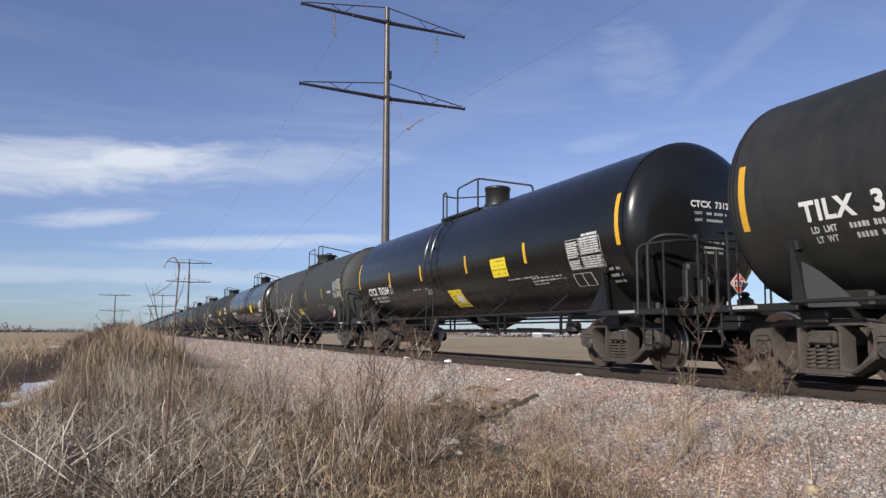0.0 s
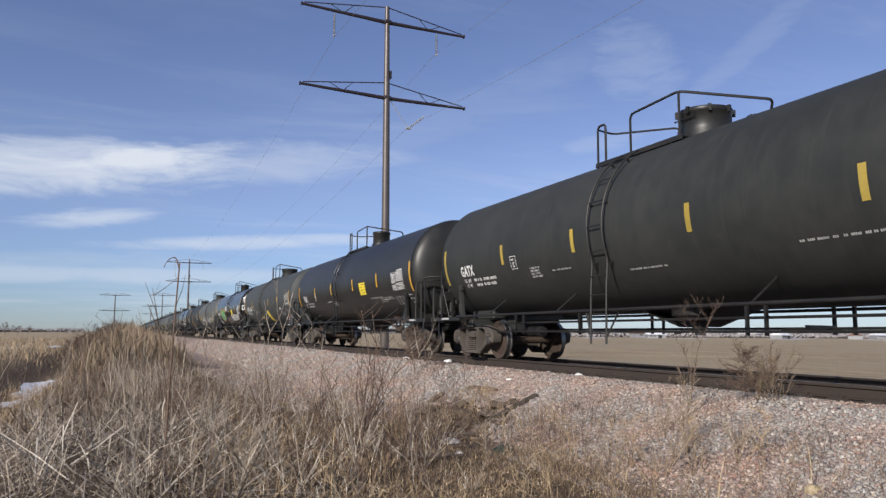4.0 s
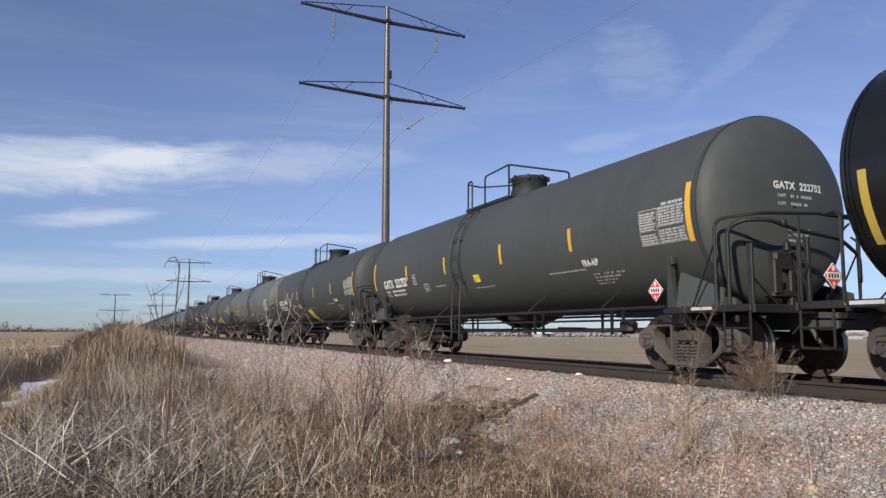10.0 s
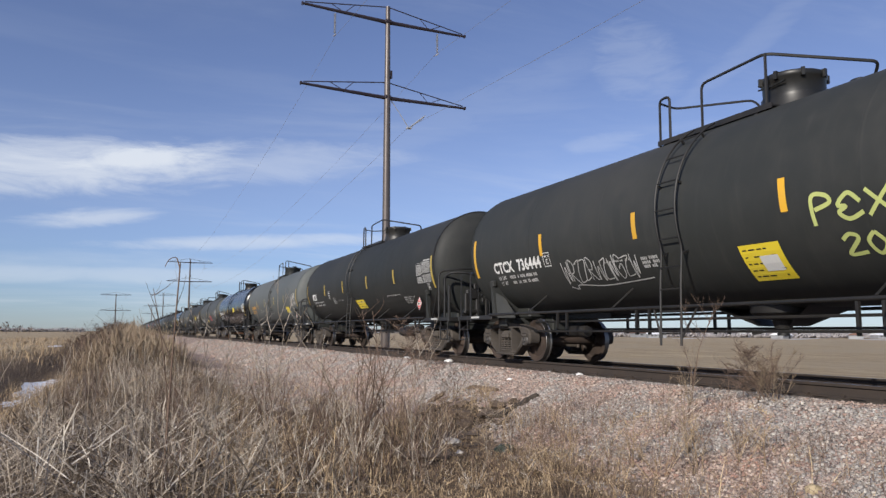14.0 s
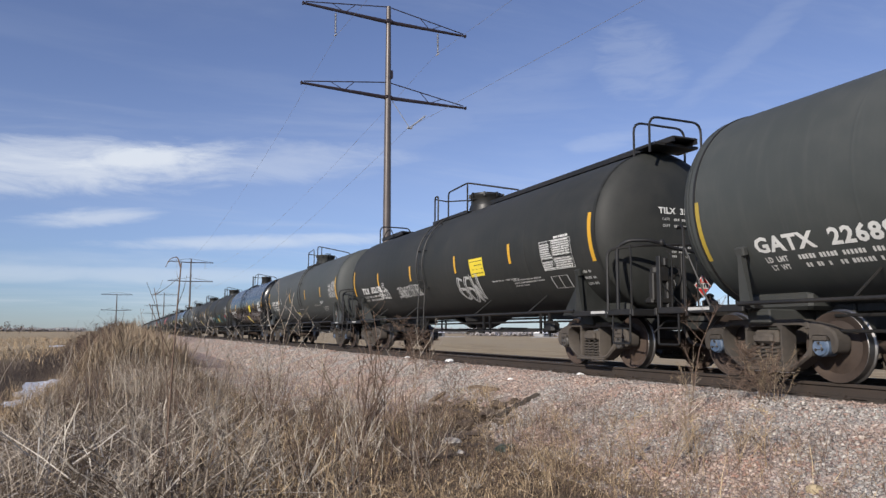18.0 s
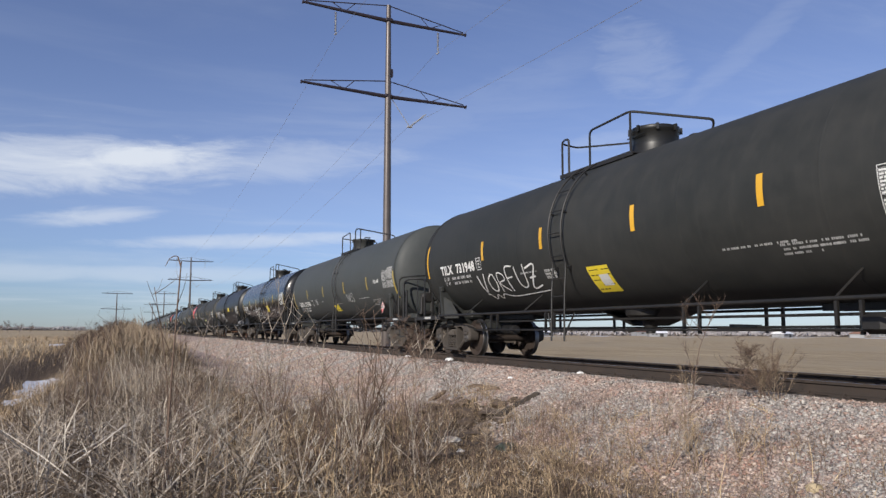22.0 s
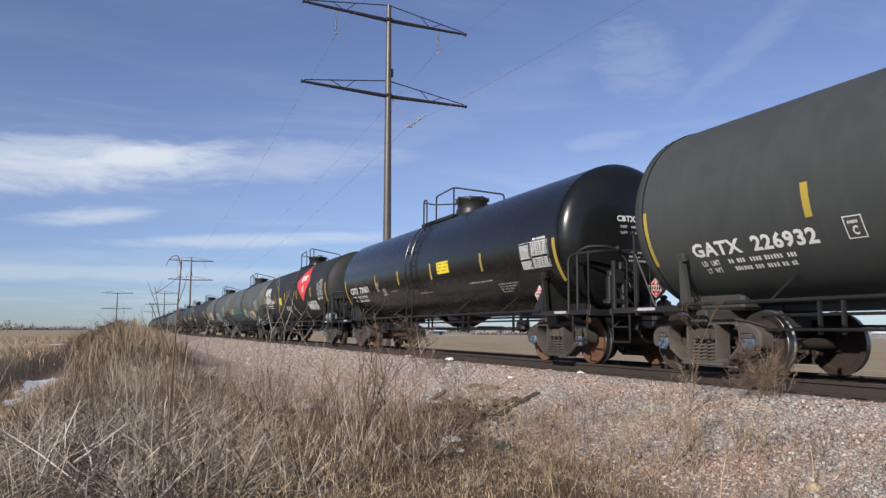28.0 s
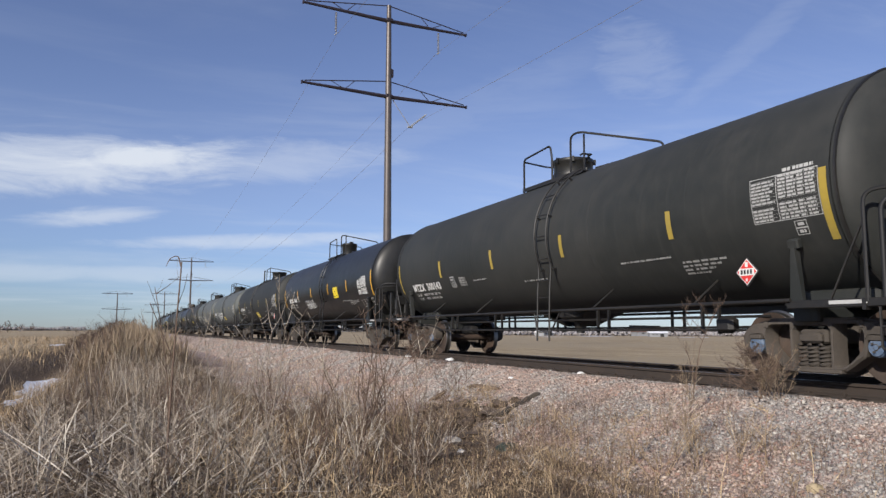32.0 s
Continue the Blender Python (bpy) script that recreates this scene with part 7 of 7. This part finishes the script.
def tall_stem():
    """One straight woody stem, forked low down, whose tip has curled over."""
    s = Shape()
    s.tube([(0, 0, -0.05), (0.015, 0, 0.6), (0.03, 0, 1.2), (0.05, 0, 1.8), (0.075, 0, 2.42)], 0.014, 6, 0, 0.008, False)
    s.tube(flow3([(0.07, 0, 2.36), (0.03, 0.02, 2.50), (-0.06, 0.02, 2.46), (-0.10, 0.02, 2.36)]), 0.008, 5, 0, 0.004, False)
    s.tube([(0.03, 0, 1.25), (-0.10, 0.05, 1.55), (-0.26, 0.08, 1.92)], 0.008, 5, 0, 0.004, False)
    s.tube([(0.055, 0, 1.9), (0.12, 0.03, 2.1), (0.15, 0.04, 2.28)], 0.006, 4, 0, 0.003, False)
    s.tube([(0.02, 0, 0.8), (0.10, 0.02, 1.0), (0.13, 0.05, 1.25)], 0.006, 4, 0, 0.003, False)
    return s.mesh("dry_weed", BARK, 0)


def flow3(points):
    """The points of a bent twig, rounded."""
    return round_path(points, 0.06, 3)


WEEDS = [weed(1, 2.25, 0.5, 4, 1, BARK, 0, 0.013), weed(2, 1.5, 0.7, 8, 3, BARK), weed(3, 1.0, 1.3, 14, 6, GREYSTALK), weed(4, 1.55, 0.5, 7, 6, BARK, 0.35, 0.008),
         weed(5, 1.1, 0.9, 10, 4, GREYSTALK), weed(6, 0.75, 1.2, 12, 5, STRAW), weed(7, 1.7, 0.35, 5, 2, GREYSTALK), weed(8, 0.95, 1.6, 22, 8, BARK, 0, 0.006), weed(9, 0.8, 2.2, 34, 8, BARK, 0, 0.006), weed(10, 0.7, 2.6, 26, 6, BARK, 0, 0.008),
         shrub(21, 9, 1.75, 0.55, BARK, 0.011), shrub(22, 7, 1.2, 0.7, PALESTALK, 0.010, 4, 2), shrub(23, 8, 1.3, 0.75, BARK, 0.009, 6, 3), shrub(24, 6, 1.05, 0.5, REED, 0.005, 7, 3),
         shrub(25, 6, 1.0, 0.85, GREYSTALK, 0.010, 4, 2), shrub(26, 7, 0.85, 0.75, STRAW, 0.005, 6, 3), tall_stem(),
         shrub(27, 11, 1.0, 1.05, BARK, 0.005, 12, 6), shrub(28, 8, 1.0, 1.1, REED, 0.0045, 11, 6)]


def plant(kind, x, y, turn, size=1.0, label="dead branching weed on the grassy verge"):
    ob = new("dry_weed", WEEDS[kind])
    ob.matrix_basis = pose(x, y, lie(x, y), 0, 0, turn) @ Matrix.Scale(size, 4)
    tagged(ob, label, "weed", "weeds on the verge")


for kind, x, y, turn, size in [(0, -8.58, 10.8, 10, 1.0), (6, -7.55, 9.6, 40, 1.12), (6, -7.45, 9.5, 200, 1.1), (1, -6.3, 8.2, 0, 1.0), (1, -6.15, 9.6, 120, 0.9),
                               (1, -6.9, 9.2, 220, 0.95), (4, -5.9, 10.4, 30, 0.9), (7, -2.45, 17.3, 0, 1.55), (7, -2.3, 17.8, 100, 1.3), (17, -1.8, 6.95, 0, 0.95), (18, -1.85, 6.75, 130, 0.85), (18, -1.8, 7.1, 60, 0.95), (8, -1.85, 7.0, 0, 0.9), (9, -1.85, 7.3, 40, 0.9), (9, -2.3, 17.0, 140, 1.5),
                               (3, -2.6, 7.5, 70, 1.02), (13, -2.2, 7.9, 300, 0.95), (6, -10.35, 9.0, 0, 0.95),
                               (6, -10.2, 9.4, 90, 0.85), (0, -9.6, 13.5, 200, 0.8), (6, -8.0, 12.5, 20, 1.0), (4, -4.7, 8.9, 50, 0.6), (5, -3.9, 6.9, 0, 0.8),
                               (5, -3.6, 6.2, 90, 0.7), (5, -4.1, 7.8, 170, 0.75), (5, -3.3, 5.6, 210, 0.8), (4, -3.4, 6.6, 10, 0.7), (1, -2.9, 6.4, 140, 0.6)]:
    plant(kind, x, y, turn, size)
# many-stemmed dead weeds in the middle of the verge and on the gravel
for kind, x, y, turn, size in [(10, -6.25, 9.75, 0, 1.0), (11, -6.35, 9.5, 70, 0.95), (12, -7.3, 7.9, 40, 0.95), (14, -6.75, 8.3, 130, 1.0), (11, -7.5, 7.7, 10, 0.8), (12, -5.6, 9.4, 200, 0.9), (14, -5.7, 8.7, 20, 0.9),
                               (10, -7.2, 10.6, 90, 0.8), (14, -8.0, 9.2, 60, 0.9),
                               (13, -3.7, 6.1, 0, 0.9), (13, -3.35, 6.6, 120, 0.95), (15, -3.95, 6.4, 60, 0.9), (13, -4.2, 6.9, 210, 0.75), (13, -3.1, 7.3, 300, 0.8), (15, -3.3, 5.9, 170, 0.8), (15, -4.6, 7.4, 30, 0.8)]:
    plant(kind, x, y, turn, size, "dead many-stemmed weed with forked twigs")
plant(16, -8.68, 9.4, 0, 1.0, "tall dark dead stem with a bent tip")
rng_w = random.Random(76)
for k in range(20):
    # taller stems that stand above the mat
    y = rng_w.uniform(7.2, 12.5)
    x = -9.16 + y * rng_w.uniform(0.02, 0.46)
    plant(rng_w.choice((0, 1, 1, 6, 6, 3)), x, y, rng_w.uniform(0, 360), rng_w.uniform(0.6, 0.95))
rng_w = random.Random(77)
for k in range(90):
    y = 6.6 + 15 * rng_w.random() ** 1.3
    x = rng_w.uniform(-11.0, -4.8)
    kind = rng_w.choice((1, 4, 4, 5, 5, 11, 12, 14, 14))
    plant(kind, x, y, rng_w.uniform(0, 360), rng_w.uniform(0.35, 0.8) * (0.7 if x > -6.2 else 1.0) * (0.8 if kind == 1 else 1.0))


# ---- small things on the slope ----
def lump(name, x, y, size, flat, mat, label, category, seed, rough=0.25):
    rng = random.Random(seed)
    bm = bmesh.new()
    bmesh.ops.create_icosphere(bm, subdivisions=3, radius=1.0)
    for v in bm.verts:
        k = 1 + rough * noise.noise(v.co * 1.6 + Vector((seed, 0, 0))) + rough * 0.4 * noise.noise(v.co * 4 + Vector((0, seed, 0)))
        v.co = Vector((v.co.x * size, v.co.y * size * rng.uniform(0.98, 1.02), max(v.co.z, -0.5) * size * flat)) * k
    me = bpy.data.meshes.new(name)
    bm.to_mesh(me)
    bm.free()
    me.materials.append(mat)
    me.shade_smooth()
    me.set_sharp_from_angle(angle=radians(40))
    ob = new(name, me)
    ob.matrix_basis = pose(x, y, lie(x, y) + 0.2 * size * flat, 0, 0, rng.uniform(0, 360))
    return tagged(ob, label, category)


PALEROCK = surface("pale_limestone", (0.60, 0.56, 0.50), 0.85, 0, 0.6, 14, 0.5, (0.33, 0.29, 0.24))
SOIL = surface("dark_bare_soil", (0.085, 0.062, 0.045), 0.95, 0, 0.9, 16, 0.8, (0.20, 0.145, 0.10), 0, 0.3)
lump("rock", -4.86, 9.75, 0.16, 0.6, PALEROCK, "pale grey limestone rock in the dry grass", "rock", 3)
lump("rock", -5.06, 9.0, 0.06, 0.8, PALEROCK, "small white stone lying in dry grass", "rock", 4)
lump("rock", -3.52, 4.85, 0.07, 0.8, surface("yellowish_sandstone", (0.36, 0.29, 0.18), 0.85, 0, 0.5, 12, 0.5), "yellowish block of stone at the ballast foot", "rock", 5)
lump("rubbish_bag", -4.34, 9.1, 0.17, 0.55, surface("dark_green_plastic", (0.035, 0.045, 0.032), 0.35, 0, 0.4, 14, 0.6), "crumpled dark green plastic bag on gravel", "bag", 6, 0.5)
for i, (x, y, size, flat) in enumerate([(-4.35, 11.6, 0.50, 0.10), (-4.75, 10.7, 0.45, 0.10), (-4.3, 12.8, 0.45, 0.12), (-5.0, 9.8, 0.45, 0.09), (-4.2, 10.6, 0.32, 0.14), (-4.5, 9.35, 0.30, 0.12), (-5.4, 9.2, 0.40, 0.09), (-3.72, 11.9, 0.22, 0.4), (-3.95, 11.2, 0.14, 0.6), (-3.4, 12.5, 0.12, 0.6), (-3.25, 11.4, 0.15, 0.6), (-3.55, 11.15, 0.18, 0.5), (-3.0, 11.3, 0.10, 0.7), (-3.9, 13.0, 0.16, 0.4)]):
    lump("soil_clod", x, y, size, flat, SOIL, "dark clod of bare soil dug from the slope", "soil", 20 + i, 0.6)
SCRAP = surface("white_plastic", (0.82, 0.82, 0.80), 0.4)
for i, (x, y, size) in enumerate([(-1.12, 21.6, 0.12), (-0.90, 18.9, 0.13), (-2.1, 13.1, 0.06), (-1.0, 12.3, 0.07)]):
    lump("plastic_scrap", x, y, size, 0.5, SCRAP, "white plastic scrap beside the rail", "scrap", 8 + i, 0.3)



def board(x, y, length, turn, seed):
    """A rotten, splintered length of timber."""
    rng = random.Random(seed)
    rows, ring = 9, 8
    verts, faces = [], []
    for i in range(rows):
        u = (i / (rows - 1) - 0.5) * length
        thin = 1.0 if 0 < i < rows - 1 else rng.uniform(0.35, 0.7)
        for k in range(ring):
            a = 2 * math.pi * (k + 0.5) / ring
            r = thin * rng.uniform(0.75, 1.2)
            verts.append((u + rng.uniform(-0.035, 0.035), 0.075 * r * math.cos(a) + 0.03 * math.sin(u * 5 + seed), 0.05 * r * math.sin(a)))
    for i in range(rows - 1):
        faces += [(i * ring + k, i * ring + (k + 1) % ring, (i + 1) * ring + (k + 1) % ring, (i + 1) * ring + k) for k in range(ring)]
    faces += [tuple(range(ring - 1, -1, -1)), tuple(range((rows - 1) * ring, rows * ring))]
    ob = new("old_tie_piece", Shape().add(verts, faces).mesh("old_tie_piece", TIE if seed < 3 else ROTTEN, 30))
    ob.matrix_basis = pose(x, y, lie(x, y) + 0.015, 0, -17.7, 0) @ pose(0, 0, 0, 0, 0, turn)
    tagged(ob, "rotten dark piece of an old wooden tie on the ballast", "timber", "timber on the slope")


board(-2.82, 11.10, 0.50, 14, 1)
board(-3.2, 10.98, 0.75, 20, 2)
board(-2.72, 13.1, 1.1, -82, 3)
board(-3.35, 13.9, 0.6, 35, 4)


def snow_patch(x, y, rx, ry, seed):
    rng = random.Random(seed)
    k, rings = 22, 5
    edge = [1 + rng.uniform(-0.3, 0.3) for _ in range(k)]
    verts, faces = [], []
    for r in range(rings + 1):
        q = r / rings
        for i in range(k):
            a = 2 * math.pi * i / k
            px, py = x + rx * q * edge[i] * math.cos(a), y + ry * q * edge[i] * math.sin(a)
            verts.append((px, py, lie(px, py) + 0.07 * (1 - q ** 3) + 0.02 * noise.noise((px * 3, py * 3, 1)) - 0.015))
    for r in range(rings):
        for i in range(k):
            faces.append((r * k + i, r * k + (i + 1) % k, (r + 1) * k + (i + 1) % k, (r + 1) * k + i))
    s = Shape().add(verts, faces)
    ob = new("snow_patch", s.mesh("snow_patch", SNOW, 80))
    tagged(ob, "melting patch of old snow in the ditch", "snow", "patches of snow")


for i, (x, y, rx, ry) in enumerate([(-12.4, 35.5, 0.75, 6.5), (-12.5, 28.5, 0.4, 1.5), (-11.5, 52, 0.25, 1.8), (-16.5, 95, 0.8, 5), (-11.0, 50.0, 0.2, 1.0)]):
    snow_patch(x, y, rx, ry, i)


# ---- distance ----
def bare_tree(name, x, y, tall, seed, label, group="bare trees far off", wide=0.45):
    rng = random.Random(seed)
    s = Shape()

    def limb(p, d, length, r, depth):
        pts, q = [p], p
        for i in range(3):
            d = (d + Vector((rng.uniform(-1, 1), rng.uniform(-1, 1), rng.uniform(-0.2, 0.6))) * 0.2).normalized()
            q = q + d * length / 3
            pts.append(q)
        (s if depth else stem).tube(pts, r, 4 if depth < 2 else 3, 0, r * 0.5, False)
        if depth < 4:
            for i in range(4 if depth else 6):
                t = rng.uniform(0.35, 1.0)
                j = min(2, int(t * 3))
                a = rng.uniform(0, 6.283)
                out = Vector((math.cos(a), math.sin(a), rng.uniform(0.35, 1.2) / (2 * wide)))
                limb(pts[j].lerp(pts[j + 1], t * 3 - j), out.normalized(), length * rng.uniform(0.45, 0.68), max(r * 0.5, tall * 0.0022), depth + 1)
    stem = Shape()
    limb(Vector((0, 0, -0.1)), Vector((0, 0, 1)), tall * 0.5, tall * 0.025, 0)
    tree = new(name)
    tree.matrix_basis = pose(x, y, lie(x, y))
    tagged(tree, label, "tree" if name == "bare_tree" else "bush", group)
    part("trunk", stem.mesh("trunk", BUSH, 60), tree)
    part("crown", s.mesh("crown", BUSH, 0), tree)
    return tree


for i, (x, y, h) in enumerate([(-68, 425, 6), (-64, 420, 7.5), (-60, 430, 6.5), (-54, 420, 5.5), (-73, 415, 6.5), (-79, 425, 7)]):
    bare_tree("bare_tree", x, y, h, 50 + i, "leafless grey-brown tree at the far field edge")
for i, (x, y, h) in enumerate([(-12.4, 72, 3.0), (-11.6, 76, 3.4), (-10.9, 80, 3.3), (-13.4, 80, 2.7), (-10.3, 84, 3.2), (-11.4, 90, 3.8), (-13.8, 95, 3.2), (-9.9, 92, 3.0), (-12.4, 104, 4.0), (-10.8, 100, 3.6)]):
    bare_tree("bare_bush", x, y, h, 70 + i, "leafless brown bush above the dry reeds", "bare bushes up the line", 0.9)


def thicket(name, x0, y0, x1, y1, count, tall, seed, label):
    """A far line of leafless trees: many short twigs in clumps."""
    rng = np.random.default_rng(seed)
    t = rng.random(count)
    k = np.array([0.55 + 0.6 * noise.noise((float(a) * 40, seed, 0)) for a in t])
    x, y = x0 + (x1 - x0) * t + rng.normal(0, 4, count), y0 + (y1 - y0) * t + rng.normal(0, 4, count)
    h = tall * np.clip(k + 0.4, 0.25, 1.3) * rng.uniform(0.2, 1.0, count)
    w = rng.uniform(0.15, 0.7, count)
    dx, dy, top = rng.normal(0, 1.1, count), rng.normal(0, 1.1, count), rng.uniform(0.6, 2.2, count)
    z = LIE(x, y) + h - 0.4
    v = np.zeros((count, 4, 3))
    v[:, 0] = np.stack([x - w, y, z], 1)
    v[:, 1] = np.stack([x + w, y + w, z - 0.2], 1)
    v[:, 2] = np.stack([x + dx, y + dy - w, z + top], 1)
    v[:, 3] = np.stack([x + dx * 0.3, y - w, np.maximum(z - top * 1.4, LIE(x, y) - 0.2)], 1)
    q = np.array([(0, 1, 2), (0, 3, 1), (1, 3, 2), (0, 2, 3)])
    f = (q[None] + 4 * np.arange(count)[:, None, None]).reshape(-1, 3)
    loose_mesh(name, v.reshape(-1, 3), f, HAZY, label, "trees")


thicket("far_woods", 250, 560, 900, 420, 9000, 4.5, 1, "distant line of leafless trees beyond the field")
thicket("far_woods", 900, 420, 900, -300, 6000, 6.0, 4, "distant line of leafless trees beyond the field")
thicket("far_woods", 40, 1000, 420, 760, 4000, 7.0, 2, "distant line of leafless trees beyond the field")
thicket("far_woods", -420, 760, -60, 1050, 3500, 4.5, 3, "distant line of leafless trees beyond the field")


def shed(x, y, w, d, h, turn, roof, label):
    """A farm building: walls, pitched roof, door and windows."""
    ob = new("farm_building")
    ob.matrix_basis = pose(x, y, lie(x, y), 0, 0, turn)
    tagged(ob, label, "building", "farm buildings far off")
    part("wall", Shape().box((0, 0, h / 2), (w, d, h)).mesh("wall", CLAD, 0), ob)
    r = h + d * 0.22
    s = Shape().add([(-w / 2 - 0.4, -d / 2 - 0.4, h - 0.1), (w / 2 + 0.4, -d / 2 - 0.4, h - 0.1), (w / 2 + 0.4, d / 2 + 0.4, h - 0.1), (-w / 2 - 0.4, d / 2 + 0.4, h - 0.1), (-w / 2 - 0.4, 0, r), (w / 2 + 0.4, 0, r)],
                    [(0, 1, 5, 4), (2, 3, 4, 5), (0, 4, 3), (1, 2, 5), (0, 3, 2, 1)])
    part("roof", s.mesh("roof", roof, 0), ob)
    part("door", Shape().box((w * 0.2, -d / 2 - 0.04, h * 0.4), (w * 0.2, 0.1, h * 0.8)).mesh("door", STEEL, 0), ob)
    for k in (-0.3, -0.1):
        part("window", Shape().box((w * k, -d / 2 - 0.04, h * 0.6), (w * 0.1, 0.1, h * 0.25)).mesh("window", STEEL, 0), ob)


WHITEROOF = surface("snow_dusted_metal_roof", (0.72, 0.73, 0.76), 0.5, 0, 0.05, 1, 0.3)
REDROOF = surface("brown_roof", (0.16, 0.09, 0.07), 0.8, 0, 0.1, 1, 0.3)
for x, y, w, d, h, turn, roof in [(170, 300, 9, 7, 2.6, 20, WHITEROOF), (230, 300, 18, 10, 3.5, -15, REDROOF), (330, 330, 22, 12, 4.0, 30, WHITEROOF), (340, 205, 10, 7, 2.8, 10, WHITEROOF),
                                  (-118, 702, 14, 9, 5, 10, REDROOF), (520, 380, 20, 12, 4, 40, WHITEROOF), (255, 240, 9, 7, 2.6, 12, WHITEROOF), (282, 225, 10, 7, 2.8, 40, REDROOF), (350, 262, 12, 8, 3.0, -20, WHITEROOF),
                                  (395, 240, 11, 8, 3.0, 25, WHITEROOF), (430, 300, 12, 8, 3.2, 5, REDROOF), (195, 250, 9, 7, 2.6, -30, WHITEROOF), (110, 290, 10, 7, 2.8, 15, WHITEROOF)]:
    shed(x, y, 0.8 * w, 0.8 * d, 0.62 * h, turn, roof, "pale metal farm shed beyond the field" if roof is WHITEROOF else "farm house with a brown roof beyond the field")


for i, (x, y, rx, ry) in enumerate([(130, 230, 5, 8), (165, 250, 6, 8), (190, 225, 6, 7), (215, 200, 8, 7), (240, 180, 7, 8), (200, 300, 9, 10), (290, 260, 12, 10), (110, 270, 6, 9), (265, 205, 8, 7)]):
    snow_patch(x, y, rx, ry, 30 + i)
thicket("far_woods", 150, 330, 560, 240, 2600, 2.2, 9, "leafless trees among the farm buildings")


# ---- movement ----
def motions():
    """The whole train rolls past at one speed; its wheels turn with it."""
    first, last = 1.0 / FPS, 32.0 - 1.0 / FPS
    for car, y in TRAIN:
        walk(car, [(t, pose(0, y - SPEED * t, 0)) for t in (0.0, first, 8.0, 16.0, 24.0, last, 32.0)])
    for d, wheels in WHEELSETS.items():
        step = math.degrees(SPEED / 0.458) / FPS
        walk(wheels[0], [(k / FPS, pose(0, d * 0.9, 0.458, k * step % 360.0)) for k in range(961)])
        keys = wheels[0].animation_data
        for ws in wheels[1:]:
            ws.rotation_mode = "QUATERNION"
            data = ws.animation_data_create()
            data.action = keys.action
            data.action_slot = keys.action_slot


motions()
